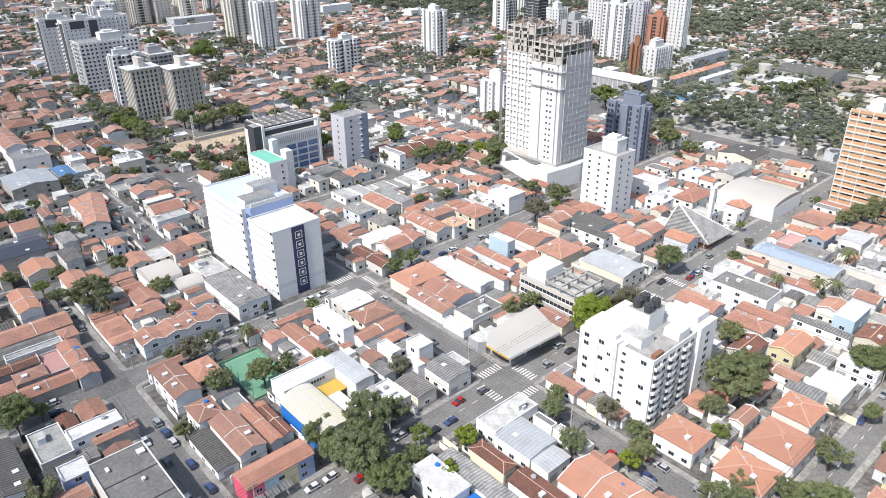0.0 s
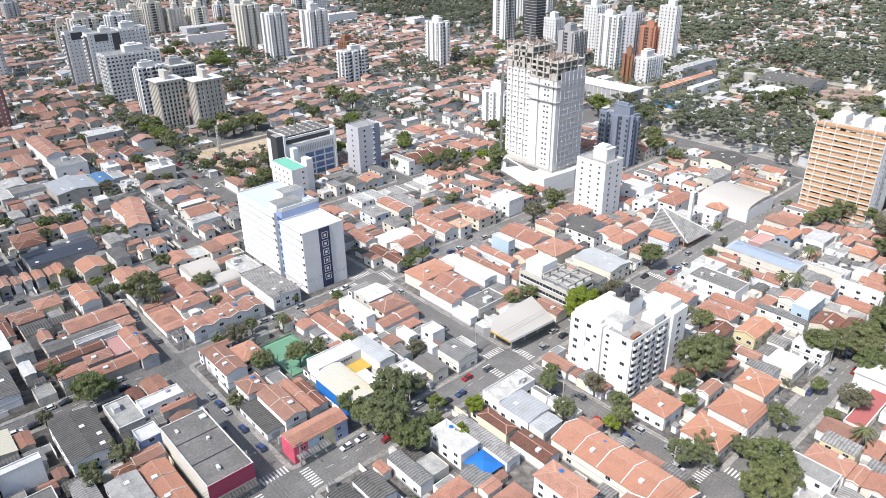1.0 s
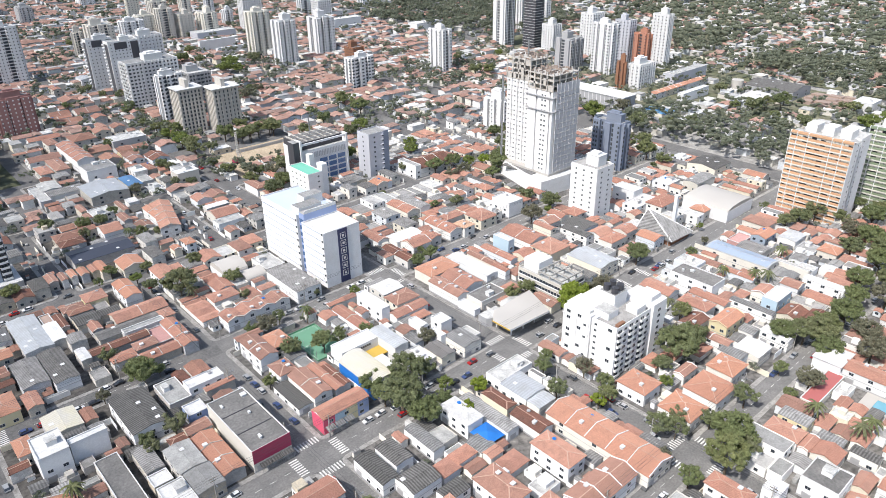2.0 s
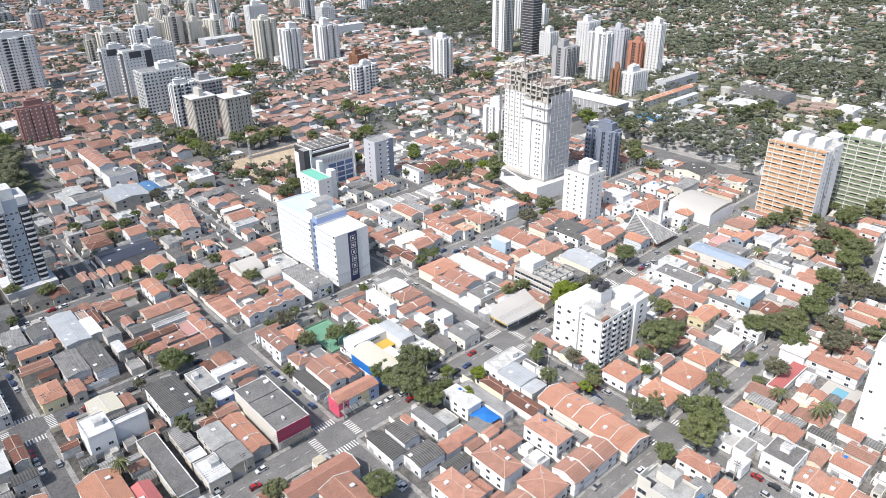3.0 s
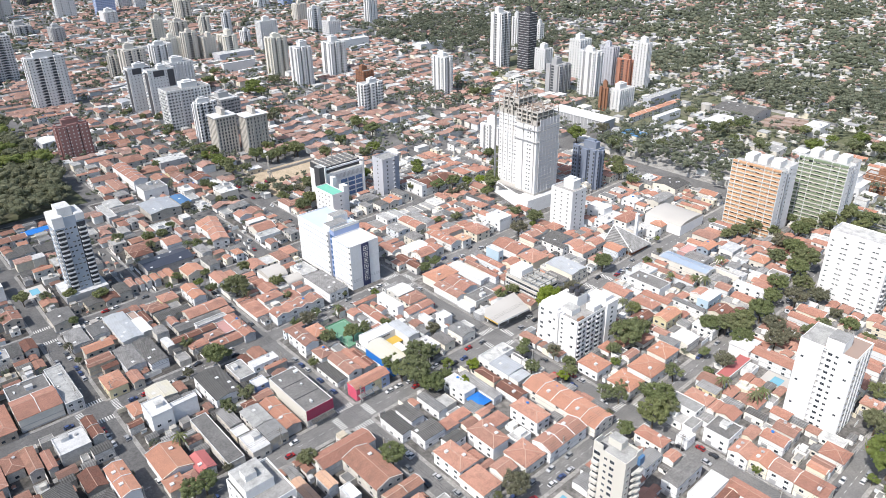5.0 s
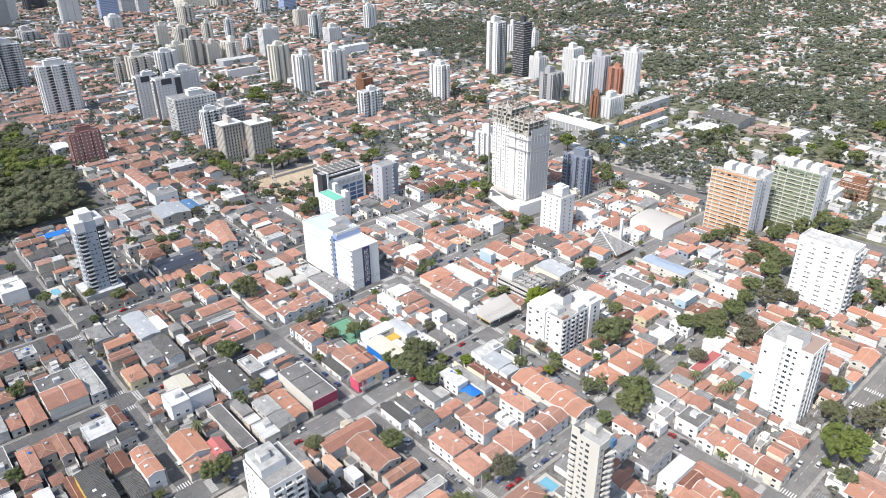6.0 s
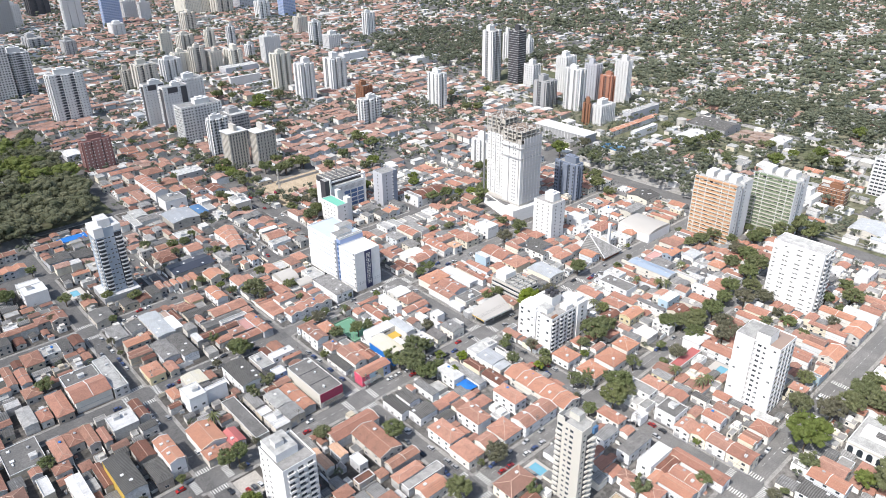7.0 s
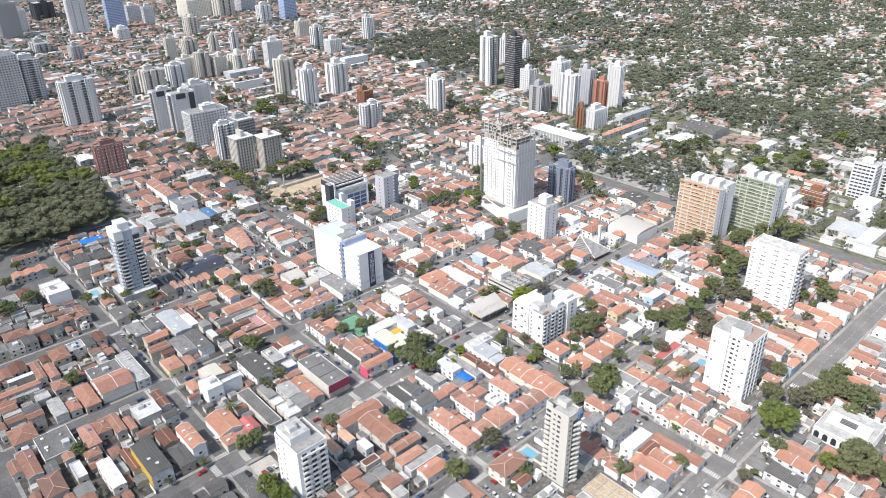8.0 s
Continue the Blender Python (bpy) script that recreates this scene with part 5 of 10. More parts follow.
def stepped_tower():
    """A white tower with balconies on its south face and a raised plant deck."""
    x0, y0, w, d, h = -39.5, 60.5, 15.0, 19.0, 27.5
    ob = thing("apartment_tower", x0 + w / 2, y0 + d / 2, 0.14, "white tower with plain side wall, balconies and roof deck", "building")
    take(x0 - 1, y0 - 2, x0 + w + 1, y0 + d + 1)
    a, b = -w / 2, -d / 2
    block_body(ob, w, d, h, "white")
    box_part("roof_deck", a + 1, b + 6.5, h - 0.8, a + 11, -b - 0.5, h + 3.0, "white", ob, top="slab")
    box_part("roof_hut", a + 3, b + 10, h + 3.0, a + 7, b + 14, h + 5.4, "white", ob, top="slab")
    bal = balcony_mesh(3.4, 1.4, "white")
    floors = 9
    storey = (h - 1) / floors
    for fl in range(floors):
        z = 0.4 + fl * storey
        for i in range(3):
            part("balcony", bal, [], ob, at=(a + 3.4 + i * 4.4, b, z))
            part("window", W_WIDE, [], ob, at=(a + 3.4 + i * 4.4, b, z + 0.3))
        part("window", W_SMALL, [], ob, at=(a, 2.5, z + 0.9), turn=-90)
        part("window", W_SMALL, [], ob, at=(a, -b - 2.5, z + 0.9), turn=-90)


def recessed_tower():
    """The white tower with one dark recessed strip of ledges in its broad west wall."""
    x0, y0, w, d, h = 162.3, -38.4, 16.5, 21.5, 38.2
    ob = thing("apartment_tower", x0 + w / 2, y0 + d / 2, 0.14, "white apartment tower with recessed window strip, tan roof", "building")
    take(x0 - 1, y0 - 2, x0 + w + 1, y0 + d + 1)
    a, b = -w / 2, -d / 2
    s = Shape()
    s.box(a, b, 0, -a, b + 11.2, h - 0.8)
    s.box(a + 1.1, b + 11.2, 0, -a, b + 12.4, h - 0.8)
    s.box(a, b + 12.4, 0, -a, -b, h - 0.8)
    s.ring_wall(a, b, -a, -b, h - 0.8, h, 0.25)
    part("wall", s, ["white"], ob)
    box_part("roof", a + 0.3, b + 0.3, h - 0.79, -a - 0.3, -b - 0.3, h - 0.6, "palebrown", ob)
    box_part("plant_room", a + 0.3, b + 5.5, h - 0.8, a + 9.0, b + 12.0, h + 4.4, "white", ob, top="slab")
    box_part("roof_walk", a + 0.4, b + 12.6, h - 0.6, -a - 0.4, -b - 0.4, h - 0.5, "slab", ob)
    floors = 13
    storey = (h - 1) / floors
    for fl in range(floors):
        z = 1.1 + fl * storey
        box_part("ledge", a - 0.12, b + 7.0, z + 1.15, a + 1.0, b + 12.5, z + 1.3, "white", ob)
        part("window", W_MID, [], ob, at=(a, b + 9.6, z), turn=-90)
        part("window", W_SMALL, [], ob, at=(a, b + 7.0, z), turn=-90)
        part("window", W_SMALL, [], ob, at=(a, b + 2.4, z), turn=-90) if fl % 3 == 0 else None
        part("window", W_SMALL, [], ob, at=(a, -b - 2.2, z), turn=-90) if fl % 4 == 2 else None
        for i in range(4):
            part("window", W_WIDE, [], ob, at=(a + 2.4 + i * 3.9, b, z - 0.2))
        for i in range(3):
            box_part("pier", a + 4.1 + i * 3.9, b - 0.35, z - 0.6, a + 4.6 + i * 3.9, b - 0.02, z + storey - 0.62, "white", ob)


def dotted_slab():
    """The broad white slab with rows of small windows."""
    x0, y0, w, d, h = 269.1, -14.5, 14.0, 29.5, 40.0
    ob = thing("apartment_slab", x0 + w / 2, y0 + d / 2, 0.14, "broad plain white slab block with rows of small dark windows", "building")
    take(x0 - 1, y0 - 2, x0 + w + 1, y0 + d + 1)
    block_body(ob, w, d, h, "white")
    slot = window_mesh(1.25, 0.62, "glass_far")
    for c, skip in ((0.07, (12,)), (0.25, (11,)), (0.31, (12, 2, 7)), (0.5, (10,)), (0.555, (5,)), (0.74, (12, 6)), (0.795, (3, 9)), (0.93, (12, 11, 4))):
        windows_on(ob, "w", w, d, h, 13, (c,), slot, 1.3, skip)
    bal = balcony_mesh(4.0, 1.2, "white")
    for fl in range(13):
        z = 0.6 + fl * 3.0
        part("balcony", bal, [], ob, at=(-w / 2 + 4.2, -d / 2, z))
        part("balcony", bal, [], ob, at=(w / 2 - 3.2, -d / 2, z))
        part("window", W_WIDE, [], ob, at=(-w / 2 + 4.2, -d / 2, z + 0.5))
        part("window", W_WIDE, [], ob, at=(w / 2 - 3.2, -d / 2, z + 0.5))


def glazed_office():
    """White offices with blue glazed bays, a dark stair tower and an open grey roof terrace."""
    x0, y0, w, d, h = 144.0, 306.6, 38.0, 22.0, 26.0
    ob = thing("office_building", x0 + w / 2, y0 + d / 2, 0.14, "white office block with blue glazed bays and dark stair tower", "building")
    take(x0 - 2, y0 - 2, x0 + w + 2, y0 + d + 2)
    a, b = -w / 2, -d / 2
    block_body(ob, w - 6, d, h - 4.5, "white", "slab", 0.9, (2.5, 0))
    box_part("terrace_wall", a + 6, b + 4, h - 5, -a - 1, -b, h - 0.5, "dark", ob, top="slab_dark")
    for i in range(7):
        box_part("roof_beam", a + 7 + i * 4.6, b + 4.2, h - 0.5, a + 7.5 + i * 4.6, -b - 0.2, h + 0.1, "concrete_pale", ob)
    for i in range(3):
        box_part("roof_pipe", a + 7.6, b + 7 + i * 4.5, h + 0.1, -a - 3, b + 7.3 + i * 4.5, h + 0.4, "steel", ob)
    box_part("terrace_beam", a + 5.5, b + 0.1, h - 1.4, -a, b + 1.0, h - 0.2, "white", ob)
    box_part("stair_tower", a, b + 0.5, 0, a + 4.0, b + 7.0, h + 1.5, "dark", ob, "dark clad stair tower", "slab")
    box_part("side_fin", a + 4.2, b - 0.3, 0, a + 5.4, b + 6, h + 1.8, "white", ob)
    box_part("side_fin", -a - 1.2, b - 0.3, 0, -a, b + 4, h + 0.5, "white", ob)
    for i in range(3):
        for k in range(4):
            box_part("window", a + 17 + i * 6.5, b - 0.12, 1.2 + k * 3.6, a + 22.5 + i * 6.5, b + 0.0, 3.8 + k * 3.6, "blue_glass", ob)
    for i in range(22):
        box_part("louvre", a + 11 + i * 1.15, b - 0.2, 16.2, a + 11.5 + i * 1.15, b - 0.02, 19.8, "grey_render", ob)
    box_part("mast", a + 20, b + 14, h - 1, a + 20.5, b + 14.5, h + 11, "steel", ob)


def mint_office():
    ob = thing("office_building", 142.0, 292.5, 0.14, "white office block with mint green roof and lift tower", "building")
    take(136, 280, 152, 306)
    block_body(ob, 9.5, 21.5, 17.0, "white", "mint", 0.6)
    box_part("lift_tower", 4.8, -10.4, 0, 8.6, -5.0, 20.5, "white", ob, top="slab_white")
    box_part("lift_tower", 4.8, 2.4, 0, 8.0, 6.0, 23.0, "white", ob, top="slab_white")
    windows_on(ob, "w", 9.5, 21.5, 17, 5, (0.2, 0.4, 0.6, 0.8), W_SMALL, 1.2)
    windows_on(ob, "s", 9.5, 21.5, 17, 5, (0.7,), W_SMALL, 1.2)


def vault(name, x0, y0, x1, y1, h, rise, mat, wall, label, category="hall", along_x=False, segs=10, ends=True):
    """A hall with a barrel roof."""
    ob = thing(name, (x0 + x1) / 2, (y0 + y1) / 2, 0.14, label, category)
    take(x0, y0, x1, y1)
    w, d = x1 - x0, y1 - y0
    if wall:
        box_part("wall", -w / 2, -d / 2, 0, w / 2, d / 2, h, wall, ob)
    s = Shape()
    span, run = (d, w) if along_x else (w, d)
    pts = []
    for i in range(segs + 1):
        t = math.pi * i / segs
        pts.append((-math.cos(t) * span / 2, math.sin(t) * rise + h))
    for i in range(segs):
        (u0, z0), (u1, z1) = pts[i], pts[i + 1]
        q = [(u0, -run / 2, z0), (u1, -run / 2, z1), (u1, run / 2, z1), (u0, run / 2, z0)]
        if along_x:
            q = [(y, -x, z) for x, y, z in q]
        lo = [(x, y, z - 0.15) for x, y, z in q]
        s.face(list(reversed(q)), 0, [(0, u0), (0, u1), (run, u1), (run, u0)])
        s.face(lo)
        s.face([q[0], q[1], lo[1], lo[0]])
        s.face([q[2], q[3], lo[3], lo[2]])
    if ends:
        for e in (-run / 2 + 0.1, run / 2 - 0.1):
            ring = [(u, e, z - 0.1) for u, z in pts]
            if along_x:
                ring = [(y, -x, z) for x, y, z in ring]
            s.face(ring if e > 0 else list(reversed(ring)))
    part("roof", s, [mat], ob)
    return ob


def church():
    """A church under a steep folded roof, with a white bell tower."""
    ob = thing("church", 245.0, 119.5, 0.14, "church with steep grey pyramid roof and white ridge ribs", "church")
    take(234, 108, 256, 131)
    s = Shape()
    s.box(-8, -9, 0, 9, 9, 3.4)
    part("wall", s, ["brown"], ob)
    r = Shape()
    e = [(-9.5, -10.5, 3.2), (10.5, -10.5, 2.6), (10.5, 10.5, 3.6), (-9.5, 10.5, 3.6)]
    apex = (-4.0, 8.0, 14.0)
    for i in range(4):
        r.face([e[i], e[(i + 1) % 4], apex])
        r.face([(e[i][0], e[i][1], e[i][2] - 0.3), apex, (e[(i + 1) % 4][0], e[(i + 1) % 4][1], e[(i + 1) % 4][2] - 0.3)])
    part("roof", r, ["fibre"], ob)
    for p in e:
        rib = Shape()
        q = Vector(apex) - Vector(p)
        side = q.cross(Vector((0, 0, 1))).normalized() * 0.3
        up = Vector((0, 0, 0.25))
        a, b = Vector(p), Vector(apex)
        rib.face([tuple(v) for v in (a - side + up, a + side + up, b + side + up, b - side + up)])
        rib.face([tuple(v) for v in (a - side - up, a - side + up, b - side + up, b - side - up)])
        rib.face([tuple(v) for v in (a + side + up, a + side - up, b + side - up, b + side + up)])
        part("ridge_rib", rib, ["white"], ob)
    bell = thing("bell_tower", 254.5, 120.0, 0.14, "slender white concrete bell tower beside a church", "tower")
    box_part("shaft", -0.9, -0.9, 0, 0.9, 0.9, 19.0, "white", bell)
    box_part("cap", -1.1, -1.1, 19.0, 1.1, 1.1, 19.5, "white", bell)


def petrol_station():
    ob = thing("petrol_station", 128.5, 114.0, 0.14, "petrol station with grey canopy edged in yellow", "petrol station")
    take(116, 104, 144, 126)
    s = Shape()
    s.prism([(-11, -7.2), (11, -8.3), (17.5, 8.5), (-5.5, 7.2), (-11, 2.5)], 5.0, 5.9, 0, 1)
    part("canopy", s, ["white", "concrete_pale"], ob)
    box_part("fascia", -11.08, -7.2, 5.1, -11.0, 2.5, 5.8, "yellow", ob, "yellow fascia")
    for x in (-7, 0, 7):
        for y in (-4, 4):
            box_part("column", x - 0.2, y - 0.2, 0, x + 0.2, y + 0.2, 5.0, "white", ob)
    for x in (-5, 3):
        pump = Shape()
        pump.box(x - 0.4, -0.3, 0.0, x + 0.4, 0.3, 1.7)
        part("fuel_pump", pump, ["crimson"], ob)
    box_part("shop", 4, 8.8, 0, 14, 12.5, 4.2, "white", ob, "white kiosk", "slab")
    r = thing("kiosk", 123.5, 123.0, 0.14, "grey flat-roofed kiosk with angled corners behind a petrol station", "building")
    k = Shape()
    k.prism([(-5, -2), (-3, -3.5), (3.5, -3.5), (5, -2), (5, 2.5), (-5, 2.5)], 0, 4.0, 0, 1)
    part("wall", k, ["grey_render", "slab"], r)


def unfinished_office():
    """A three-storey office with ribbon windows and a bare roof frame."""
    x0, y0, w, d, h = 152.0, 110.0, 15.5, 24.5, 10.5
    ob = thing("office_building", x0 + w / 2, y0 + d / 2, 0.14, "three-storey office with ribbon windows and bare rooftop frame", "building")
    take(x0 - 1, y0 - 1, x0 + w + 1, y0 + d + 1)
    a, b = -w / 2, -d / 2
    block_body(ob, w, d, h, "beige", "slab", 0.7)
    for fl in range(3):
        z = 1.4 + fl * 3.2
        # ribbon windows under a projecting white sill band
        box_part("window_ribbon", a - 0.06, b + 0.7, z, a + 0.05, -b - 0.7, z + 1.25, "glass", ob)
        box_part("window_ribbon", a + 0.7, b - 0.06, z, -a - 0.7, b + 0.05, z + 1.25, "glass", ob)
        box_part("sill_band", a - 0.3, b - 0.3, z - 0.35, a - 0.02, -b, z - 0.05, "white", ob)
        box_part("sill_band", a - 0.02, b - 0.3, z - 0.35, -a, b - 0.02, z - 0.05, "white", ob)
        mull = Shape()
        for i in range(1, 14):
            y = b + 0.7 + i * (d - 1.4) / 14
            mull.box(a - 0.1, y - 0.06, z, a - 0.06, y + 0.06, z + 1.25)
        part("mullion", mull, ["frame_white"], ob, kind="stuff")
    box_part("roof_room", a + 2, b + 14.5, h - 0.6, a + 11, b + 23, h + 4.5, "white", ob, top="slab_white")
    fr = Shape()
    for x in np.linspace(a + 0.5, -a - 0.5, 4):
        fr.box(x - 0.25, b + 0.4, h + 1.6, x + 0.25, b + 13.5, h + 2.1)
        for y in (b + 0.6, b + 7, b + 13.2):
            fr.box(x - 0.2, y - 0.2, h - 0.6, x + 0.2, y + 0.2, h + 1.6)
    for y in (b + 0.6, b + 7, b + 13.2):
        fr.box(a + 0.3, y - 0.25, h + 1.6, -a - 0.3, y + 0.25, h + 2.06)
    part("roof_frame", fr, ["concrete"], ob, "bare concrete beams")


def school():
    """A school: barrel-roofed hall with yellow ends, and a white front block."""
    vault("sports_hall", 56.8, 114.5, 67.6, 135.6, 5.0, 3.0, "hall_roof", "blue", "sports hall with pale barrel roof and blue lower wall")
    ob = thing("school_building", 68.5, 135.0, 0.14, "white school block with flat roof and yellow canopy", "school")
    take(66, 124, 80, 142)
    block_body(ob, 17.0, 7.5, 7.6, "white", "slab_white", 0.6, (-1.2, 5.0))
    box_part("canopy", -0.8, -4.6, 3.4, 7.2, 1.1, 3.8, "yellow", ob, "yellow flat canopy")
    for x in (-0.4, 6.8):
        box_part("canopy_post", x - 0.15, -4.4, 0, x + 0.15, -4.1, 3.4, "white", ob)
    box_part("ramp_roof", -0.7, -14.0, 4.0, 4.0, -5.0, 4.4, "white", ob)
    box_part("ramp_wall", -0.5, -13.8, 0, 3.8, -5.2, 4.0, "grey_render", ob)
    for i in range(9):
        box_part("letter_block", -5.0 + i * 0.95, 1.15, 5.6, -4.4 + i * 0.95, 1.24, 6.5, "dark", ob)


def sports_court():
    ob = thing("sports_court", 61.5, 159.0, 0.14, "green fenced sports court with pale line markings", "court")
    take(55, 147, 68.5, 171)
    box_part("surface", -6.5, -11.5, 0, 6.5, 11.5, 0.06, "court", ob)
    ln = Shape()
    for x0, y0, x1, y1 in ((-5.8, -10.8, 5.8, -10.7), (-5.8, 10.7, 5.8, 10.8), (-5.8, -10.7, -5.7, 10.7), (5.7, -10.7, 5.8, 10.7), (-5.7, -0.06, 5.7, 0.06)):
        ln.box(x0, y0, 0.06, x1, y1, 0.075)
    part("line_markings", ln, ["line"], ob)
    for x0, y0, x1, y1 in ((-6.6, -11.6, 6.6, -11.5), (-6.6, 11.5, 6.6, 11.6), (-6.6, -11.5, -6.5, 11.5), (6.5, -11.5, 6.6, 11.5)):
        box_part("fence_panel", x0, y0, 0, x1, y1, 0.7, "court", ob)
    for x in (-6.55, 6.55):
        for i in range(6):
            y = -11 + i * 4.4
            box_part("fence_post", x - 0.06, y - 0.06, 0, x + 0.06, y + 0.06, 5.0, "steel", ob)


hall = thing("market_hall", 432.0, 303.0, 0.14, "long white-roofed hall with grey panelled sides", "hall")
take(422, 268, 442, 338)
box_part("wall", -9, -32, 0, 9, 32, 9.5, "grey_render", hall)
box_part("roof", -9.6, -32.6, 9.5, 9.6, 32.6, 10.2, "white", hall)
for i in range(16):
    box_part("panel_rib", -9.25, -31.5 + i * 4.1, 0.2, -9.02, -31.1 + i * 4.1, 9.4, "white", hall)
tank = thing("storage_tank", 541.0, 236.0, 0.1, "round pale concrete storage tank beside a dark hall", "tank")
st = Shape()
st.prism([(5 * math.cos(i * math.pi / 12), 5 * math.sin(i * math.pi / 12)) for i in range(24)], 0, 11)
part("shell", st, ["concrete_pale"], tank)
for k in range(9):
    stack = thing("timber_stack", 546.0 + k * 4.4, 167.0, 0.1, "long tan stack of sawn timber in a works yard", "timber stack", "timber stacks")
    take(543.5 + k * 4.4, 148, 548.5 + k * 4.4, 186)
    for q in range(3):
        box_part("plank_pile", -1.6, -18.0 + q * 12.2, 0, 1.6, -6.4 + q * 12.2, (2.4, 1.7, 2.9)[(q + k) % 3], "palebrown", stack)
rig = thing("drilling_rig", 139.5, 373.5, 0.12, "red drilling rig with tall pale lattice mast on bare earth", "machine")
box_part("chassis", -3.6, -1.6, 0.6, 1.4, 1.6, 2.4, "crimson", rig)
box_part("track", -3.8, -1.9, 0.0, 1.6, -1.0, 0.9, "tyre", rig)
box_part("track", -3.8, 1.0, 0.0, 1.6, 1.9, 0.9, "tyre", rig)
for k, (mx, my) in enumerate(((0.0, -0.45), (0.9, -0.45), (0.0, 0.45), (0.9, 0.45))):
    box_part("mast_rail", mx, my - 0.1, 0.5, mx + 0.2, my + 0.1, 21.0, "beige", rig)
for k in range(14):
    box_part("mast_rung", 0.0, -0.5, 1.5 + k * 1.45, 1.1, 0.5, 1.75 + k * 1.45, "beige", rig)
stay = Shape()
stay.box(-0.15, -0.15, 0, 0.15, 0.15, 14.0)
part("mast_stay", stay, ["beige"], rig, at=(3.4, 0, 0.3)).rotation_euler = (0, -0.19, 0)
fence = thing("site_fence", 168.0, 391.0, 0.1, "long dark boarded fence along the back of the building site", "fence")
box_part("panel", -21.0, -0.1, 0.2, 24.0, 0.1, 2.2, "grey_render", fence)
for k in range(16):
    box_part("post", -21.0 + k * 2.99, -0.28, 0, -20.8 + k * 2.99, -0.1, 2.6, "concrete_pale", fence)


def vaulted_office():
    """A low white office with arched windows and a glazed barrel roof on its flat slab."""
    ob = thing("office_building", 177.5, -85.5, 0.14, "low white office with arched windows and a barrel roof light", "building")
    take(163, -99, 192, -72)
    block_body(ob, 25.0, 24.0, 7.0, "white", "slab", 0.8)
    r, g = Shape(), Shape()
    n = 8
    pts = [(-5.0 * math.cos(math.pi * i / n), 2.6 * math.sin(math.pi * i / n)) for i in range(n + 1)]
    for (x0, z0), (x1, z1) in zip(pts[:-1], pts[1:]):
        r.face([(x0, -9.5, 6.4 + z0), (x1, -9.5, 6.4 + z1), (x1, 9.5, 6.4 + z1), (x0, 9.5, 6.4 + z0)][::-1])
    for y in (-9.5, 9.5):
        r.face([(x, y, 6.4 + z) for x, z in (pts if y < 0 else pts[::-1])])
    part("barrel_roof", r, ["white"], ob)
    for (x0, z0), (x1, z1) in zip(pts[2:4], pts[3:5]):
        g.face([(x0 * 1.01, -3.5, 6.45 + z0), (x1 * 1.01, -3.5, 6.45 + z1), (x1 * 1.01, 4.0, 6.45 + z1), (x0 * 1.01, 4.0, 6.45 + z0)][::-1])
    part("roof_light", g, ["fibre_dark"], ob, "grey sheeted roof light")
    for i in range(6):
        y = -10 + i * 4.0
        a = Shape()
        ring = [(-1.2, 0.9), (1.2, 0.9), (1.2, 3.6)] + [(1.2 * math.cos(k * math.pi / 6), 3.6 + 1.2 * math.sin(k * math.pi / 6)) for k in range(1, 6)] + [(-1.2, 3.6)]
        a.face([(-12.55, y - u, z) for u, z in ring])
        a.face([(-12.5, y - u, z) for u, z in ring][::-1])
        part("arched_window", a, ["glass"], ob)
    box_part("cornice", -12.9, -12.4, 5.7, -12.5, 12.4, 6.2, "cream", ob)


def building_plot():
    """Bare sandy foundations with low concrete walls."""
    slab = Shape()
    slab.box(55.5, -41.0, 0.0, 70.0, -18.5, 0.24)
    structure("building_plot", slab, ["dirt"], "bare sandy plot with low foundation walls")
    ob = thing("foundation", 62.7, -29.7, 0.24, "pale concrete foundation walls on a bare plot", "foundation")
    take(55, -41, 70.5, -18)
    for x in (-7.0, -3.0, 1.5, 6.6):
        box_part("foundation_wall", x, -11.0, 0, x + 0.35, 11.0, 0.7, "concrete_pale", ob)
    for y in (-10.9, -5.0, 0.5, 6.0, 10.6):
        box_part("foundation_wall", -6.9, y, 0, 6.9, y + 0.3, 0.62, "concrete_pale", ob)


take(-47, 83, -35, 97)
vaulted_office()
building_plot()
hospital()
banded_slab(317.8, 64.7, 24.5, 31.5, 45.5, 16, "orange", "orange")
banded_slab(355.5, 40.5, 22.0, 30.5, 45.0, 16, "sage", "green")
unfinished_tower(249.0, 199.0)
courtyard_block()
blue_balcony_tower()
cream_tower()
stepped_tower()
recessed_tower()
dotted_slab()
glazed_office()
mint_office()
church()
petrol_station()
unfinished_office()
school()
sports_court()
vault("white_hall", 282.0, 105.0, 309.0, 131.5, 6.5, 2.4, "concrete_pale", "white", "white hall with shallow barrel roof and plain walls", along_x=False)
vault("tent_hall", 57.0, 227.5, 69.0, 242.0, 4.0, 3.0, "concrete_pale", "white", "white tensile canopy hall with arched roof", along_x=True)
vault("tent_hall", 63.0, 217.0, 73.0, 226.0, 3.4, 2.2, "concrete_pale", "white", "small white arched canopy hall", along_x=True)
def pool(x, y, w, d, deck=3.0):
    ob = thing("swimming_pool", x, y, 0.14, "small blue swimming pool in a pale paved deck", "pool")
    take(x - w / 2 - deck, y - d / 2 - deck, x + w / 2 + deck, y + d / 2 + deck)
    s = Shape()
    s.ring_wall(-w / 2 - deck, -d / 2 - deck, w / 2 + deck, d / 2 + deck, 0, 0.25, deck)
    part("deck", s, ["concrete_pale"], ob)
    box_part("water", -w / 2, -d / 2, 0, w / 2, d / 2, 0.12, "pool", ob)


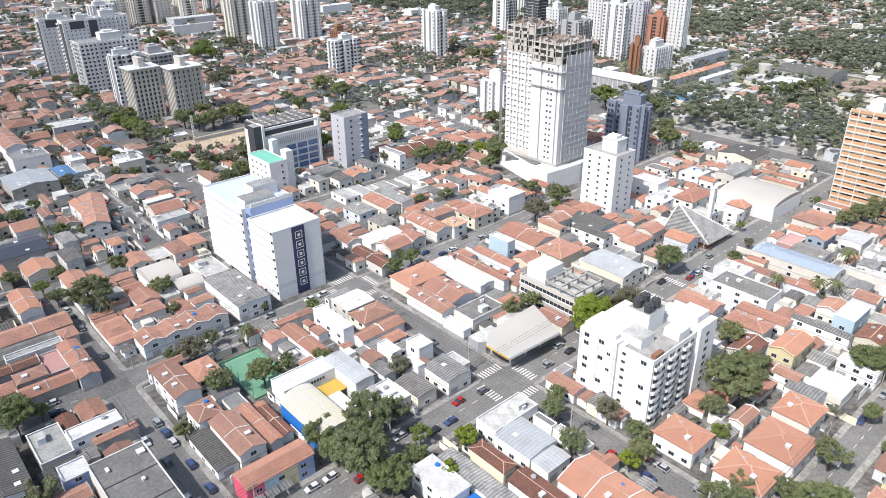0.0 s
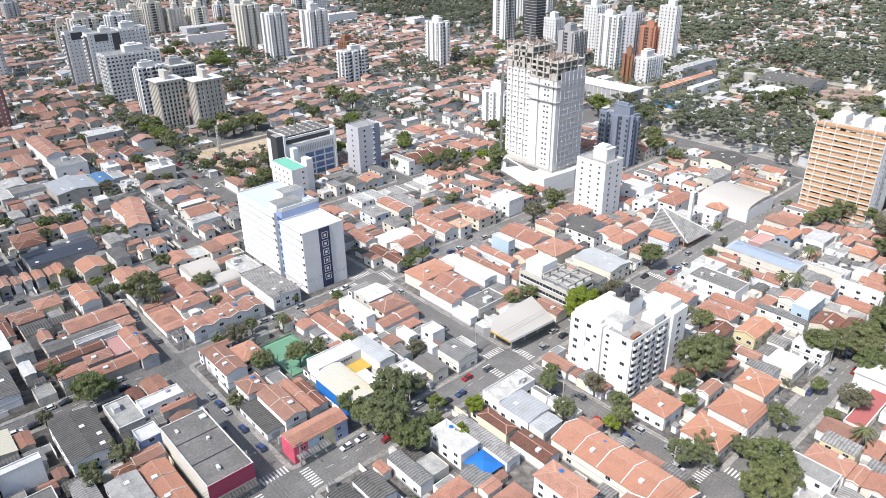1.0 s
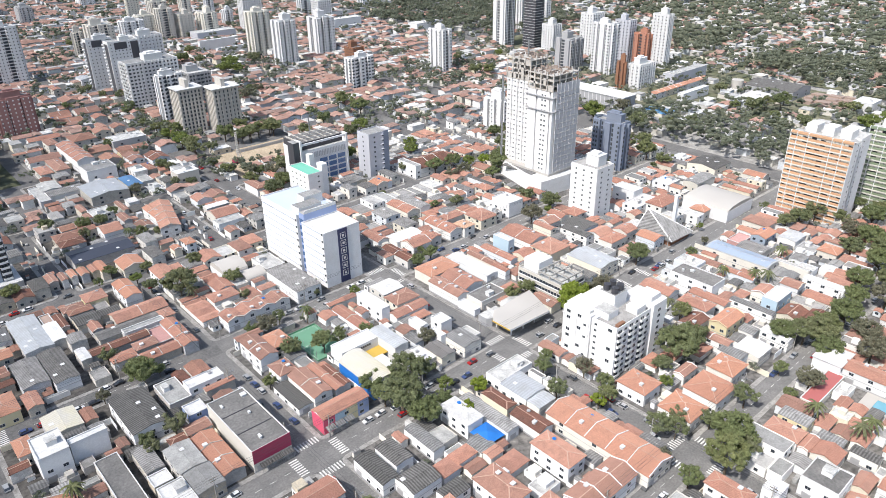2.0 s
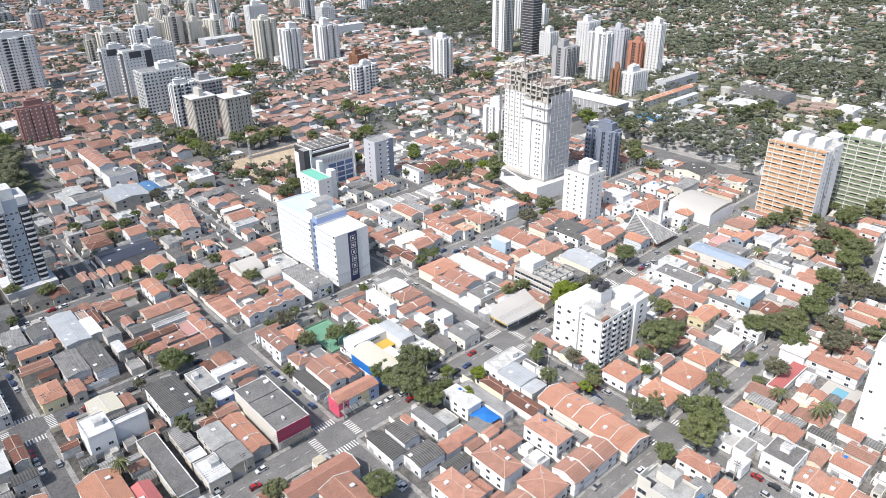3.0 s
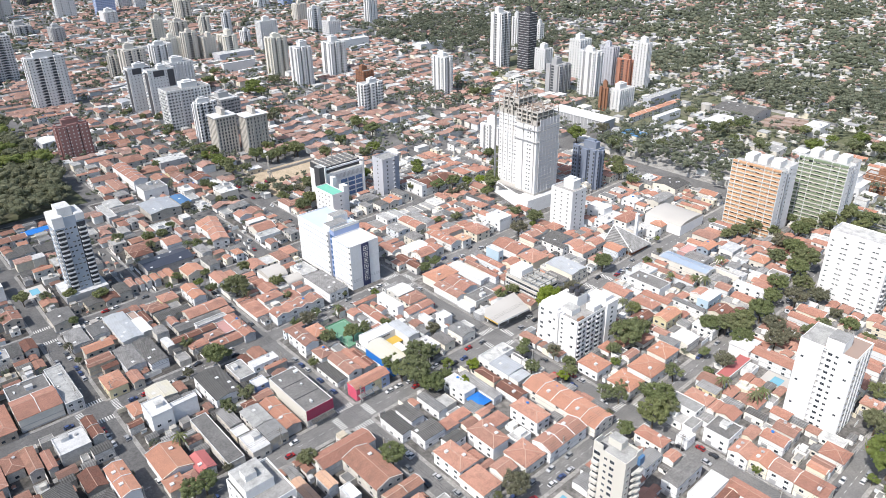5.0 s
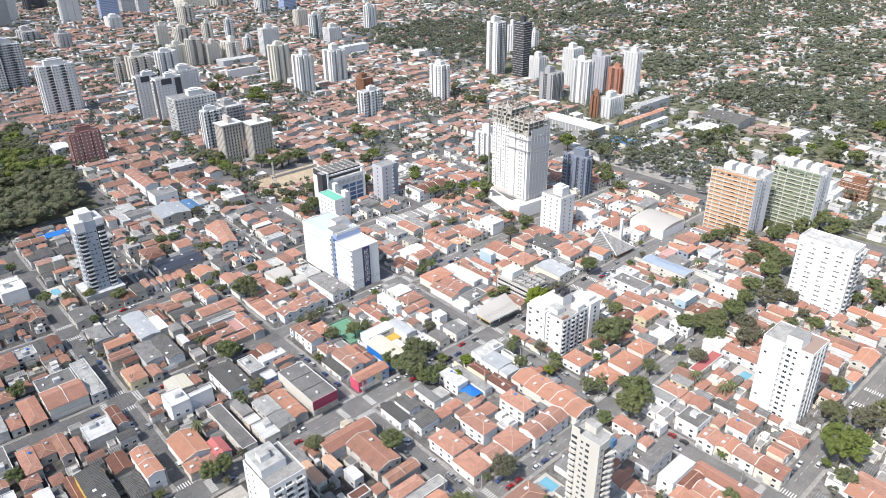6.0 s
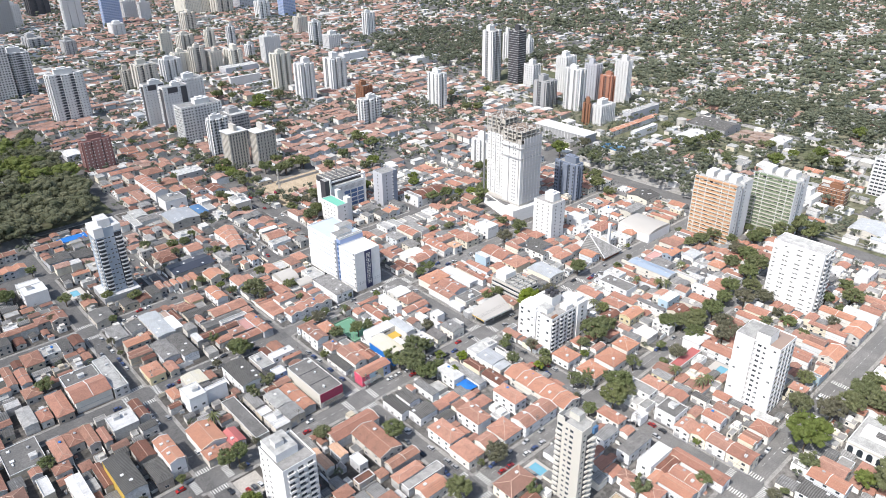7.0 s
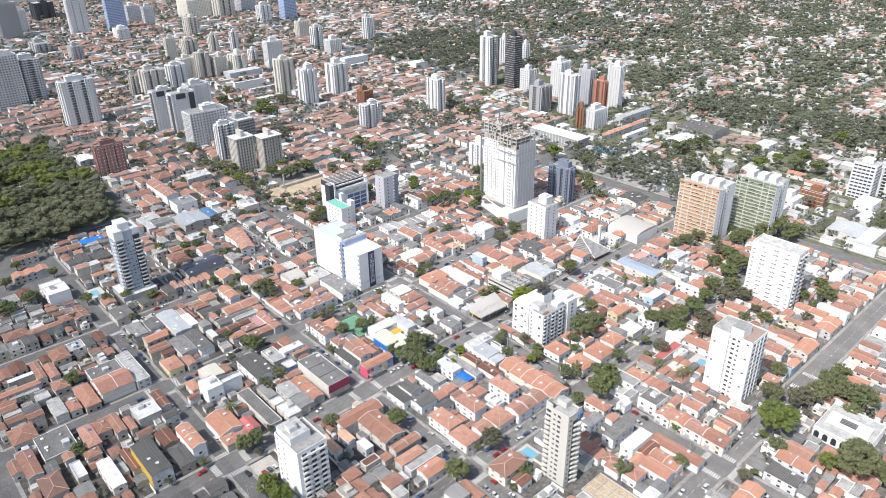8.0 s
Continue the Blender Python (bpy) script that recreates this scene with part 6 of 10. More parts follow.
pool(181.0, -6.0, 6.5, 4.6, 4.0)
pool(56.0, 12.5, 5.0, 7.0, 1.5)
pool(-43.5, 314.0, 4.5, 8.0, 3.0)
ob = house("m", 243.0, 77.5, 10.5, 30.5, 6.0, roof="metal", label="long shed roofed with rows of pale blue translucent panels")
for i in range(18):
    for k in (-1, 1):
        s = Shape()
        s.box(-2.3, -0.72, 0, 2.3, 0.72, 0.08)
        p = part("roof_panel", s, ["solar"], ob, at=(k * 2.55, -13.8 + i * 1.62, 6.62))
        p.rotation_euler = (0, k * 0.139, 0)

tower(233.5, 154.9, 14.0, 17.2, 29.2, 10, wall='white', style='plain', label='slim white apartment block with small windows', pitch=4.2, size=(1.0, 0.9), faces='sw', near=False)
tower(304.7, 189.9, 11.2, 23.5, 30.5, 10, wall='slate', label='dark blue-grey apartment block with vertical window strips', pitch=2.6, size=(1.2, 1.5), faces='sw', style='bays', near=False)
tower(309.0, 294.9, 11.0, 21.2, 24.5, 8, wall='white', label='white apartment block with plain walls and blue roof tanks', pitch=4.5, size=(1, 1), faces='sw', near=False)
lilac_block = tower(185.0, 288.0, 15.0, 12.0, 28.5, 9, wall='lilac', label='pale lilac apartment block with a dark blue-grey end strip', pitch=5.4, size=(1.1, 1.1), faces='sw', near=False, style='plain', hut=False)
box_part("dark_strip", 3.6, -6.16, 0, 7.5, -6.0, 28.6, "slate", lilac_block, "dark blue-grey strip at the east end")
for k in range(9):
    box_part("ledge", 1.7, -6.7, 2.0 + k * 3.05, 3.5, -6.0, 2.3 + k * 3.05, "lilac", lilac_block)
twin = tower(135.9, 448.3, 18.5, 15.2, 35.0, 12, wall='concrete_pale', label='pale grey tower with dark vertical window strips and tall roof walls', pitch=2.7, size=(0.85, 1.75), faces='s', near=False, style='ribs', hut=False)
box_part("roof_slab", -10.2, -8.2, 35.0 - 0.2, 10.2, 8.2, 35.0 + 0.4, "slab_white", twin)
box_part("plant_wall", -1.5, -4.0, 35.0 + 0.4, 1.5, 6.0, 35.0 + 6.0, "concrete_pale", twin)
twin = tower(156.7, 436.6, 20.2, 14.0, 34.2, 11, wall='concrete_pale', label='pale grey tower with dark vertical window strips and tall roof walls', pitch=2.7, size=(0.85, 1.75), faces='s', near=False, style='ribs', hut=False)
box_part("roof_slab", -11.0, -8.2, 34.2 - 0.2, 11.0, 8.2, 34.2 + 0.4, "slab_white", twin)
box_part("plant_wall", -1.5, -4.0, 34.2 + 0.4, 1.5, 6.0, 34.2 + 6.0, "concrete_pale", twin)
tower(35.9, 532.9, 26.0, 11.7, 31.0, 10, wall='brickred', label='dark red apartment block with small white windows', pitch=3.2, size=(0.9, 1.0), faces='sw', glass='frame_white', near=False)
tower(65.0, 719.7, 37.5, 16.9, 53.8, 18, label='pale high-rise apartment tower among low houses', wall='white', near=False, size=(1.0, 1.0), pitch=3.2, style='bays')
tower(26.4, 863.3, 34.8, 15.6, 66.8, 22, label='white tower with dense grid of windows', wall='white', near=False, size=(1.7, 1.4), pitch=3.0)
tower(52.0, 874.6, 35.8, 16.1, 56.2, 19, label='white tower with dense grid of windows', wall='white', near=False, size=(1.7, 1.4), pitch=3.0)
dark_corner_tower(135.8, 638.0, 22.8, 10.2, 46.0, 15, label='white tower with dark corner panel and white balconies', wall='white', near=False, size=(1.0, 1.0), pitch=3.4)
dark_corner_tower(144.9, 608.7, 27.0, 12.2, 46.8, 16, label='white tower with dark corner panel and white balconies', wall='white', near=False, size=(1.0, 1.0), pitch=3.4)
tower(184.7, 655.3, 26.5, 19.2, 40.8, 13, label='pale high-rise apartment tower among low houses', wall='white', near=False, size=(1.0, 1.0), pitch=3.4)
tower(137.1, 549.0, 43.2, 19.5, 38.5, 13, label='wide white block with grid of dark windows', wall='white', near=False, size=(1.5, 1.3), pitch=3.1)
tower(141.3, 498.5, 20.8, 9.3, 36.5, 12, label='white block with dark windows', wall='white', near=False, size=(1.6, 1.5), pitch=2.9)
tower(177.0, 525.3, 20.2, 24.2, 28.0, 9, label='grey block with rows of windows', wall='grey_render', near=False, size=(2.2, 1.4), pitch=2.9)
tower(383.0, 821.9, 27.2, 15.0, 42.0, 14, label='pale high-rise apartment tower among low houses', wall='white', near=False, size=(1.0, 1.0), pitch=3.4)
tower(317.2, 677.4, 24.0, 16.8, 46.8, 16, label='pale high-rise apartment tower among low houses', wall='cream', near=False, size=(1.0, 1.0), pitch=3.4)
tower(311.1, 609.9, 22.0, 16.2, 45.5, 15, label='pale high-rise apartment tower among low houses', wall='white', near=False, size=(1.0, 1.0), pitch=3.4)
tower(368.8, 629.9, 24.8, 20.2, 40.2, 13, label='pale high-rise apartment tower among low houses', wall='white', near=False, size=(1.0, 1.0), pitch=3.4)
tower(367.2, 561.5, 14.8, 16.0, 18.0, 6, label='brown mid-rise block among low houses', wall='brown', near=False, size=(1.0, 1.0), pitch=3.4)
tower(307.7, 480.8, 27.0, 12.2, 27.5, 9, label='white mid-rise block with wide windows', wall='white', near=False, size=(2.2, 1.2), pitch=3.4)
tower(403.3, 465.7, 15.5, 21.2, 42.2, 14, label='pale high-rise apartment tower among low houses', wall='white', near=False, size=(1.2, 1.2), pitch=3.4)
tower(635.0, 914.4, 20.8, 14.8, 38.8, 13, label='pale high-rise apartment tower among low houses', wall='white', near=False, size=(1.0, 1.0), pitch=3.4)
tower(516.4, 904.6, 20.0, 12.8, 37.5, 12, label='pale high-rise apartment tower among low houses', wall='white', near=False, size=(1.0, 1.0), pitch=3.4)
tower(507.1, 841.6, 22.8, 19.2, 25.5, 8, label='pale high-rise apartment tower among low houses', wall='white', near=False, size=(1.0, 1.0), pitch=3.4)
tower(555.2, 1012.9, 21.8, 17.2, 30.2, 10, label='brown and white tower', wall='beige', near=False, size=(1.0, 1.0), pitch=3.4)
tower(542.3, 515.8, 19.0, 19.5, 66.5, 22, label='very tall white tower with vertical ribs', wall='white', near=False, size=(1.2, 2.0), pitch=2.4)
tower(620.0, 561.3, 8.8, 10.8, 49.0, 16, label='pale high-rise apartment tower among low houses', wall='white', near=False, size=(1.0, 1.0), pitch=3.4)
tower(561.8, 487.6, 14.5, 17.2, 67.5, 23, label='tall tower with dark glazed crown and white floor lines', wall='dark', near=False, size=(1.8, 1.2), pitch=3.0, band='white')
tower(670.2, 563.6, 9.5, 11.0, 33.8, 11, label='pale high-rise apartment tower among low houses', wall='white', near=False, size=(1.0, 1.0), pitch=3.4)
tower(557.9, 457.6, 15.0, 16.5, 30.0, 10, label='pale high-rise apartment tower among low houses', wall='white', near=False, size=(1.0, 1.0), pitch=3.4)
tower(492.0, 381.3, 22.2, 19.8, 32.8, 11, label='grey ribbed tower among low houses', wall='grey_render', near=False, size=(1.2, 2.0), pitch=2.5)
tower(564.3, 410.9, 20.5, 16.5, 45.5, 15, label='pale high-rise apartment tower among low houses', wall='white', near=False, size=(1.0, 1.0), pitch=3.4)
tower(515.1, 351.7, 13.8, 23.5, 47.2, 16, label='pale high-rise apartment tower among low houses', wall='white', near=False, size=(1.8, 1.3), pitch=3.4)
tower(564.2, 365.7, 12.2, 18.2, 43.5, 14, label='pale high-rise apartment tower among low houses', wall='lilac', near=False, size=(1.0, 1.0), pitch=3.4)
tower(566.2, 345.7, 13.5, 17.0, 32.8, 11, label='orange-brown brick-clad tower among low houses', wall='brick_orange', near=False, size=(1.0, 1.0), pitch=3.4)
tower(574.8, 330.2, 9.8, 18.2, 51.5, 17, label='pale high-rise apartment tower among low houses', wall='white', near=False, size=(1.0, 1.0), pitch=3.4)
tower(480.5, 310.7, 5.2, 10.2, 24.0, 8, label='brown block end among low houses', wall='brown', near=False, size=(1.0, 1.0), pitch=3.4)
tower(488.3, 300.1, 25.2, 14.8, 21.2, 7, label='white mid-rise block among low houses', wall='white', near=False, size=(1.0, 1.0), pitch=3.4)
tower(174.1, 820.1, 13.2, 6.0, 26.5, 9, label='pale high-rise apartment tower among low houses', wall='beige', near=False, size=(1.0, 1.0), pitch=3.4)
tower(185.4, 796.6, 28.2, 20.2, 34.5, 11, label='pale high-rise apartment tower among low houses', wall='beige', near=False, size=(1.0, 1.0), pitch=3.4)
tower(295.0, 984.4, 17.5, 7.9, 38.0, 13, label='pale high-rise apartment tower among low houses', wall='cream', near=False, size=(1.0, 1.0), pitch=3.4)
tower(343.3, 1028.3, 24.2, 21.2, 23.2, 8, label='pale high-rise apartment tower among low houses', wall='beige', near=False, size=(1.0, 1.0), pitch=3.4)
tower(229.8, 820.0, 26.2, 18.0, 31.2, 10, label='pale high-rise apartment tower among low houses', wall='white', near=False, size=(1.0, 1.0), pitch=3.4)
tower(257.7, 847.2, 23.0, 16.8, 32.2, 11, label='pale high-rise apartment tower among low houses', wall='cream', near=False, size=(1.0, 1.0), pitch=3.4)
tower(278.3, 836.0, 19.8, 14.5, 38.8, 13, label='pale high-rise apartment tower among low houses', wall='beige', near=False, size=(1.0, 1.0), pitch=3.4)
tower(302.4, 831.3, 18.5, 18.2, 30.2, 10, label='pale high-rise apartment tower among low houses', wall='beige', near=False, size=(1.0, 1.0), pitch=3.4)
tower(328.8, 824.6, 20.2, 24.2, 29.8, 10, label='pale high-rise apartment tower among low houses', wall='cream', near=False, size=(1.0, 1.0), pitch=3.4)
tower(380.3, 1010.2, 16.2, 10.8, 29.0, 9, label='pale high-rise apartment tower among low houses', wall='cream', near=False, size=(1.0, 1.0), pitch=3.4)
tower(405.6, 984.4, 14.8, 7.2, 34.5, 11, label='pale high-rise apartment tower among low houses', wall='white', near=False, size=(1.0, 1.0), pitch=3.4)
tower(381.0, 873.8, 13.2, 11.5, 23.5, 8, label='pale high-rise apartment tower among low houses', wall='white', near=False, size=(1.0, 1.0), pitch=3.4)
tower(508.4, 1378.2, 54.8, 55.2, 38.2, 13, label='pale high-rise apartment tower among low houses', wall='cream', near=False, size=(1.0, 1.0), pitch=3.4)
tower(423.6, 1190.4, 23.0, 26.2, 33.2, 11, label='pale high-rise apartment tower among low houses', wall='beige', near=False, size=(1.0, 1.0), pitch=3.4)
tower(562.8, 1342.5, 38.0, 34.8, 53.2, 18, label='pale high-rise apartment tower among low houses', wall='beige', near=False, size=(1.0, 1.0), pitch=3.4)
tower(634.7, 1381.2, 37.8, 35.0, 43.5, 14, label='blue-glazed tower among low houses', wall='lilac', near=False, size=(1.0, 1.0), pitch=3.4)
tower(595.6, 1223.3, 26.0, 21.8, 33.8, 11, label='pale high-rise apartment tower among low houses', wall='white', near=False, size=(1.0, 1.0), pitch=3.4)
tower(637.9, 1199.3, 28.5, 22.2, 52.8, 18, label='tower with blue glass floors', wall='lavender', near=False, size=(1.0, 1.0), pitch=3.4, band='white')
tower(157.2, 1400.7, 34.5, 15.5, 65.8, 22, label='dark grey tower among low houses', wall='grey_render', near=False, size=(1.0, 1.0), pitch=3.4)
tower(194.0, 1454.8, 23.5, 10.6, 44.5, 15, label='pale high-rise apartment tower among low houses', wall='white', near=False, size=(1.0, 1.0), pitch=3.4)
tower(270.4, 1607.9, 39.5, 43.0, 35.0, 12, label='dark glass offices among low houses', wall='dark', near=False, size=(1.0, 1.0), pitch=3.4)
tower(267.0, 1361.5, 34.5, 15.5, 76.5, 26, label='pale high-rise apartment tower among low houses', wall='white', near=False, size=(1.0, 1.0), pitch=3.4)
tower(328.5, 1332.4, 33.8, 15.2, 85.8, 29, label='tall tower with blue glass', wall='lavender', near=False, size=(1.0, 1.0), pitch=3.4, band='white')
tower(394.8, 1414.3, 27.5, 26.5, 36.0, 12, label='pale high-rise apartment tower among low houses', wall='white', near=False, size=(1.0, 1.0), pitch=3.4)
tower(413.5, 1374.6, 21.5, 14.0, 35.8, 12, label='pale high-rise apartment tower among low houses', wall='white', near=False, size=(1.0, 1.0), pitch=3.4)
tower(308.6, 1236.3, 23.2, 27.2, 21.2, 7, label='low white block among low houses', wall='white', near=False, size=(1.0, 1.0), pitch=3.4)
tower(188.6, 1104.4, 18.8, 23.8, 24.2, 8, label='grey mid-rise among low houses', wall='grey_render', near=False, size=(1.0, 1.0), pitch=3.4)
tower(164.3, 1217.9, 25.5, 45.5, 16.0, 5, label='low grey block among low houses', wall='grey_render', near=False, size=(1.0, 1.0), pitch=3.4)
tower(491.4, 16.4, 12.5, 18.5, 31.8, 10, label='white hotel-like block with horizontal window strips', wall='white', near=False, size=(2.6, 1.3), pitch=3, band='white')
tower(507.8, 5.8, 31.0, 15.2, 27.5, 9, label='white block with dark window strips', wall='white', near=False, size=(2.6, 1.5), pitch=3)
tower(445.3, 35.9, 9.0, 20.5, 14.2, 4, label='brown brick mid-rise with white bands', wall='brown', near=False, size=(1.0, 1.0), pitch=3.4, band='cream')


# ---- houses and shops, block by block ----
house("r", -122.8, 162.8, 6.6, 20.8, 4.6, roof="tile_worn_dim", wall="paint_old_dim")
house("h", -118.8, 142.0, 9.0, 15.5, 4.6, roof="tile_worn_dim", wall="paint_old_dim")
house("r", -128.5, 165.5, 4.2, 10.0, 4.2, roof="tile_worn_dim", wall="paint_old_dim")
house("h", -119.5, 187.8, 11.0, 13.2, 4.6, roof="tile_worn_dim", wall="paint_old_dim")
house("r", 63.8, 309.2, 10.0, 37.6, 6.5, wall="paint_old_dim", turn=-13.5, label="long hall with a broad orange tiled gable roof")
house("h", 55.1, 483.2, 6.6, 16.1, 7.5, wall="cream_pale")
house("r", 60.4, 447.4, 10.6, 45.7, 8.5, wall="white")
house("f", 61.7, 407.0, 17.6, 15.7, 9.0, wall="white", roof="slab")
house("m", 70.8, 378.7, 8.3, 19.6, 4.0, roof="dull_blue", wall="paint_old_dim")
house("f", 99.0, 462.5, 23.1, 15.4, 7.0, wall="grey_render", roof="slab")
house("r", 94.2, 440.5, 20.8, 9.4, 5.0, roof="tile_worn_dim", wall="paint_old_dim")
house("r", 88.8, 431.0, 11.5, 9.4, 4.5, roof="tile_worn_dim", wall="pale_yellow")
house("r", 76.0, 451.6, 14.2, 12.0, 5.0, roof="tile_worn_dim", wall="paint_old_dim")
house("r", 76.2, 429.4, 10.5, 13.0, 5.0, roof="tile_worn_dim", wall="paint_old_dim")
house("h", 46.0, 436.9, 8.1, 25.4, 5.5, wall="paint_old_dim")
house("h", 36.6, 432.6, 7.3, 16.8, 5.0, wall="paint_old_dim")
house("h", 75.8, 485.0, 16.0, 16.7, 6.0, roof="tile_worn_dim", wall="paint_old_dim")
house("w", 79.8, 389.5, 7.7, 12.3, 7.0, wall="paint_old_dim")
house("f", 78.4, 377.0, 6.8, 12.4, 4.5, wall="grey_render")
house("h", 87.9, 394.6, 5.2, 14.7, 5.0, roof="tile_worn_dim", wall="paint_old_dim")
house("m", 31.1, 401.4, 10.5, 15.6, 5.0, roof="slab", wall="paint_old_dim")
house("m", 53.6, 374.3, 21.3, 24.1, 5.5, roof="metal", wall="paint_old_dim")
house("m", 21.1, 353.9, 5.7, 11.6, 4.0, roof="slab", wall="paint_old_dim")
house("r", 34.1, 352.1, 3.2, 11.8, 5.0, wall="paint_old_dim")
house("f", 40.5, 340.5, 10.7, 11.3, 5.5, roof="slab", wall="paint_old_dim")
house("r", 52.0, 340.9, 2.6, 15.9, 5.0, wall="paint_old_dim")
house("r", 47.4, 324.1, 4.1, 12.2, 5.0, wall="paint_old_dim")
house("r", 52.4, 309.5, 7.2, 9.5, 4.0, roof="tile_worn_dim", wall="paint_old_dim")
house("R", 36.8, 315.3, 9.6, 12.1, 5.0, wall="white")
house("r", 24.4, 332.1, 14.7, 7.6, 4.5, roof="tile_worn_dim", wall="paint_old_dim")
house("h", 17.7, 321.4, 12.7, 9.1, 4.5, roof="tile_worn_dim", wall="paint_old_dim")
house("m", 46.2, 289.6, 6.1, 12.2, 5.0, roof="fibre", wall="paint_old_dim")
house("m", 42.4, 272.1, 6.2, 13.1, 5.0, roof="fibre_dark", wall="paint_old_dim")
house("f", 98.3, 361.0, 13.4, 9.4, 9.0, wall="beige", roof="slab_white")
house("m", 103.8, 393.1, 4.3, 9.5, 4.0, roof="slab_white", wall="paint_old_dim")
house("f", 140.0, 400.9, 12.4, 8.0, 4.0, roof="slab_white", wall="paint_old_dim")
house("h", 122.6, 318.5, 6.2, 15.6, 5.0, wall="white")
house("r", 105.9, 654.9, 6.8, 18.0, 6.0, wall="paint_old_dim")
house("g", 137.4, 673.4, 11.0, 18.0, 7.0, wall="white", roof="metal")
house("r", 103.3, 607.3, 13.2, 18.0, 5.0, wall="paint_old_dim")
house("r", 89.3, 625.2, 7.8, 17.5, 5.0, roof="tile_worn_dim", wall="paint_old_dim")
house("r", 83.2, 564.4, 14.9, 14.0, 5.0, roof="tile_worn_dim", wall="paint_old_dim")
house("r", 102.5, 560.0, 17.5, 17.0, 5.0, wall="paint_old_dim")
house("r", 104.5, 536.0, 9.1, 10.7, 5.0, wall="paint_old_dim")
house("r", 83.8, 542.4, 19.0, 13.5, 4.0, roof="tile_worn_dim", wall="paint_old_dim")
house("r", 96.7, 508.2, 5.8, 13.6, 5.0, wall="paint_old_dim")
house("r", 105.8, 499.2, 8.8, 10.2, 5.0, roof="tile_worn_dim", wall="paint_old_dim")
house("f", -71.5, 213.4, 16.5, 11.9, 5.5, roof="slab_dark", wall="paint_old_dim")
house("r", -71.9, 197.5, 17.1, 15.8, 6.5, wall="paint")
house("f", -58.9, 205.0, 7.2, 32.8, 6.0, roof="slab", wall="paint_old_dim")
house("w", -67.9, 163.1, 11.6, 12.4, 6.0, wall="paint_old_dim")
house("h", -86.0, 197.7, 7.4, 21.6, 4.5, wall="paint_old_dim")
house("h", -93.8, 194.3, 5.3, 9.8, 4.0, wall="paint_old_dim")
house("h", -85.4, 245.4, 8.9, 13.5, 6.0, roof="tile_worn_dim", wall="paint_old_dim")
house("m", -100.5, 197.5, 6.1, 16.7, 5.0, roof="slab", wall="paint_old_dim")
house("f", -109.2, 170.7, 15.2, 20.3, 4.5, roof="slab_dark", wall="paint_old_dim")
house("h", -95.8, 163.2, 5.8, 17.1, 5.0, wall="paint_old_dim")
house("h", -88.8, 166.8, 6.1, 10.3, 4.6, roof="tile_worn_dim", wall="paint_old_dim")
house("r", -82.7, 163.9, 4.9, 16.2, 4.6, roof="tile_worn_dim", wall="paint_old_dim")
house("r", -77.5, 159.4, 3.2, 11.9, 4.6, wall="paint_old_dim")
house("h", -68.4, 119.9, 6.5, 15.7, 5.0, roof="fibre_dark", wall="paint_old_dim")
house("r", -60.8, 125.3, 6.7, 19.2, 8.6, wall="white", roof="tile_new")
house("r", -68.2, 137.8, 7.2, 12.1, 4.0, roof="tile_old", wall="paint_old_dim")
house("m", -60.0, 151.8, 7.3, 5.3, 5.0, roof="fibre_dark", wall="paint_old_dim")
house("r", -58.5, 167.9, 4.6, 15.5, 4.5, roof="tile_old", wall="paint_old_dim")
house("r", -87.1, 134.7, 3.3, 17.2, 4.0, roof="tile_old", wall="paint_old_dim")
house("r", -107.8, 156.4, 4.4, 5.3, 4.0, wall="paint_old_dim")
house("w", -107.1, 143.7, 4.5, 12.3, 5.0, wall="paint_old_dim")
house("h", -98.5, 151.2, 6.6, 6.3, 4.0, roof="tile_worn_dim", wall="paint_old_dim")
house("r", -98.8, 238.0, 4.1, 19.2, 5.0, roof="tile_worn_dim", wall="paint_old_dim")
house("r", -93.2, 232.9, 4.8, 15.5, 5.0, wall="paint_old_dim")
house("h", -93.2, 217.9, 7.7, 9.6, 4.0, roof="tile_worn_dim", wall="paint_old_dim")
house("r", -42.9, 127.4, 11.8, 17.5, 5.0, roof="tile_new", wall="paint")
house("h", -46.2, 114.8, 6.4, 7.6, 4.5, roof="tile_new", wall="paint_old_dim")
house("h", -40.6, 112.6, 4.8, 7.3, 4.5, wall="paint_old_dim")
house("h", -41.1, 167.0, 4.4, 9.2, 4.5, roof="tile_new", wall="paint_old_dim")
house("r", -44.5, 158.6, 5.8, 3.5, 4.0, roof="tile_old", wall="paint_old_dim")
house("r", 9.8, 86.2, 24.6, 8.7, 5.5, wall="paint_old_dim")
house("r", 12.2, 70.8, 12.0, 22.0, 5.5, roof="tile_worn_dim", wall="paint_old_dim")
house("r", -3.9, 77.3, 4.0, 9.0, 5.0, roof="tile_pale", wall="paint_old_dim")
house("r", -12.4, 78.4, 4.1, 14.2, 4.5, roof="tile_pale", wall="paint_old_dim")
house("w", -0.6, 66.9, 4.4, 7.8, 5.0, wall="paint_old_dim")
house("f", -4.7, 57.5, 8.3, 4.5, 4.0, roof="tile_old", wall="paint_old_dim")
house("g", 34.9, 84.1, 6.1, 14.6, 5.0, roof="fibre_dark", wall="white")
house("g", 43.1, 86.0, 6.4, 10.9, 4.5, roof="fibre_dark", wall="white")
house("g", 41.5, 72.4, 10.5, 8.7, 5.0, roof="fibre_dark", wall="white")
house("h", 38.7, 53.1, 8.8, 14.8, 6.0, wall="white")
house("h", 56.2, 52.9, 8.5, 14.5, 6.5, wall="white")
house("h", 79.3, 51.3, 7.8, 14.8, 6.5, wall="white")
house("r", 77.7, 34.0, 22.1, 9.3, 6.0, wall="white")
house("h", 60.2, 37.0, 10.8, 11.4, 5.0)
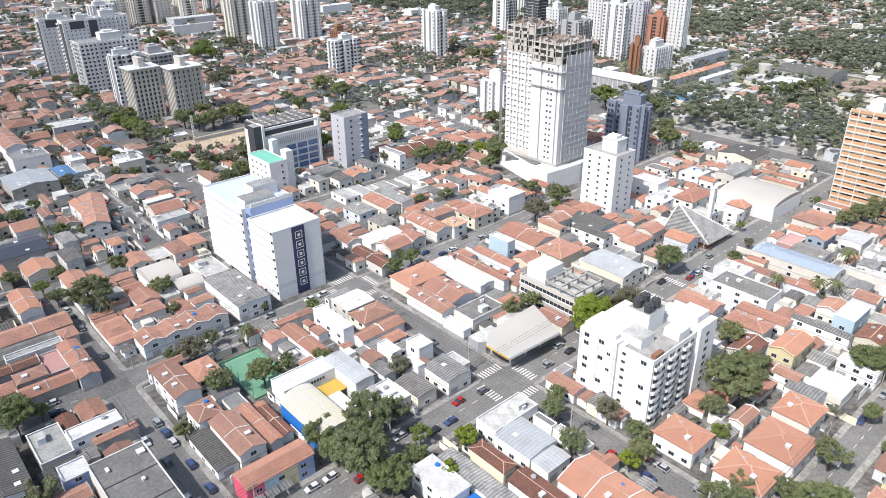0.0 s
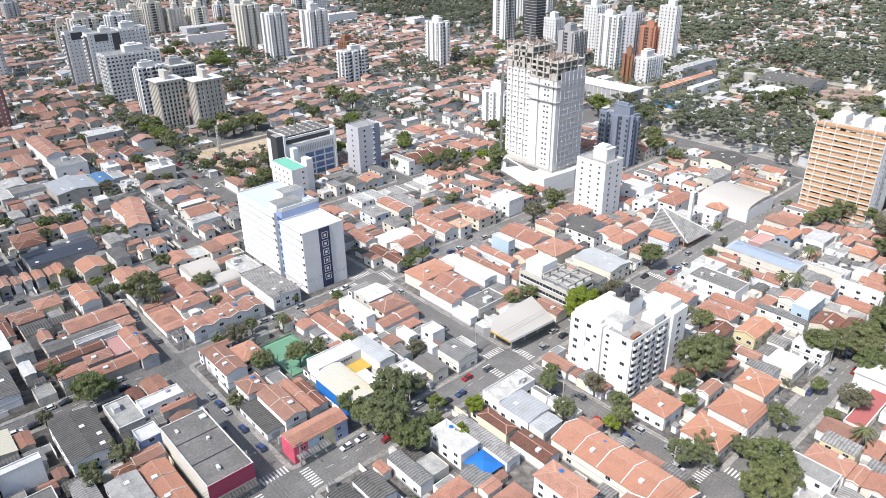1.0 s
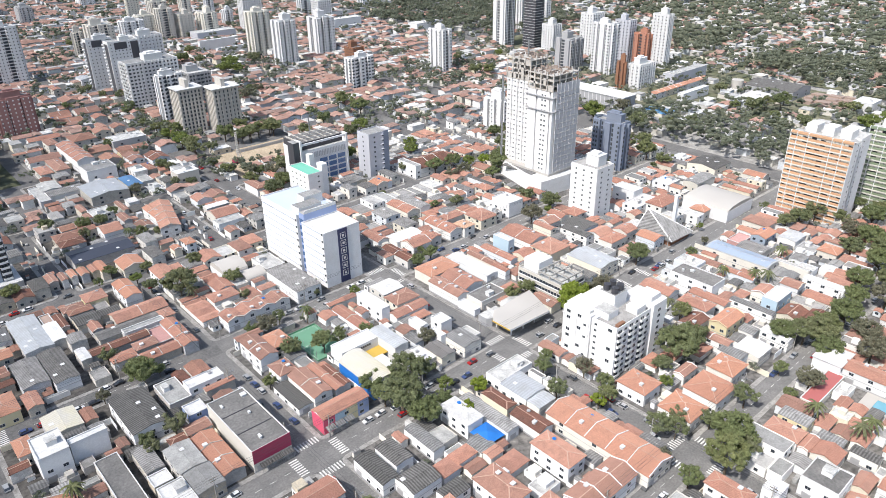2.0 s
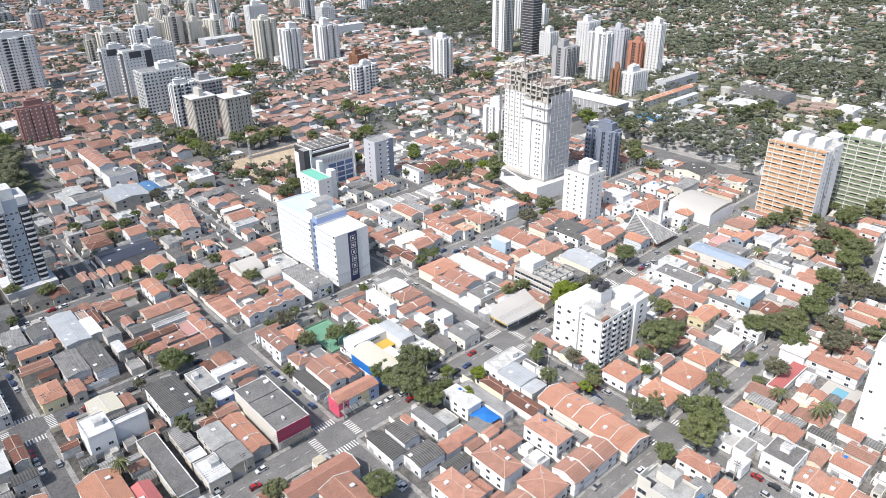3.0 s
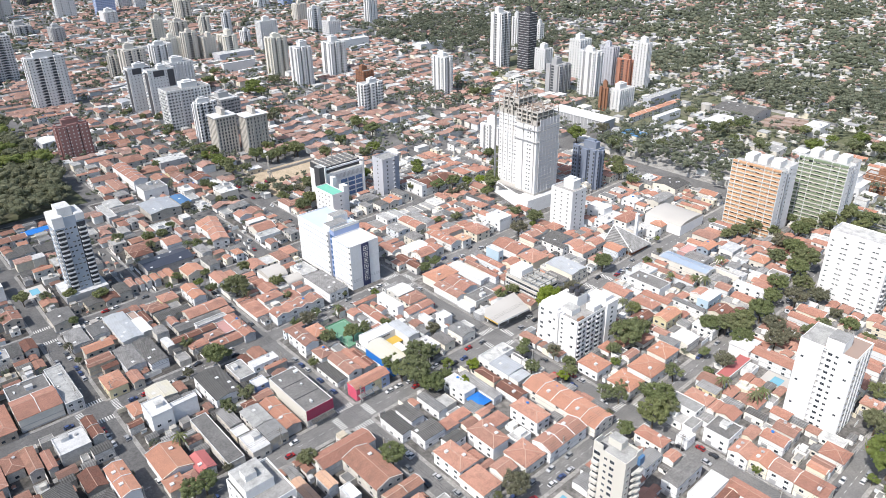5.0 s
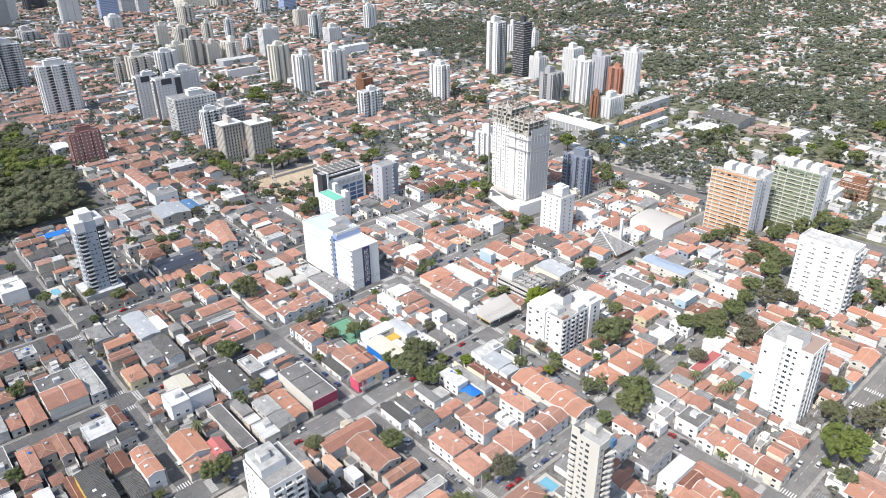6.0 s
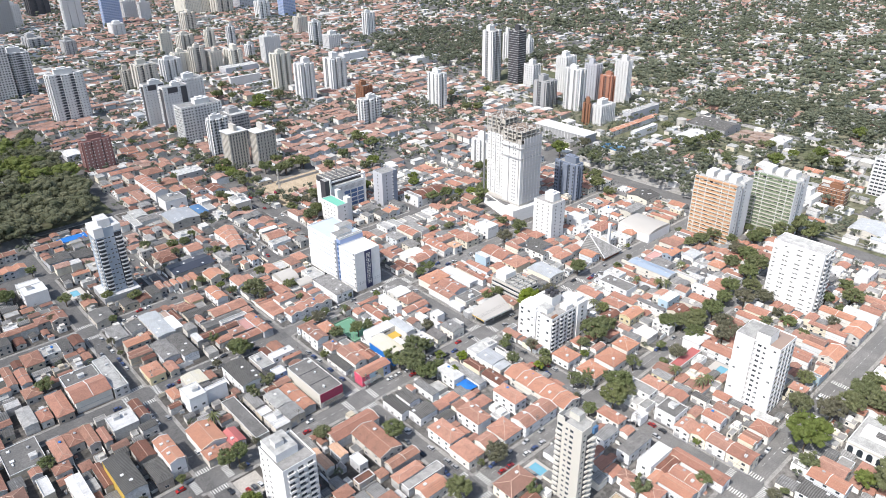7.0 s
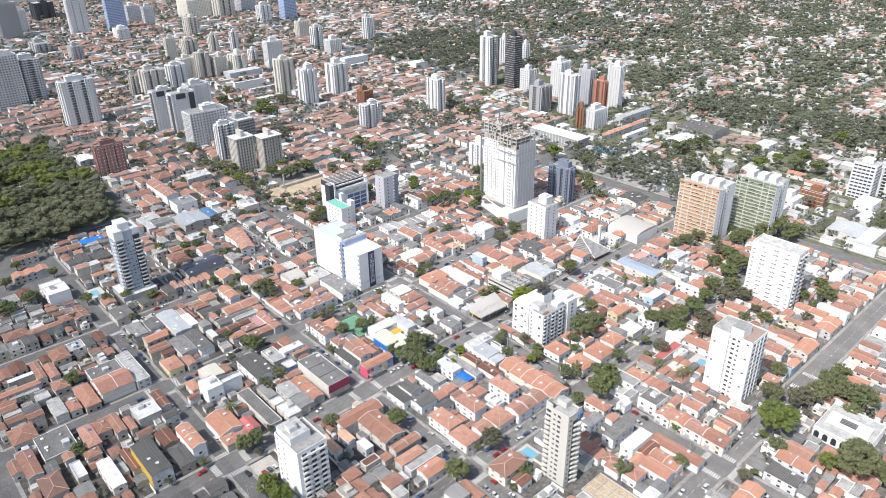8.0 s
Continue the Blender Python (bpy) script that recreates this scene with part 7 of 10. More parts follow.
house("r", 48.9, 37.4, 7.6, 7.0, 5.0)
house("r", 14.0, 54.5, 15.6, 5.4, 5.0, roof="tile_worn_dim", wall="paint_old_dim")
house("h", 10.0, 46.1, 13.7, 5.4, 5.0, wall="paint_old_dim")
house("r", 12.4, 33.2, 11.9, 7.6, 5.0, roof="tile_new", wall="paint_old_dim")
house("f", 14.3, 40.8, 20.2, 5.1, 4.5, roof="slab", wall="paint_old_dim")
house("h", 39.4, 10.9, 15.4, 10.2, 5.5)
house("h", 103.2, 8.3, 6.0, 12.1, 6.0)
house("g", 91.5, 2.7, 11.1, 5.8, 6.0, wall="white")
house("m", 94.6, -10.2, 17.3, 6.5, 6.5, wall="white", roof="slab_dark")
house("r", 100.6, -2.3, 5.4, 4.5, 5.0)
house("w", 94.7, -20.5, 16.4, 6.8, 7.0)
house("r", 104.3, -36.5, 6.4, 25.1, 5.0)
house("r", 94.8, -36.7, 6.7, 14.2, 5.0)
house("r", 95.1, -26.7, 11.8, 5.4, 4.5, roof="tile_old")
house("r", 87.0, -36.5, 6.7, 14.2, 5.0, roof="tile_new")
house("r", 85.5, -27.2, 7.3, 3.7, 5.0, roof="tile_new")
house("h", 77.1, -31.2, 8.2, 7.5, 5.0)
house("h", 77.1, -18.3, 5.6, 5.4, 4.5)
house("r", 122.6, -19.5, 8.8, 7.7, 6.0)
house("r", 123.6, -27.0, 8.8, 7.2, 6.0, roof="tile_new")
house("r", 123.8, -35.4, 8.2, 9.4, 6.0)
house("r", 124.0, -45.9, 8.9, 10.7, 6.0)
house("r", 139.0, -24.4, 6.3, 9.7, 5.0)
house("r", 147.6, -25.1, 6.9, 8.5, 5.0)
house("f", 127.0, -8.7, 11.1, 10.5, 7.5, wall="white", roof="slab_dark")
house("h", 140.1, 9.2, 7.1, 10.5, 5.0, wall="white")
house("g", 148.4, 9.4, 5.7, 9.3, 5.5, wall="pale_yellow")
house("h", 147.5, -43.8, 8.3, 8.9, 5.0)
house("r", 138.9, -42.8, 4.6, 7.5, 4.5)
house("g", 148.5, -12.1, 4.2, 8.1, 4.0, roof="fibre_dark")
house("r", 17.2, 224.8, 21.0, 9.8, 4.2, roof="tile", wall="paint_old_dim")
house("g", 9.8, 216.3, 24.7, 7.1, 3.6, roof="slab_dark", wall="paint_old_dim")
house("r", 22.5, 196.9, 5.6, 23.0, 4.6, wall="paint_old_dim")
house("h", 24.7, 214.8, 4.9, 6.4, 4.2, wall="paint_old_dim")
house("f", 16.7, 202.2, 5.9, 12.8, 3.4, wall="pinkish", roof="pinkish")
house("h", 9.6, 198.7, 8.0, 5.8, 3.8, wall="paint_old_dim")
house("r", 2.6, 206.6, 22.0, 5.0, 3.6, roof="tile_old", wall="paint_old_dim")
house("h", 0.3, 196.0, 8.6, 5.7, 3.8, wall="paint_old_dim")
house("r", 11.9, 190.3, 14.5, 6.1, 3.6, wall="paint_old_dim")
house("h", 7.3, 250.0, 8.6, 8.7, 4.0, wall="pale_yellow")
house("h", -2.6, 246.2, 8.3, 5.6, 3.8, wall="paint_old_dim")
house("r", -0.5, 225.3, 3.8, 8.7, 3.8, wall="paint_old_dim")
house("r", 19.4, 243.8, 6.8, 17.3, 5.6, wall="white", roof="tile_new")
house("r", 19.3, 155.4, 10.7, 2.4, 4.0, wall="paint_old_dim")
house("h", 40.2, 147.3, 6.7, 8.6, 5.0)
house("r", 42.3, 132.4, 7.1, 17.4, 5.4)
house("r", 49.1, 133.3, 3.2, 18.6, 4.2)
house("r", 53.0, 132.5, 3.1, 14.3, 3.2, roof="tile_old")
house("r", 79.3, 159.4, 5.0, 21.0, 4.0)
house("m", 78.5, 133.9, 6.2, 16.3, 7.5)
house("f", 80.7, 120.5, 11.4, 10.5, 4.0, roof="slab_white")
house("g", 89.9, 117.3, 6.8, 10.2, 4.5)
house("g", 101.2, 116.5, 8.7, 11.2, 5.0)
house("h", 70.3, 84.6, 6.6, 13.3, 6.0, wall="white", roof="slab_white")
house("m", 77.9, 79.9, 5.2, 23.2, 4.2, roof="fibre")
house("h", 85.9, 82.5, 4.2, 11.6, 4.0, roof="tile_old")
house("r", 86.1, 67.9, 6.4, 12.8, 4.0, roof="tile_old")
house("m", 96.6, 81.2, 10.3, 12.0, 4.5)
house("m", 95.9, 72.2, 8.3, 5.5, 4.0)
house("f", 100.3, 91.2, 16.4, 7.2, 5.0)
house("g", 54.3, 84.8, 4.5, 14.6, 4.5)
house("r", 96.9, 46.2, 12.2, 39.1, 5.2, roof="tile_new")
house("h", 132.2, 166.7, 16.8, 11.6, 5.0, roof="tile_new")
house("r", 123.7, 149.6, 6.2, 18.8, 5.0)
house("r", 133.4, 151.4, 10.2, 16.2, 4.6)
house("r", 154.4, 158.0, 3.9, 20.0, 4.5)
house("r", 163.5, 157.4, 4.6, 19.8, 5.0)
house("f", 133.1, 135.5, 14.8, 9.2, 4.5, roof="slab_dark")
house("r", 147.6, 114.5, 6.1, 11.5, 4.0)
house("r", -2.1, 278.3, 3.8, 9.7, 4.5, wall="paint_old_dim")
house("r", 2.4, 276.8, 2.4, 8.4, 4.5, wall="paint_old_dim")
house("r", 6.5, 277.1, 2.6, 8.5, 4.5, roof="tile_new", wall="paint_old_dim")
house("r", 10.9, 275.9, 3.4, 8.5, 4.5, roof="tile_new", wall="paint_old_dim")
house("r", 15.6, 275.8, 3.2, 8.0, 4.5, wall="paint_old_dim")
house("r", 30.4, 269.4, 10.4, 12.4, 4.8, roof="tile_new")
house("m", -21.7, 235.9, 10.4, 29.4, 4.5, wall="paint_old_dim")
house("m", -13.9, 230.6, 5.1, 15.8, 4.6, roof="slab_white", wall="paint_old_dim")
house("g", -19.9, 205.0, 8.1, 24.2, 5.0, roof="fibre_dark", wall="white")
house("g", -29.0, 206.9, 8.8, 19.4, 5.0, wall="paint_old_dim")
house("r", -37.4, 224.6, 12.9, 7.1, 6.0, roof="tile_new", wall="paint_old_dim")
house("g", -41.7, 268.1, 11.2, 15.8, 4.5, roof="slab_dark", wall="paint_old_dim")
house("m", -41.9, 242.8, 8.6, 16.2, 4.0, roof="fibre", wall="paint_old_dim")
house("g", -31.9, 242.6, 8.1, 11.9, 4.0, wall="paint_old_dim")
house("f", -13.6, 243.6, 3.9, 9.2, 4.0, roof="palebrown", wall="paint_old_dim")
house("r", -9.6, 238.0, 3.1, 13.0, 4.0, roof="tile_old", wall="paint_old_dim")
house("h", -41.1, 193.1, 8.3, 12.6, 5.0, wall="pale_yellow", roof="tile_new")
house("r", -32.5, 190.5, 4.8, 9.6, 4.2, wall="paint_old_dim")
house("m", -28.4, 170.8, 10.2, 12.1, 5.0, roof="hall_roof", wall="paint_old_dim")
house("g", -8.0, 157.9, 11.9, 23.1, 6.0, roof="fibre_dark", wall="white")
house("f", -23.6, 127.2, 6.9, 34.6, 4.5, roof="slab_dark", wall="paint_old_dim")
house("g", -14.1, 135.6, 5.4, 13.0, 4.0, wall="paint_old_dim")
house("r", 2.8, 123.3, 7.5, 22.1, 4.2, roof="tile_new", wall="paint_old_dim")
house("r", 3.5, 139.4, 8.2, 5.1, 4.0, wall="paint_old_dim")
house("m", -5.7, 127.2, 8.4, 13.2, 5.4, roof="slab", wall="paint_old_dim")
house("m", -5.1, 115.1, 8.3, 10.8, 5.0, roof="slab", wall="paint_old_dim")
house("w", -13.5, 114.4, 7.7, 11.9, 5.0, wall="paint_old_dim")
house("w", -14.4, 125.2, 5.8, 5.7, 4.0, wall="paint_old_dim")
house("r", 164.9, 232.0, 7.8, 18.1, 5.0)
house("g", 173.0, 232.8, 7.1, 21.1, 5.5)
house("r", 165.2, 199.0, 8.3, 20.2, 5.0)
house("h", 176.5, 204.8, 12.1, 6.5, 5.0)
house("h", 172.9, 191.4, 7.1, 8.2, 5.5, roof="tile_pale")
house("h", 187.6, 193.8, 11.6, 12.1, 5.5)
house("m", 143.6, 204.2, 16.6, 9.2, 4.5, roof="slab_white")
house("r", 143.0, 194.5, 11.4, 10.0, 4.5)
house("r", 153.4, 195.1, 6.1, 8.8, 4.5)
house("r", 129.1, 190.7, 5.5, 19.8, 4.5, roof="tile_old")
house("r", 131.9, 213.3, 6.6, 14.1, 4.5)
house("r", 186.4, 162.3, 12.6, 20.2, 5.5)
house("h", 185.8, 144.5, 13.7, 12.6, 5.5)
house("m", 147.9, 159.5, 7.1, 26.6, 3.6, roof="slab_white")
house("r", 208.9, 165.5, 9.1, 8.4, 5.0)
house("r", 218.7, 167.1, 6.3, 9.8, 5.0)
house("h", 226.3, 162.4, 8.8, 8.6, 5.5)
house("g", 216.9, 151.2, 12.8, 13.8, 5.0, roof="fibre_dark")
house("m", 189.5, 122.2, 13.4, 19.2, 6.3)
house("h", 127.2, 54.6, 10.0, 11.0, 5.0, roof="tile_new")
house("h", 142.8, 36.6, 13.4, 12.3, 5.0, roof="tile_new")
house("h", 126.5, 37.1, 10.9, 11.7, 5.0, roof="tile_new")
house("h", 158.7, 38.9, 10.9, 9.8, 5.0, roof="tile_new")
house("r", 145.8, 47.8, 8.5, 4.1, 4.5)
house("r", 177.5, 63.2, 12.0, 7.1, 4.5, roof="tile_old")
house("h", 190.0, 69.2, 7.8, 12.8, 5.0)
house("r", 190.1, 86.8, 8.4, 13.9, 5.0)
house("r", 217.2, 138.5, 10.3, 7.8, 5.0)
house("h", 215.9, 129.9, 11.9, 7.3, 5.0)
house("r", 229.0, 131.9, 9.2, 8.1, 5.0)
house("r", 231.1, 118.6, 8.5, 10.7, 5.0, roof="tile_new")
house("h", 213.9, 117.8, 11.5, 6.1, 4.5)
house("f", 210.4, 80.8, 11.0, 20.5, 6.0, wall="white", roof="slab_dark")
house("h", 272.5, 137.9, 18.2, 10.0, 6.0)
house("h", 282.6, 119.2, 13.6, 8.3, 5.0, roof="tile_new")
house("f", 261.8, 87.7, 11.8, 6.8, 4.5, wall="pinkish", roof="pinkish")
house("r", 271.9, 80.6, 11.8, 7.2, 6.0, wall="bluegrey", roof="tile_new")
house("g", 256.3, 77.8, 10.5, 12.8, 4.5)
house("r", 219.9, 54.8, 9.1, 7.3, 5.0)
house("r", 234.7, 49.4, 7.1, 7.8, 5.0)
house("w", 215.9, 47.9, 13.3, 6.4, 8.0, wall="skyblue")
house("r", 211.2, 38.8, 10.5, 8.3, 5.0, roof="tile_old")
house("r", 215.3, 31.2, 10.3, 6.9, 4.5, roof="tile_old")
house("r", 222.3, 5.8, 5.4, 13.1, 5.0)
house("r", 233.9, 5.9, 5.6, 14.0, 5.0)
house("r", 243.6, 6.0, 7.8, 13.2, 5.0)
house("r", 190.4, 0.4, 8.0, 19.1, 5.5)
house("h", 190.1, 14.8, 11.6, 9.6, 6.5, wall="white", roof="slab_white")
house("m", 175.9, 37.9, 10.3, 9.7, 5.0, roof="slab_white")
house("g", 168.0, 41.5, 5.5, 9.3, 5.0)
house("r", 185.6, 53.6, 13.8, 7.4, 6.5, wall="pale_yellow", roof="tile_new")
house("r", 140.3, 1.8, 8.3, 3.1, 4.4)
house("w", 114.9, 0.3, 6.2, 5.0, 5.0)
house("r", 61.1, 309.0, 5.6, 35.2, 6.3, roof="tile_new")
house("m", -97.1, 129.3, 6.0, 21.7, 6.3, wall="paint_old_dim", roof="slab_white")
house("r", -111.3, 228.8, 21.2, 4.5, 4.0, wall="paint_old_dim", roof="tile_new")
house("h", -98.4, 285.7, 12.4, 10.1, 5.4, wall="paint_old_dim", roof="tile_worn_dim")
house("h", -87.4, 281.9, 9.2, 5.7, 5.4, wall="paint_old_dim", roof="tile_worn_dim")
house("m", -106.9, 238.9, 14.2, 2.9, 4.5, wall="paint_old_dim", roof="slab_white")
house("g", -65.2, 91.7, 8.5, 7.4, 4.5, wall="paint_old_dim", roof="fibre_dark")
house("g", -80.4, 124.3, 9.5, 25.9, 8.5, wall="paint_old_dim", roof="fibre_dark", front="yellow w")
house("r", -33.9, 118.7, 6.8, 11.0, 4.0, wall="paint_old_dim", roof="palered")
house("g", -9.1, 219.9, 6.0, 7.8, 4.5, wall="paint_old_dim")
house("m", -10.7, 206.6, 3.6, 9.2, 4.5, wall="paint_old_dim", roof="slab_white")
house("w", -25.2, 153.3, 11.0, 2.9, 9.0)
house("r", -40.1, 216.0, 11.0, 5.0, 4.5, wall="paint_old_dim", roof="tile_worn_dim")
house("w", -35.6, 155.6, 8.7, 11.7, 10.0)
house("r", -40.6, 211.2, 11.8, 3.1, 5.4, wall="paint_old_dim", roof="tile_worn_dim")
house("f", -76.5, 249.0, 10.8, 9.4, 5.4, wall="paint_old_dim")
house("h", -78.2, 281.8, 9.1, 4.9, 5.4, wall="paint_old_dim", roof="tile_worn_dim")
house("h", -70.0, 284.6, 7.0, 8.0, 5.4, wall="paint_old_dim", roof="tile_worn_dim")
house("r", -62.0, 283.0, 8.9, 11.5, 5.4, wall="paint_old_dim", roof="tile_worn_dim")
house("r", -76.4, 366.4, 7.4, 8.9, 5.4, wall="paint_old_dim", roof="tile_new")
house("r", -69.0, 366.4, 7.4, 8.9, 5.4, wall="paint_old_dim", roof="tile_new")
house("r", -61.6, 366.4, 7.4, 8.9, 5.4, wall="paint_old_dim", roof="tile_new")
house("w", -64.2, 321.0, 13.4, 13.3, 9.0)
house("r", -34.4, 327.8, 10.2, 4.2, 6.3, wall="paint_old_dim", roof="tile_new")
house("r", -33.6, 377.5, 5.5, 5.5, 4.5, wall="paint_old_dim", roof="tile_new")
house("r", -42.1, 387.2, 8.8, 8.8, 5.4, wall="paint_old_dim", roof="tile_worn_dim")
house("r", -33.3, 387.2, 8.8, 8.8, 5.4, wall="paint_old_dim", roof="tile_worn_dim")
house("w", -64.1, 334.8, 13.2, 8.8, 6.8)
house("r", -69.6, 394.0, 8.0, 7.4, 5.4, wall="paint_old_dim", roof="tile_worn_dim")
house("r", -61.5, 394.0, 8.0, 7.4, 5.4, wall="paint_old_dim", roof="tile_worn_dim")
house("r", 37.4, 1.0, 7.3, 5.9, 4.5, roof="tile_old")
house("g", 45.7, 61.7, 8.4, 5.4, 5.4, roof="fibre_dark")
house("w", 6.7, 147.3, 6.3, 6.4, 5.4, wall="lavender")
house("h", -2.9, 138.4, 6.3, 3.4, 3.4, wall="paint_old_dim", roof="tile_old")
house("g", 35.7, 133.2, 5.5, 17.0, 3.1, roof="fibre_dark")
house("f", 15.5, 126.7, 13.1, 30.7, 8.5, wall="cream_pale", roof="slab_dark", front="crimson s", bays=3)
house("m", 72.4, 144.5, 9.6, 3.0, 5.4)
house("r", 43.2, 114.8, 18.1, 6.8, 6.3, front="pink w", row=("pink", "skyblue", "pale_yellow", "lavender"))
house("f", 5.2, 162.4, 7.8, 14.3, 4.5, wall="paint_old_dim")
house("r", 66.3, 213.2, 5.3, 3.5, 4.5)
house("r", 42.9, 192.4, 7.0, 8.6, 5.4)
house("r", 50.0, 192.4, 7.0, 8.6, 5.4)
house("r", 57.1, 192.4, 7.0, 8.6, 5.4)
house("r", 64.1, 192.4, 7.0, 8.6, 5.4)
house("h", 48.6, 211.7, 11.4, 7.7, 4.5)
house("r", 52.1, 220.6, 7.8, 9.8, 4.5)
house("f", 13.9, 211.1, 16.1, 3.7, 5.0, wall="paint_old_dim")
house("r", 39.4, 163.2, 7.3, 16.2, 6.3)
house("h", 47.6, 164.5, 8.0, 10.3, 5.4, roof="tile_new")
house("w", 15.6, 159.5, 12.9, 5.5, 6.3)
house("r", 18.7, 273.5, 3.4, 11.9, 5.4, wall="paint_old_dim", roof="tile_new")
house("h", -1.1, 241.8, 9.1, 4.7, 4.0, wall="paint_old_dim", roof="tile_worn_dim")
house("g", -1.2, 233.1, 9.2, 8.9, 4.0, wall="paint_old_dim", roof="fibre_dark")
house("g", 7.7, 233.1, 8.5, 5.5, 4.0, wall="paint_old_dim", roof="fibre_dark")
house("g", 24.5, 293.5, 28.0, 15.8, 4.5, wall="paint_old_dim", roof="panel_dark", label="long hall roofed with dark blue-black panels")
house("h", 59.7, 271.3, 4.7, 7.5, 5.4, roof="tile_new")
house("r", 52.8, 270.3, 3.8, 5.6, 4.5, roof="tile_new")
house("g", 36.5, 389.1, 20.2, 10.9, 4.5)
house("g", 21.5, 340.6, 5.9, 5.7, 4.5, wall="paint_old_dim")
house("r", 33.7, 339.7, 3.8, 7.6, 4.5)
house("r", 28.2, 324.1, 7.4, 6.3, 4.5, wall="paint_old_dim", roof="tile_worn_dim")
house("h", 16.8, 312.1, 11.5, 8.5, 4.5, wall="paint_old_dim", roof="tile_old")
house("f", 23.4, 393.0, 5.8, 27.4, 4.5, wall="paint_old_dim")
house("r", 43.2, 457.7, 19.4, 11.7, 5.4)
house("r", 34.0, 477.8, 8.3, 4.1, 5.4)
house("r", 42.3, 477.8, 8.3, 4.1, 5.4)
house("r", 50.6, 504.9, 10.3, 9.7, 5.4)
house("r", 60.9, 504.9, 10.3, 9.7, 5.4)
house("r", 34.9, 627.5, 8.7, 6.3, 5.4)
house("r", 43.7, 627.5, 8.7, 6.3, 5.4)
house("r", 52.5, 627.5, 8.7, 6.3, 5.4)
house("m", 39.7, 590.4, 14.5, 20.9, 5.4, roof="slab_white")
house("r", 43.9, 689.2, 6.7, 7.9, 5.4)
house("r", 50.7, 689.2, 6.7, 7.9, 5.4)
house("r", 57.2, 673.8, 8.5, 5.5, 5.4)
house("r", 65.8, 673.8, 8.5, 5.5, 5.4)
house("r", 74.3, 673.8, 8.5, 5.5, 5.4)
house("r", 134.9, -42.6, 3.5, 7.0, 5.0, roof="tile_new")
house("r", 136.4, -77.4, 7.9, 15.4, 5.4, roof="tile_new")
house("g", 124.3, -77.8, 8.5, 14.2, 5.4, roof="fibre_dark")
house("r", 101.5, -72.4, 15.0, 8.1, 5.4, roof="tile_new")
house("r", 74.5, -22.8, 6.0, 7.1, 4.5)
house("r", 144.9, -75.7, 8.3, 11.4, 5.0)
house("w", 121.7, 134.3, 3.4, 10.0, 3.6)
house("r", 100.6, 148.9, 16.7, 5.8, 4.0)
house("w", 94.8, 135.7, 3.5, 7.7, 6.3)
house("w", 103.3, 131.4, 5.6, 6.4, 6.3)
house("w", 95.7, 124.9, 2.6, 6.9, 6.3)
house("f", 107.4, 118.6, 3.2, 7.6, 4.5)
house("g", 152.2, 230.5, 9.5, 12.9, 5.4)
house("g", 152.0, 213.9, 8.7, 9.9, 5.4)
house("m", 103.5, 167.3, 11.0, 10.3, 5.4, roof="slab_white")
house("h", 103.1, 156.3, 11.7, 8.7, 5.4)
house("w", 90.3, 159.4, 4.0, 17.6, 8.0)
house("m", 77.5, 201.3, 11.9, 26.4, 6.3, wall="white", roof="fibre", rise=0.5)
house("f", 78.8, 226.5, 9.5, 14.6, 4.5)
house("m", 91.6, 306.8, 13.0, 5.1, 4.5, roof="slab_white")
house("r", 90.0, 295.1, 13.8, 12.2, 4.5)
house("f", 87.9, 284.3, 14.7, 7.2, 4.5)
house("r", 83.0, 271.0, 5.1, 7.1, 4.5)
house("r", 125.9, 305.2, 11.7, 7.8, 3.6)
house("f", 78.8, 360.6, 8.6, 12.2, 2.7)
house("r", 90.2, 322.7, 8.7, 10.1, 4.5)
house("r", 99.0, 322.7, 8.7, 10.1, 4.5)
house("f", 102.4, 374.3, 13.3, 8.7, 6.8)
house("r", 87.8, 418.2, 8.8, 16.0, 5.4, wall="white")
house("r", 99.7, 409.7, 11.2, 15.5, 5.4, roof="tile_old")
house("r", 92.2, 494.5, 11.1, 11.3, 5.4)
house("r", 73.4, 551.3, 10.3, 5.5, 5.4)
house("r", 83.7, 551.3, 10.3, 5.5, 5.4)
house("r", 230.8, -41.7, 15.5, 8.8, 5.4, roof="tile_new")
house("r", 220.7, -29.7, 4.6, 9.8, 4.5)
house("r", 210.1, -44.0, 8.6, 4.2, 5.4, wall="skyblue", roof="tile_new")
house("r", 217.6, -74.4, 9.5, 9.6, 5.4, roof="tile_new")
house("r", 215.5, -31.1, 5.8, 10.8, 5.4)
house("r", 215.9, -42.7, 2.9, 6.8, 5.4)
house("f", 204.4, -43.2, 2.6, 5.8, 5.9, wall="skyblue")
house("h", 187.5, -42.4, 6.7, 7.4, 5.9)
house("r", 229.7, -77.2, 5.8, 16.5, 5.4)
house("m", 191.1, 35.7, 5.5, 11.0, 5.4, roof="slab_white")
house("f", 173.2, 10.9, 23.2, 5.6, 3.6, roof="palered")
house("g", 203.6, 52.0, 3.6, 18.0, 5.4)
house("r", 171.3, 51.7, 4.5, 14.8, 5.4)
house("r", 199.1, 68.3, 5.5, 16.1, 4.5)
house("r", 227.3, 69.9, 3.9, 14.5, 4.5)
house("r", 152.7, 145.7, 2.9, 8.6, 5.4)
house("g", 208.3, 146.3, 5.5, 16.5, 5.4, roof="fibre_dark")
house("w", 174.6, 78.6, 9.7, 8.2, 5.4)
house("w", 208.5, 194.6, 10.7, 13.0, 9.0)
house("g", 224.4, 229.7, 3.1, 22.9, 4.5, roof="fibre_dark")
house("r", 166.4, 212.6, 9.7, 3.3, 4.5, roof="tile_new")
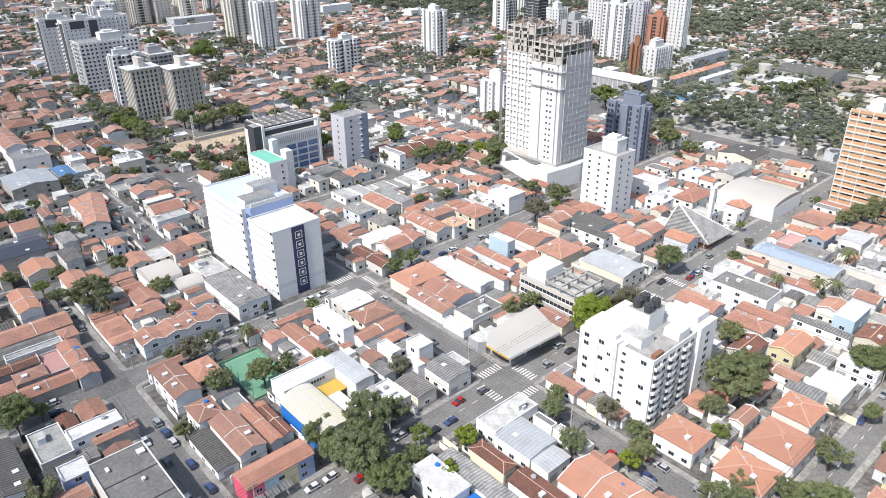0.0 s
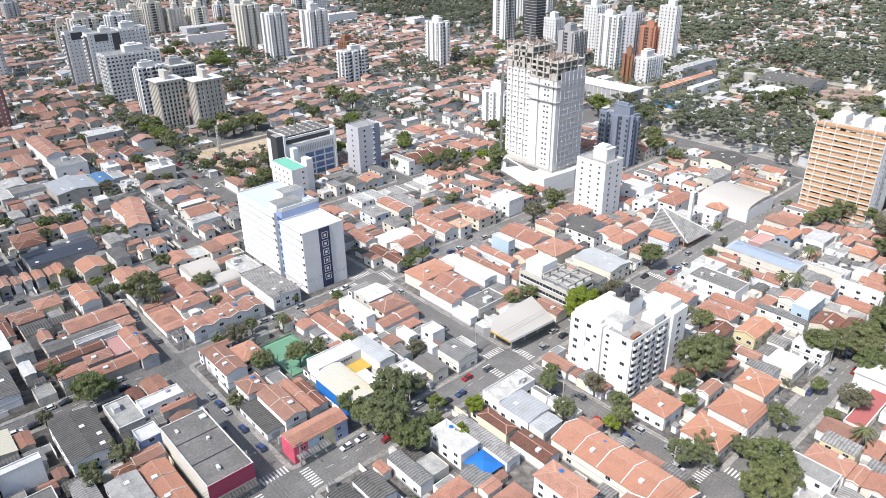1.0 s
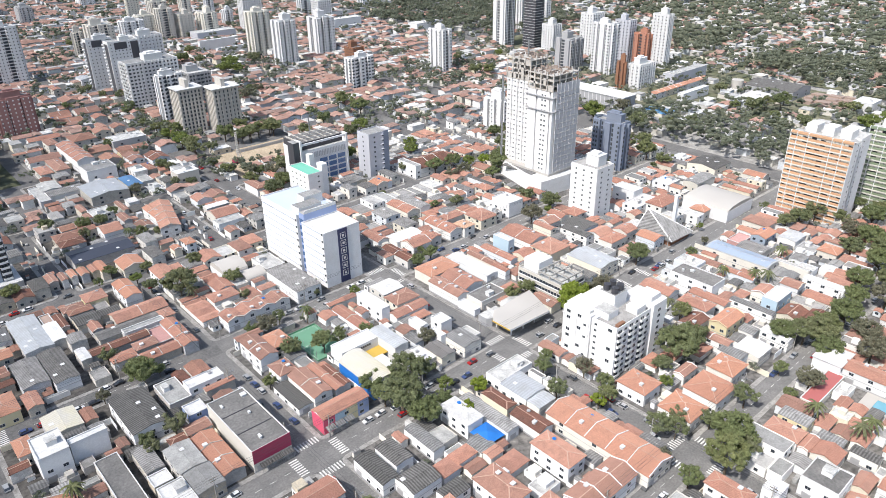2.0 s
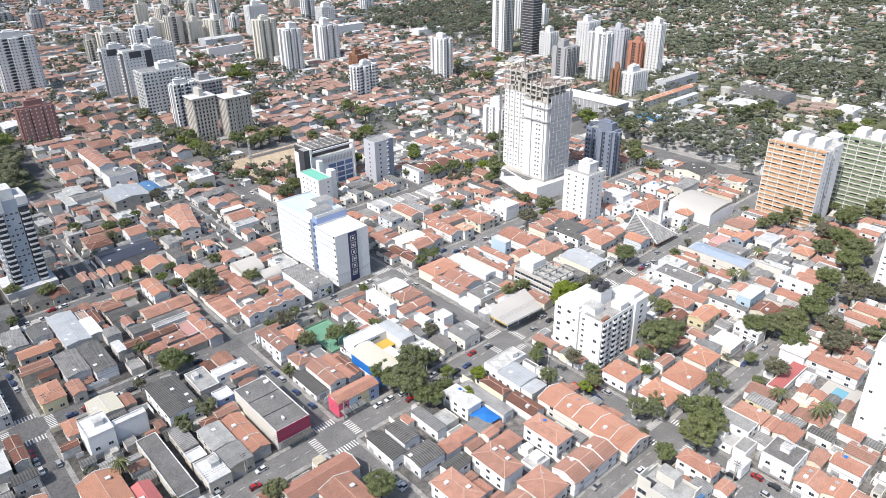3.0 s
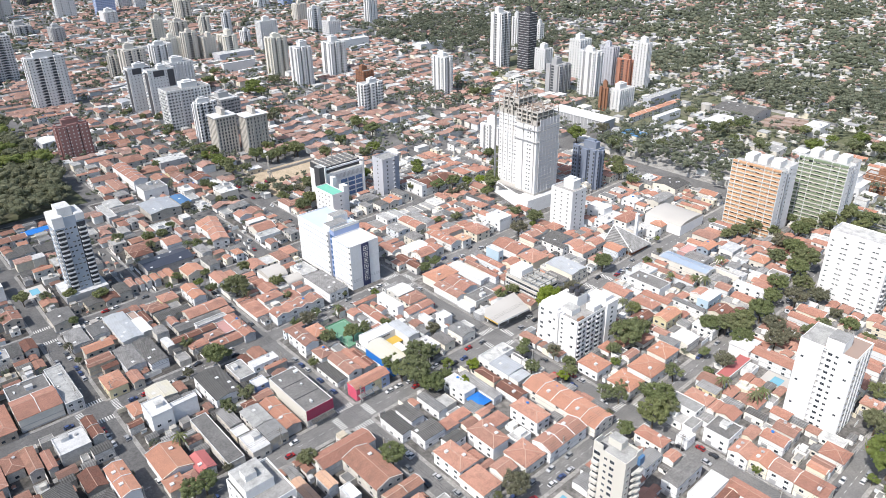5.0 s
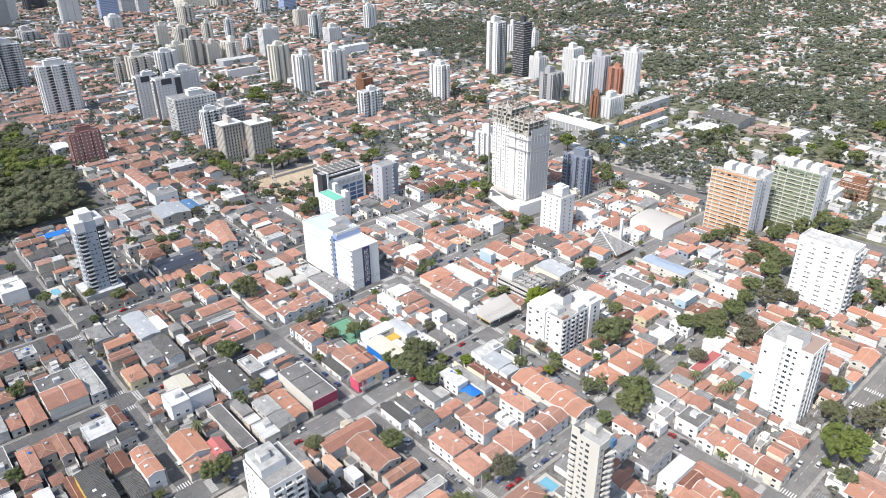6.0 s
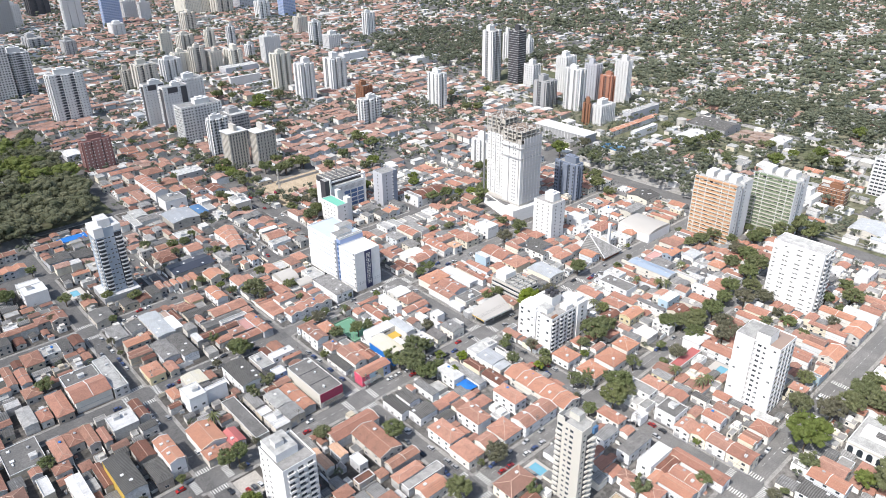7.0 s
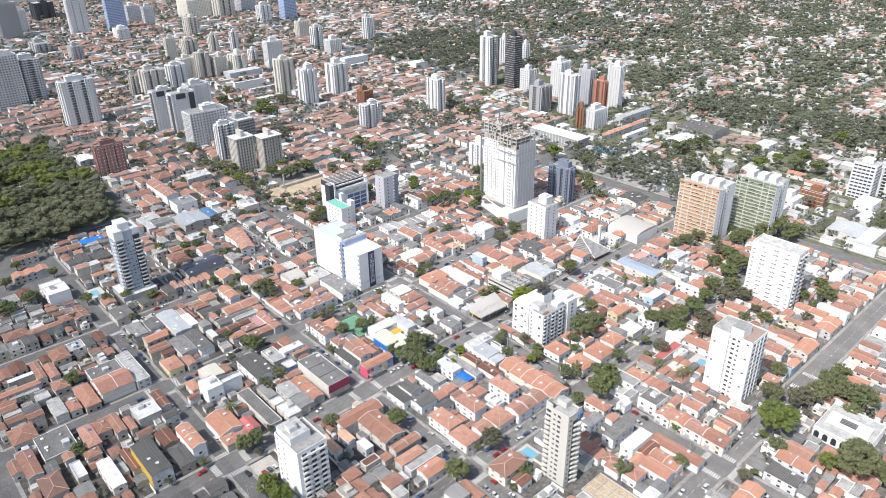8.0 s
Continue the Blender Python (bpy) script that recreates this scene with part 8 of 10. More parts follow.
house("g", 207.2, 228.2, 5.2, 11.5, 5.4)
house("h", 217.1, 220.7, 7.3, 9.2, 5.4)
house("r", 209.0, 207.4, 5.9, 8.7, 5.4)
house("w", 171.6, 162.1, 4.1, 10.3, 9.0, wall="skyblue")
house("r", 201.6, 161.7, 4.2, 12.0, 5.4)
house("f", 206.4, 276.2, 4.3, 17.5, 9.0, wall="white")
house("r", 178.5, 271.8, 7.5, 8.7, 4.5, roof="tile_new")
house("g", 170.1, 271.8, 7.7, 8.6, 4.5, roof="fibre_dark")
house("r", 221.8, 276.5, 26.3, 18.1, 6.3, roof="tile_old")
house("r", 183.9, 273.3, 3.2, 11.6, 4.5, roof="tile_new")
house("r", 246.8, -10.5, 12.5, 5.5, 4.5)
house("r", 252.6, -35.2, 4.2, 10.1, 5.4)
house("r", 252.6, -25.1, 4.2, 10.1, 5.4)
house("r", 273.3, -27.2, 7.2, 18.1, 5.4, roof="tile_new")
house("r", 236.0, -31.6, 8.2, 8.4, 5.4)
house("r", 236.0, -23.1, 8.2, 8.4, 5.4)
house("r", 263.7, -41.4, 18.0, 9.3, 5.4, roof="tile_new")
house("w", 279.5, -37.3, 5.0, 17.7, 8.0)
house("r", 305.1, -32.6, 7.9, 24.4, 4.5)
house("r", 230.2, -31.9, 3.4, 10.8, 5.9, roof="tile_new")
house("h", 298.1, -41.7, 5.9, 8.8, 5.9)
house("m", 282.1, 71.0, 11.8, 8.7, 4.5)
house("f", 277.8, 60.7, 9.0, 8.5, 3.6)
house("h", 280.6, 51.7, 9.3, 8.8, 4.5, roof="tile_new")
house("f", 251.2, 57.0, 2.7, 15.9, 5.4)
house("w", 244.5, 39.7, 4.9, 17.2, 5.4)
house("h", 290.0, 51.8, 2.6, 10.9, 4.5)
house("w", 264.9, 147.1, 20.0, 9.5, 5.4)
house("g", 312.1, 139.2, 19.4, 9.0, 8.0)
house("r", 299.5, 145.3, 5.0, 7.2, 4.5, roof="tile_new")
house("f", 260.6, 124.6, 5.4, 9.8, 5.4)
house("r", 273.3, 89.6, 5.5, 7.9, 4.5, roof="tile_new")
house("w", 269.3, 158.8, 8.8, 13.8, 9.0)
house("w", 301.9, 154.4, 12.2, 10.7, 5.4)
house("w", 301.5, 734.4, 43.1, 5.5, 14.0)
house("w", 313.9, 712.0, 48.4, 4.6, 8.0)
house("r", 313.4, -41.9, 5.5, 8.4, 4.5)
house("h", 326.0, -40.5, 5.5, 11.2, 5.4)
house("w", 336.9, -20.4, 17.6, 7.8, 6.3)
house("g", 353.5, -29.4, 4.1, 13.0, 4.5)
house("r", 350.1, -41.3, 14.7, 8.5, 4.5, roof="tile_new")
house("m", 387.3, -15.1, 5.5, 20.7, 8.0)
house("w", 330.4, -2.2, 5.5, 12.0, 4.5)
house("g", 345.0, 151.4, 19.3, 18.7, 6.3, roof="fibre_dark")
house("r", 351.3, 123.9, 8.9, 12.3, 4.5, roof="tile_new")
house("r", 321.7, 120.0, 4.2, 16.6, 4.5)
house("r", 328.4, 171.2, 6.7, 11.8, 4.5)
house("f", 335.8, 816.5, 50.4, 21.4, 10.0, wall="lilac")
house("w", 416.9, -12.7, 53.2, 10.4, 5.4)
house("w", 433.4, 53.6, 20.8, 4.8, 9.0)
house("r", 397.4, 37.6, 4.5, 14.8, 5.4, roof="tile_new")
house("g", 442.4, 15.2, 23.0, 8.0, 4.5, roof="fibre_dark")
house("m", 444.9, 2.5, 22.4, 10.8, 5.4, roof="slab_white")
house("m", 411.5, 3.8, 25.2, 22.3, 5.4)
house("w", 473.3, 11.7, 20.5, 15.0, 8.0)
house("w", 434.8, 59.4, 8.7, 6.7, 14.0)
house("w", 448.8, 55.8, 5.5, 5.6, 5.4)
house("f", 473.8, 142.7, 18.6, 26.9, 6.3)
house("w", 431.1, 215.3, 41.3, 5.5, 6.3)
house("r", 474.9, 273.3, 17.1, 7.6, 5.4, roof="tile_new")
house("r", 492.0, 273.3, 17.1, 7.6, 5.4, roof="tile_new")
house("r", 509.2, 273.3, 17.1, 7.6, 5.4, roof="tile_new")
house("r", 526.3, 273.3, 17.1, 7.6, 5.4, roof="tile_new")
house("r", 543.4, 273.3, 17.1, 7.6, 5.4, roof="tile_new")
house("m", 427.9, 239.6, 15.7, 20.2, 5.4, roof="metal_blue")
house("f", 492.2, 58.5, 15.6, 15.1, 5.4)
house("r", 490.9, 43.2, 3.6, 12.7, 4.5, roof="tile_new")
house("r", 481.7, 57.8, 5.3, 16.2, 8.0, roof="tile_new")
house("r", 502.8, 82.1, 10.3, 16.2, 4.5, roof="tile_new")
house("w", 552.0, 135.0, 20.0, 14.0, 10.0)
house("g", 562.0, 210.0, 34.0, 42.0, 7.0, wall="grey_render", roof="fibre_dark", label="long dark-roofed works hall beside a storage tank")
house("w", 514.0, 209.0, 42.0, 20.0, 6.0)
house("f", 547.4, 289.0, 55.5, 9.1, 11.0, wall="lilac")
house("w", 495.8, 251.0, 40.4, 5.5, 8.0)
house("w", 561.0, 675.4, 40.5, 18.3, 10.0)
house("w", 500.5, 767.7, 43.3, 14.1, 12.0)
house("w", 491.3, 742.5, 31.0, 5.5, 6.3)
house("g", 563.2, 845.9, 69.0, 5.5, 8.0)


# ---- single trees ----
tree(145.3, 97.4, 7.5, height=17.0, mat="leaf_lime")
tree(161.9, 96.6, 6.5, height=16.0, mat="leaf_dry")
tree(36.4, 226.7, 8.0)
tree(37, 328.5, 4.0)
tree(13, 340.5, 4.5)
tree(28, 329, 4.5)
tree(46, 338, 3.5)
tree(47.5, 301, 3.5)
tree(55, 296, 3.0)
tree(25.5, 318, 3.5)
tree(96, 392, 4.5)
tree(90.5, 357.5, 3.5)
tree(97.5, 351.5, 3.5)
tree(120, 626, 4.5)
tree(96, 584, 4.5)
tree(123, 488, 5.0)
tree(126, 535, 5.0)
tree(189, 417, 5.0)
tree(136.5, 339.5, 4.0)
tree(155, 344.5, 4.5)
tree(131, 307, 4.5)
tree(68.0, 361.4, 4.0, mat="leaf_dry")
palm(42.0, 303.0, 8.0)
tree(521, 240, 6)
tree(503, 192, 6)
tree(527, 188, 6)
tree(483, 207, 5)
tree(538, 146, 5)
tree(636, 92, 7, mat="leaf_lime")
tree(545, 95, 7, mat="leaf_bright")
tree(524, 111, 6, mat="leaf_bright")
tree(474, 171, 5)
tree(479, 153, 5)
tree(415, 204, 6)
tree(400, 216, 6)
tree(576, 107, 5)
tree(20.5, 267.4, 3.5)
tree(13.3, 261.7, 2.5)
tree(27.2, 253.7, 3.0, mat="leaf_bright")
tree(34.9, 261.9, 3.0)
tree(29.0, 242.0, 3.5)
tree(53.7, 252.2, 4.0)
tree(58.9, 222.1, 4.5)
tree(56.5, 207.6, 2.5)
palm(39.1, 221.1, 9.0)
tree(0.6, 176.9, 6.0)
tree(7.1, 179.1, 2.5)
tree(-4.2, 200.0, 3.5)
tree(-1.7, 144.2, 4.5)
tree(-10.9, 144.5, 3.0)
tree(50.2, 175.8, 5.0, mat="leaf_dry")
tree(57.8, 180.5, 3.0)
tree(59.9, 150.4, 5.0)
tree(69.9, 154.4, 2.5)
tree(48.7, 155.2, 4.5)
palm(66.6, 173.1, 9.0)
tree(92.0, 127.0, 4.0, mat="leaf_dry")
tree(69.9, 112.7, 7.0)
tree(59.9, 102.4, 8.0)
tree(57.7, 109.3, 5.0)
tree(78.3, 112.1, 4.0)
tree(61.1, 92.5, 6.0)
tree(78.0, 101.0, 3.0, mat="leaf_bright")
tree(71.8, 95.3, 3.5)
tree(148.6, 126.5, 4.0)
palm(228.9, 64.0, 9.0)
palm(223.4, 75.6, 8.0)
tree(152.2, 55.3, 8.5)
tree(178.4, 69.6, 4.5)
tree(103.7, 71.8, 4.0)
tree(116.8, 88.2, 3.0)
tree(120.4, 73.0, 4.0, mat="leaf_dry")
tree(119.2, 63.6, 3.5)
tree(113.0, 38.1, 4.5)
tree(146.9, 25.8, 4.5)
tree(124.5, 18.5, 7.2)
tree(128.6, 28.2, 3.5)
tree(116.1, 33.1, 4.0)
tree(173.0, 25.8, 3.0)
tree(161.7, 17.0, 2.5)
tree(198.1, 28.5, 6.0)
tree(208.9, 25.4, 6.0)
tree(192.9, 18.0, 6.0)
tree(123.4, 13.7, 5.0)
tree(142.2, 54.7, 4.0)
tree(136.0, 48.9, 3.0, mat="leaf_bright")
tree(130.5, 605.8, 4.0)
tree(140.5, 589.5, 5.0)
tree(132.7, 546.5, 5.0)
tree(134.0, 527.7, 4.0)
tree(124.1, 470.5, 5.0)
tree(122.7, 445.2, 6.0, mat="leaf_bright")
tree(128.3, 437.5, 5.0, mat="leaf_bright")
tree(154.3, 421.4, 7.0)
tree(158.2, 410.1, 6.0)
tree(166.4, 405.9, 7.0)
tree(188.5, 416.0, 6.0)
tree(189.3, 430.3, 4.0)
tree(238.6, 687.1, 8.0)
tree(267.3, 732.3, 6.0)
tree(253.4, 675.1, 6.0)
tree(248.5, 609.7, 8.0, mat="leaf_bright")
tree(260.4, 604.9, 7.0, mat="leaf_bright")
tree(233.6, 528.6, 5.0)
tree(322.0, 684.1, 6.0)
tree(126.4, 631.8, 5.0)
tree(184.1, 871.4, 6.0)
tree(294.2, 288.1, 6.0)
tree(280.5, 268.1, 6.0)
tree(318.4, 300.7, 5.0)
tree(378.7, 265.7, 9.0, mat="leaf_bright")
tree(414.0, 264.0, 7.0, mat="leaf_dry")
tree(384.1, 231.1, 8.0)
tree(454.1, 498.5, 5.0)
tree(421.6, 437.8, 7.0)
tree(430.7, 428.3, 7.0)
tree(498.9, 482.3, 5.0, mat="leaf_bright")
tree(343.7, 201.2, 8.0)
tree(366.7, 39.9, 9.0)
tree(366.2, 28.2, 6.0)
tree(341.7, 51.7, 6.0)
tree(349.2, 64.3, 4.0)
tree(302.2, 76.0, 6.0)
tree(319.4, 62.4, 5.0)
tree(626.1, 91.7, 8.0, mat="leaf_bright")
tree(494.6, 112.7, 8.0, mat="leaf_bright")
tree(517.2, 90.7, 8.0)
tree(524.5, 72.8, 8.0)
tree(451.7, 158.4, 7.0)
tree(466.9, 143.5, 7.0)
tree(535.6, 138.0, 6.0)
tree(483.7, 192.9, 8.0)
tree(510.8, 183.1, 7.0)
tree(431.1, -13.1, 6.0)
tree(278.0, 29.7, 7.0)
tree(265.1, 20.7, 6.0)
tree(257.0, 30.5, 6.0)
tree(221.2, 22.5, 7.0)
tree(203.1, 6.3, 6.0, mat="leaf_dry")
tree(257.9, 9.2, 6.0, mat="leaf_dry")
tree(200.6, 23.9, 7.0)
tree(152.2, -61.0, 10.0, mat="leaf_bright")
tree(175.0, -48.3, 6.0)
tree(179.6, -60.8, 7.0, mat="leaf_dry")
tree(190.6, -64.8, 7.0)
tree(140.8, -67.2, 5.0)
tree(201.2, -82.8, 8.0)
tree(201.2, -74.8, 7.0)
tree(149.8, -98.4, 10.0)
tree(145.9, -87.4, 5.0, mat="leaf_bright")
tree(155.4, -109.0, 7.0)
tree(113.4, 14.5, 7.0)
tree(75.4, -26.3, 5.0)
tree(44.6, 27.0, 6.0, mat="leaf_dry")
tree(18.4, 23.3, 6.0)
tree(197.8, -41.0, 5.0)
tree(294.1, -27.6, 7.0)
tree(249.9, 241.0, 7.0)
tree(237.2, 233.9, 5.0)
tree(267.5, 251.4, 6.0)
tree(241.1, 258.6, 4.6, mat="leaf_bright")
tree(218.7, 265.9, 6.0)
tree(230.6, 263.5, 6.0)
tree(217.9, 242.6, 3.0, mat="leaf_dry")
tree(206.7, 175.1, 6.0, mat="leaf_dry")
tree(226.5, 179.2, 6.0)
tree(192.6, 218.2, 4.0)
tree(181.3, 223.9, 3.0)
tree(205.4, 280.1, 4.0)
tree(228.6, 301.7, 5.0, mat="leaf_bright")
tree(133.4, 455.6, 6.0)
tree(131.3, 472.2, 5.0)
tree(124.4, 426.1, 6.0, mat="leaf_bright")
tree(122.2, 397.8, 7.0)
tree(122.5, 353.0, 5.0)
tree(121.0, 372.0, 4.0)
tree(161.0, 408.0, 5.0)
tree(168.0, 411.0, 6.0)
tree(186.0, 408.5, 7.0)
tree(176.0, 412.5, 6.0)
tree(131.2, 341.1, 5.0, mat="leaf_dry")
tree(141.0, 331.6, 5.0, mat="leaf_dry")
tree(152.3, 335.6, 5.0)
tree(231.4, 427.9, 5.0)
tree(262.5, 425.8, 9.0)
tree(262.8, 405.9, 8.0)
tree(227.3, 404.8, 6.0)
tree(217.0, 507.5, 7.0, mat="leaf_dry")
tree(236.2, 521.3, 6.0, mat="leaf_dry")
tree(231.9, 364.2, 7.0, mat="leaf_bright")
tree(262.0, 624.8, 9.0, mat="leaf_bright")
tree(294.9, 636.0, 8.0)
tree(58.0, 117.3, 5.0)
tree(164.3, 56.1, 6.0)
tree(110.8, 83.9, 3.5)
tree(114.8, 58.7, 3.5)
tree(110.1, 58.8, 3.0, mat="leaf_lime")
tree(207.9, 110.5, 6.0)
tree(140.7, 127.5, 4.0)
tree(170.7, 14.6, 5.0, mat="leaf_dry")
tree(192.8, 34.5, 5.5)
tree(214.6, 12.7, 6.0, mat="leaf_dry")
tree(241.6, 25.9, 5.5)
tree(248.6, 16.9, 6.5, mat="leaf_dry")
tree(291.8, 30.9, 8.0)
tree(301.5, 42.1, 7.0)
tree(204.0, -66.5, 7.5)
tree(219.0, -65.5, 5.5)
tree(161.7, -95.4, 6.5)
tree(192.1, -81.4, 5.0)
tree(-3.8, 90.7, 4.5)
tree(21.2, 69.6, 5.5)
tree(-48.8, 74.1, 5.5, mat="leaf_bright")
tree(-47.8, 63.4, 6.0, mat="leaf_bright")
palm(-35.5, 134.0, 10.0)
tree(-79.6, 325.3, 6.0)
tree(-94.5, 318.8, 6.5)
tree(-52.2, 300.7, 4.5)
tree(-87.4, 216.4, 5.0)
tree(-102.4, 157.3, 4.0)
tree(-18.7, 275.9, 4.5)
tree(-38.4, 105.4, 5.0)
tree(-43.0, 105.4, 5.0)
tree(317.7, 74.7, 6.0)
tree(294.5, 79.7, 5.0)
tree(305.9, 51.7, 6.5, mat="leaf_dry")
tree(330.6, 51.4, 6.5)
tree(352.9, 42.0, 8.0)
tree(376.1, 41.0, 8.0)
tree(376.9, 28.8, 7.0)
tree(286.0, 45.2, 6.0)
palm(258.0, 65.2, 10.0)
palm(179.5, 76.2, 9.0)
tree(302.6, 282.0, 7.0)
tree(258.2, 250.4, 6.0)
tree(250.2, 254.2, 4.5, mat="leaf_lime")
tree(226.6, 249.2, 5.0, mat="leaf_dry")
tree(217.4, 249.8, 5.0, mat="leaf_dry")
tree(33.2, 144.7, 3.0)
tree(1.5, 183.7, 4.5)
tree(-11.3, 139.2, 3.0)
tree(225.2, 195.1, 5.0)
tree(126.9, 243.1, 4.0)
tree(100.4, 19.1, 4.0)
tree(122.7, 36.4, 3.5)
tree(125.8, 302.8, 6.0)
tree(135.6, 309.2, 6.0)
tree(125.1, 327.3, 5.0)
tree(126.5, 415.9, 6.0)
tree(98.4, 384.9, 4.0)
tree(86.9, 461.4, 4.0)
tree(192.6, 323.1, 6.0, mat="leaf_bright")
tree(236.5, 312.7, 5.0, mat="leaf_bright")
tree(222.9, 363.3, 6.0)
tree(263.0, -28.8, 4.0, mat="leaf_dry")
tree(238.0, -22.6, 4.0)
tree(242.5, -11.6, 5.0)
tree(280.2, -26.8, 4.0)
tree(286.0, -15.2, 5.0)
tree(310.3, -17.8, 5.0)
palm(230.1, 58.6, 10.0)
tree(235.3, -2.6, 4.0)
tree(249.9, -2.7, 4.0, mat="leaf_dry")
tree(-30.9, 288.7, 4.0)
tree(-41.6, 295.0, 3.5)
tree(-0.3, 387.1, 3.5)
tree(98.5, -41.6, 4.0)
tree(111.6, -65.4, 3.5, mat="leaf_dry")
tree(42.6, 3.4, 4.0)
tree(73.8, 86.2, 3.5, mat="leaf_lime")
tree(86.1, 92.1, 3.5, mat="leaf_lime")
tree(78.5, 148.4, 3.0)
tree(140.1, 180.4, 4.0)
tree(130.3, 178.2, 4.0)
tree(231.3, 95.9, 3.0)
tree(193.1, 120.8, 3.0)
tree(153.6, 103.2, 7.5, mat="leaf_lime")
tree(153.9, 99.8, 6.0, mat="leaf_lime")
tree(199.7, 385.9, 6.0)
tree(184.5, 411.5, 6.0)
tree(172.9, 433.9, 6.0)
tree(135.4, 401.0, 5.0)
tree(355.1, 231.0, 7.0)
tree(351.1, 217.8, 6.0, mat="leaf_dry")
tree(335.8, 190.2, 7.0)
tree(329.0, 172.9, 6.0)
tree(308.4, 199.6, 4.0)
tree(222.7, -1.6, 5.0)
tree(213.6, 2.7, 5.0, mat="leaf_dry")
palm(155.1, 6.6, 10.0)
palm(155.0, -7.6, 10.0)
palm(160.0, -8.8, 10.0)
tree(-56.9, 356.8, 4.0)
tree(-68.2, 330.6, 3.5)
tree(-86.5, 360.3, 5.0)
tree(-73.6, 384.5, 4.0)
tree(-65.0, 283.5, 3.5, mat="leaf_dry")
tree(-38.5, 259.5, 3.0)
tree(44.9, 180.3, 3.0)
tree(66.8, 150.5, 3.0)


# ---- plain houses that fill the rest of the blocks ----
PLAIN = {k: Shape() for k in ("paint_i", "paint_old_dim_i", "tile_i", "tile_worn_dim_i", "tile_old", "fibre_i", "fibre_dark", "slab_i", "glass")}


ALONE = {"tile_i": "tile", "tile_worn_dim_i": "tile_worn_dim", "tile_old": "tile_old", "fibre_i": "fibre", "fibre_dark": "fibre_dark", "slab_i": "slab"}
PLAIN_LABEL = {
    "r": "low rendered house with a gabled terracotta tile roof",
    "b": "low old house with a dark worn tile roof",
    "h": "low rendered house with a hipped terracotta tile roof",
    "g": "low annexe with a grey fibre cement sheet roof",
    "d": "low workshop with a dark stained sheet roof",
    "w": "low pale building with a flat roof and parapet",
    "f": "low building with a flat stained slab and parapet",
}


def put(target, s, x, y):
    base = len(target.v)
    target.v.extend((a + x, b + y, c) for a, b, c in s.v)
    target.f.extend(tuple(k + base for k in q) for q in s.f)
    target.m.extend(0 for q in s.f)
    target.uv.extend(s.uv)


def plain_house(kind, x, y, w, d, h, gen, glazed):
    """A house of the joined rest: walls, roof, and windows to the south and west."""
    take(x - w / 2, y - d / 2, x + w / 2, y + d / 2)
    wl, rf = Shape(), Shape()
    along = w >= d
    z = 0.12
    if kind in "rgbd":
        up = (0.32 if kind in "rb" else 0.15) * min(w, d) / 2
        a, b = w / 2, d / 2
        wl.box(-a, -b, z, a, b, h, bottom=False)
        if along:
            for sx in (-a, a):
                wl.face([(sx, -b, h), (sx, b, h), (sx, 0, h + up)])
        else:
            for sy in (-b, b):
                wl.face([(-a, sy, h), (a, sy, h), (0, sy, h + up)])
        gable_roof(rf, w, d, h + 0.02, up, 0.25, 0.14, along)
        roof = {"r": "tile_i", "b": "tile_old", "g": "fibre_i", "d": "fibre_dark"}[kind]
    elif kind == "h":
        wl.box(-w / 2, -d / 2, z, w / 2, d / 2, h, bottom=False)
        hip_roof(rf, w, d, h + 0.16, 0.34 * min(w, d) / 2)
        roof = "tile_i"
    else:
        wl.box(-w / 2, -d / 2, z, w / 2, d / 2, h - 0.4, bottom=False)
        wl.ring_wall(-w / 2, -d / 2, w / 2, d / 2, h - 0.4, h, 0.18)
        rf.box(-w / 2 + 0.2, -d / 2 + 0.2, h - 0.39, w / 2 - 0.2, d / 2 - 0.2, h - 0.32)
        if gen.random() < 0.4:
            q = gen.uniform(1.0, 1.8)
            wl.box(-q + 0.5, -q, h - 0.35, q + 0.5, q, h + 1.3)
        roof = "slab_i"
    # west of x = 27 roofs take the dimmed copy of the tile
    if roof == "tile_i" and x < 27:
        roof = "tile_worn_dim_i"
    own = -62 < x < 165 and -45 < y < 150 and w * d > 42
    if own:
        ob = single("house" if kind in "rbh" else "outbuilding", wl, ["paint_old_dim" if x < 27 or (x < 110 and y > 262) else "paint"], PLAIN_LABEL[kind], "house" if kind in "rbh" else "building", at=(x, y, 0))
        part("roof", rf, [ALONE[roof]], ob)
    else:
        put(PLAIN["paint_old_dim_i" if x < 27 or (x < 110 and y > 262) else "paint_i"], wl, x, y)
        put(PLAIN[roof], rf, x, y)
    if glazed:
        g = Shape()
        for fl in range(2 if h > 5 else 1):
            zz = 1.1 + fl * 2.7
            for i in range(max(1, int(w / 3.5))):
                u = -w / 2 + (i + 0.5) * w / max(1, int(w / 3.5))
                g.box(u - 0.6, -d / 2 - 0.04, zz, u + 0.6, -d / 2 + 0.02, zz + 1.1)
            for i in range(max(1, int(d / 4.5))):
                u = -d / 2 + (i + 0.5) * d / max(1, int(d / 4.5))
                g.box(-w / 2 - 0.04, u - 0.6, zz, -w / 2 + 0.02, u + 0.6, zz + 1.1)
        if own:
            part("window_row", g, ["glass"], ob, "row of dark windows", kind="stuff")
        else:
            put(PLAIN["glass"], g, x, y)


YARD_TREES = []


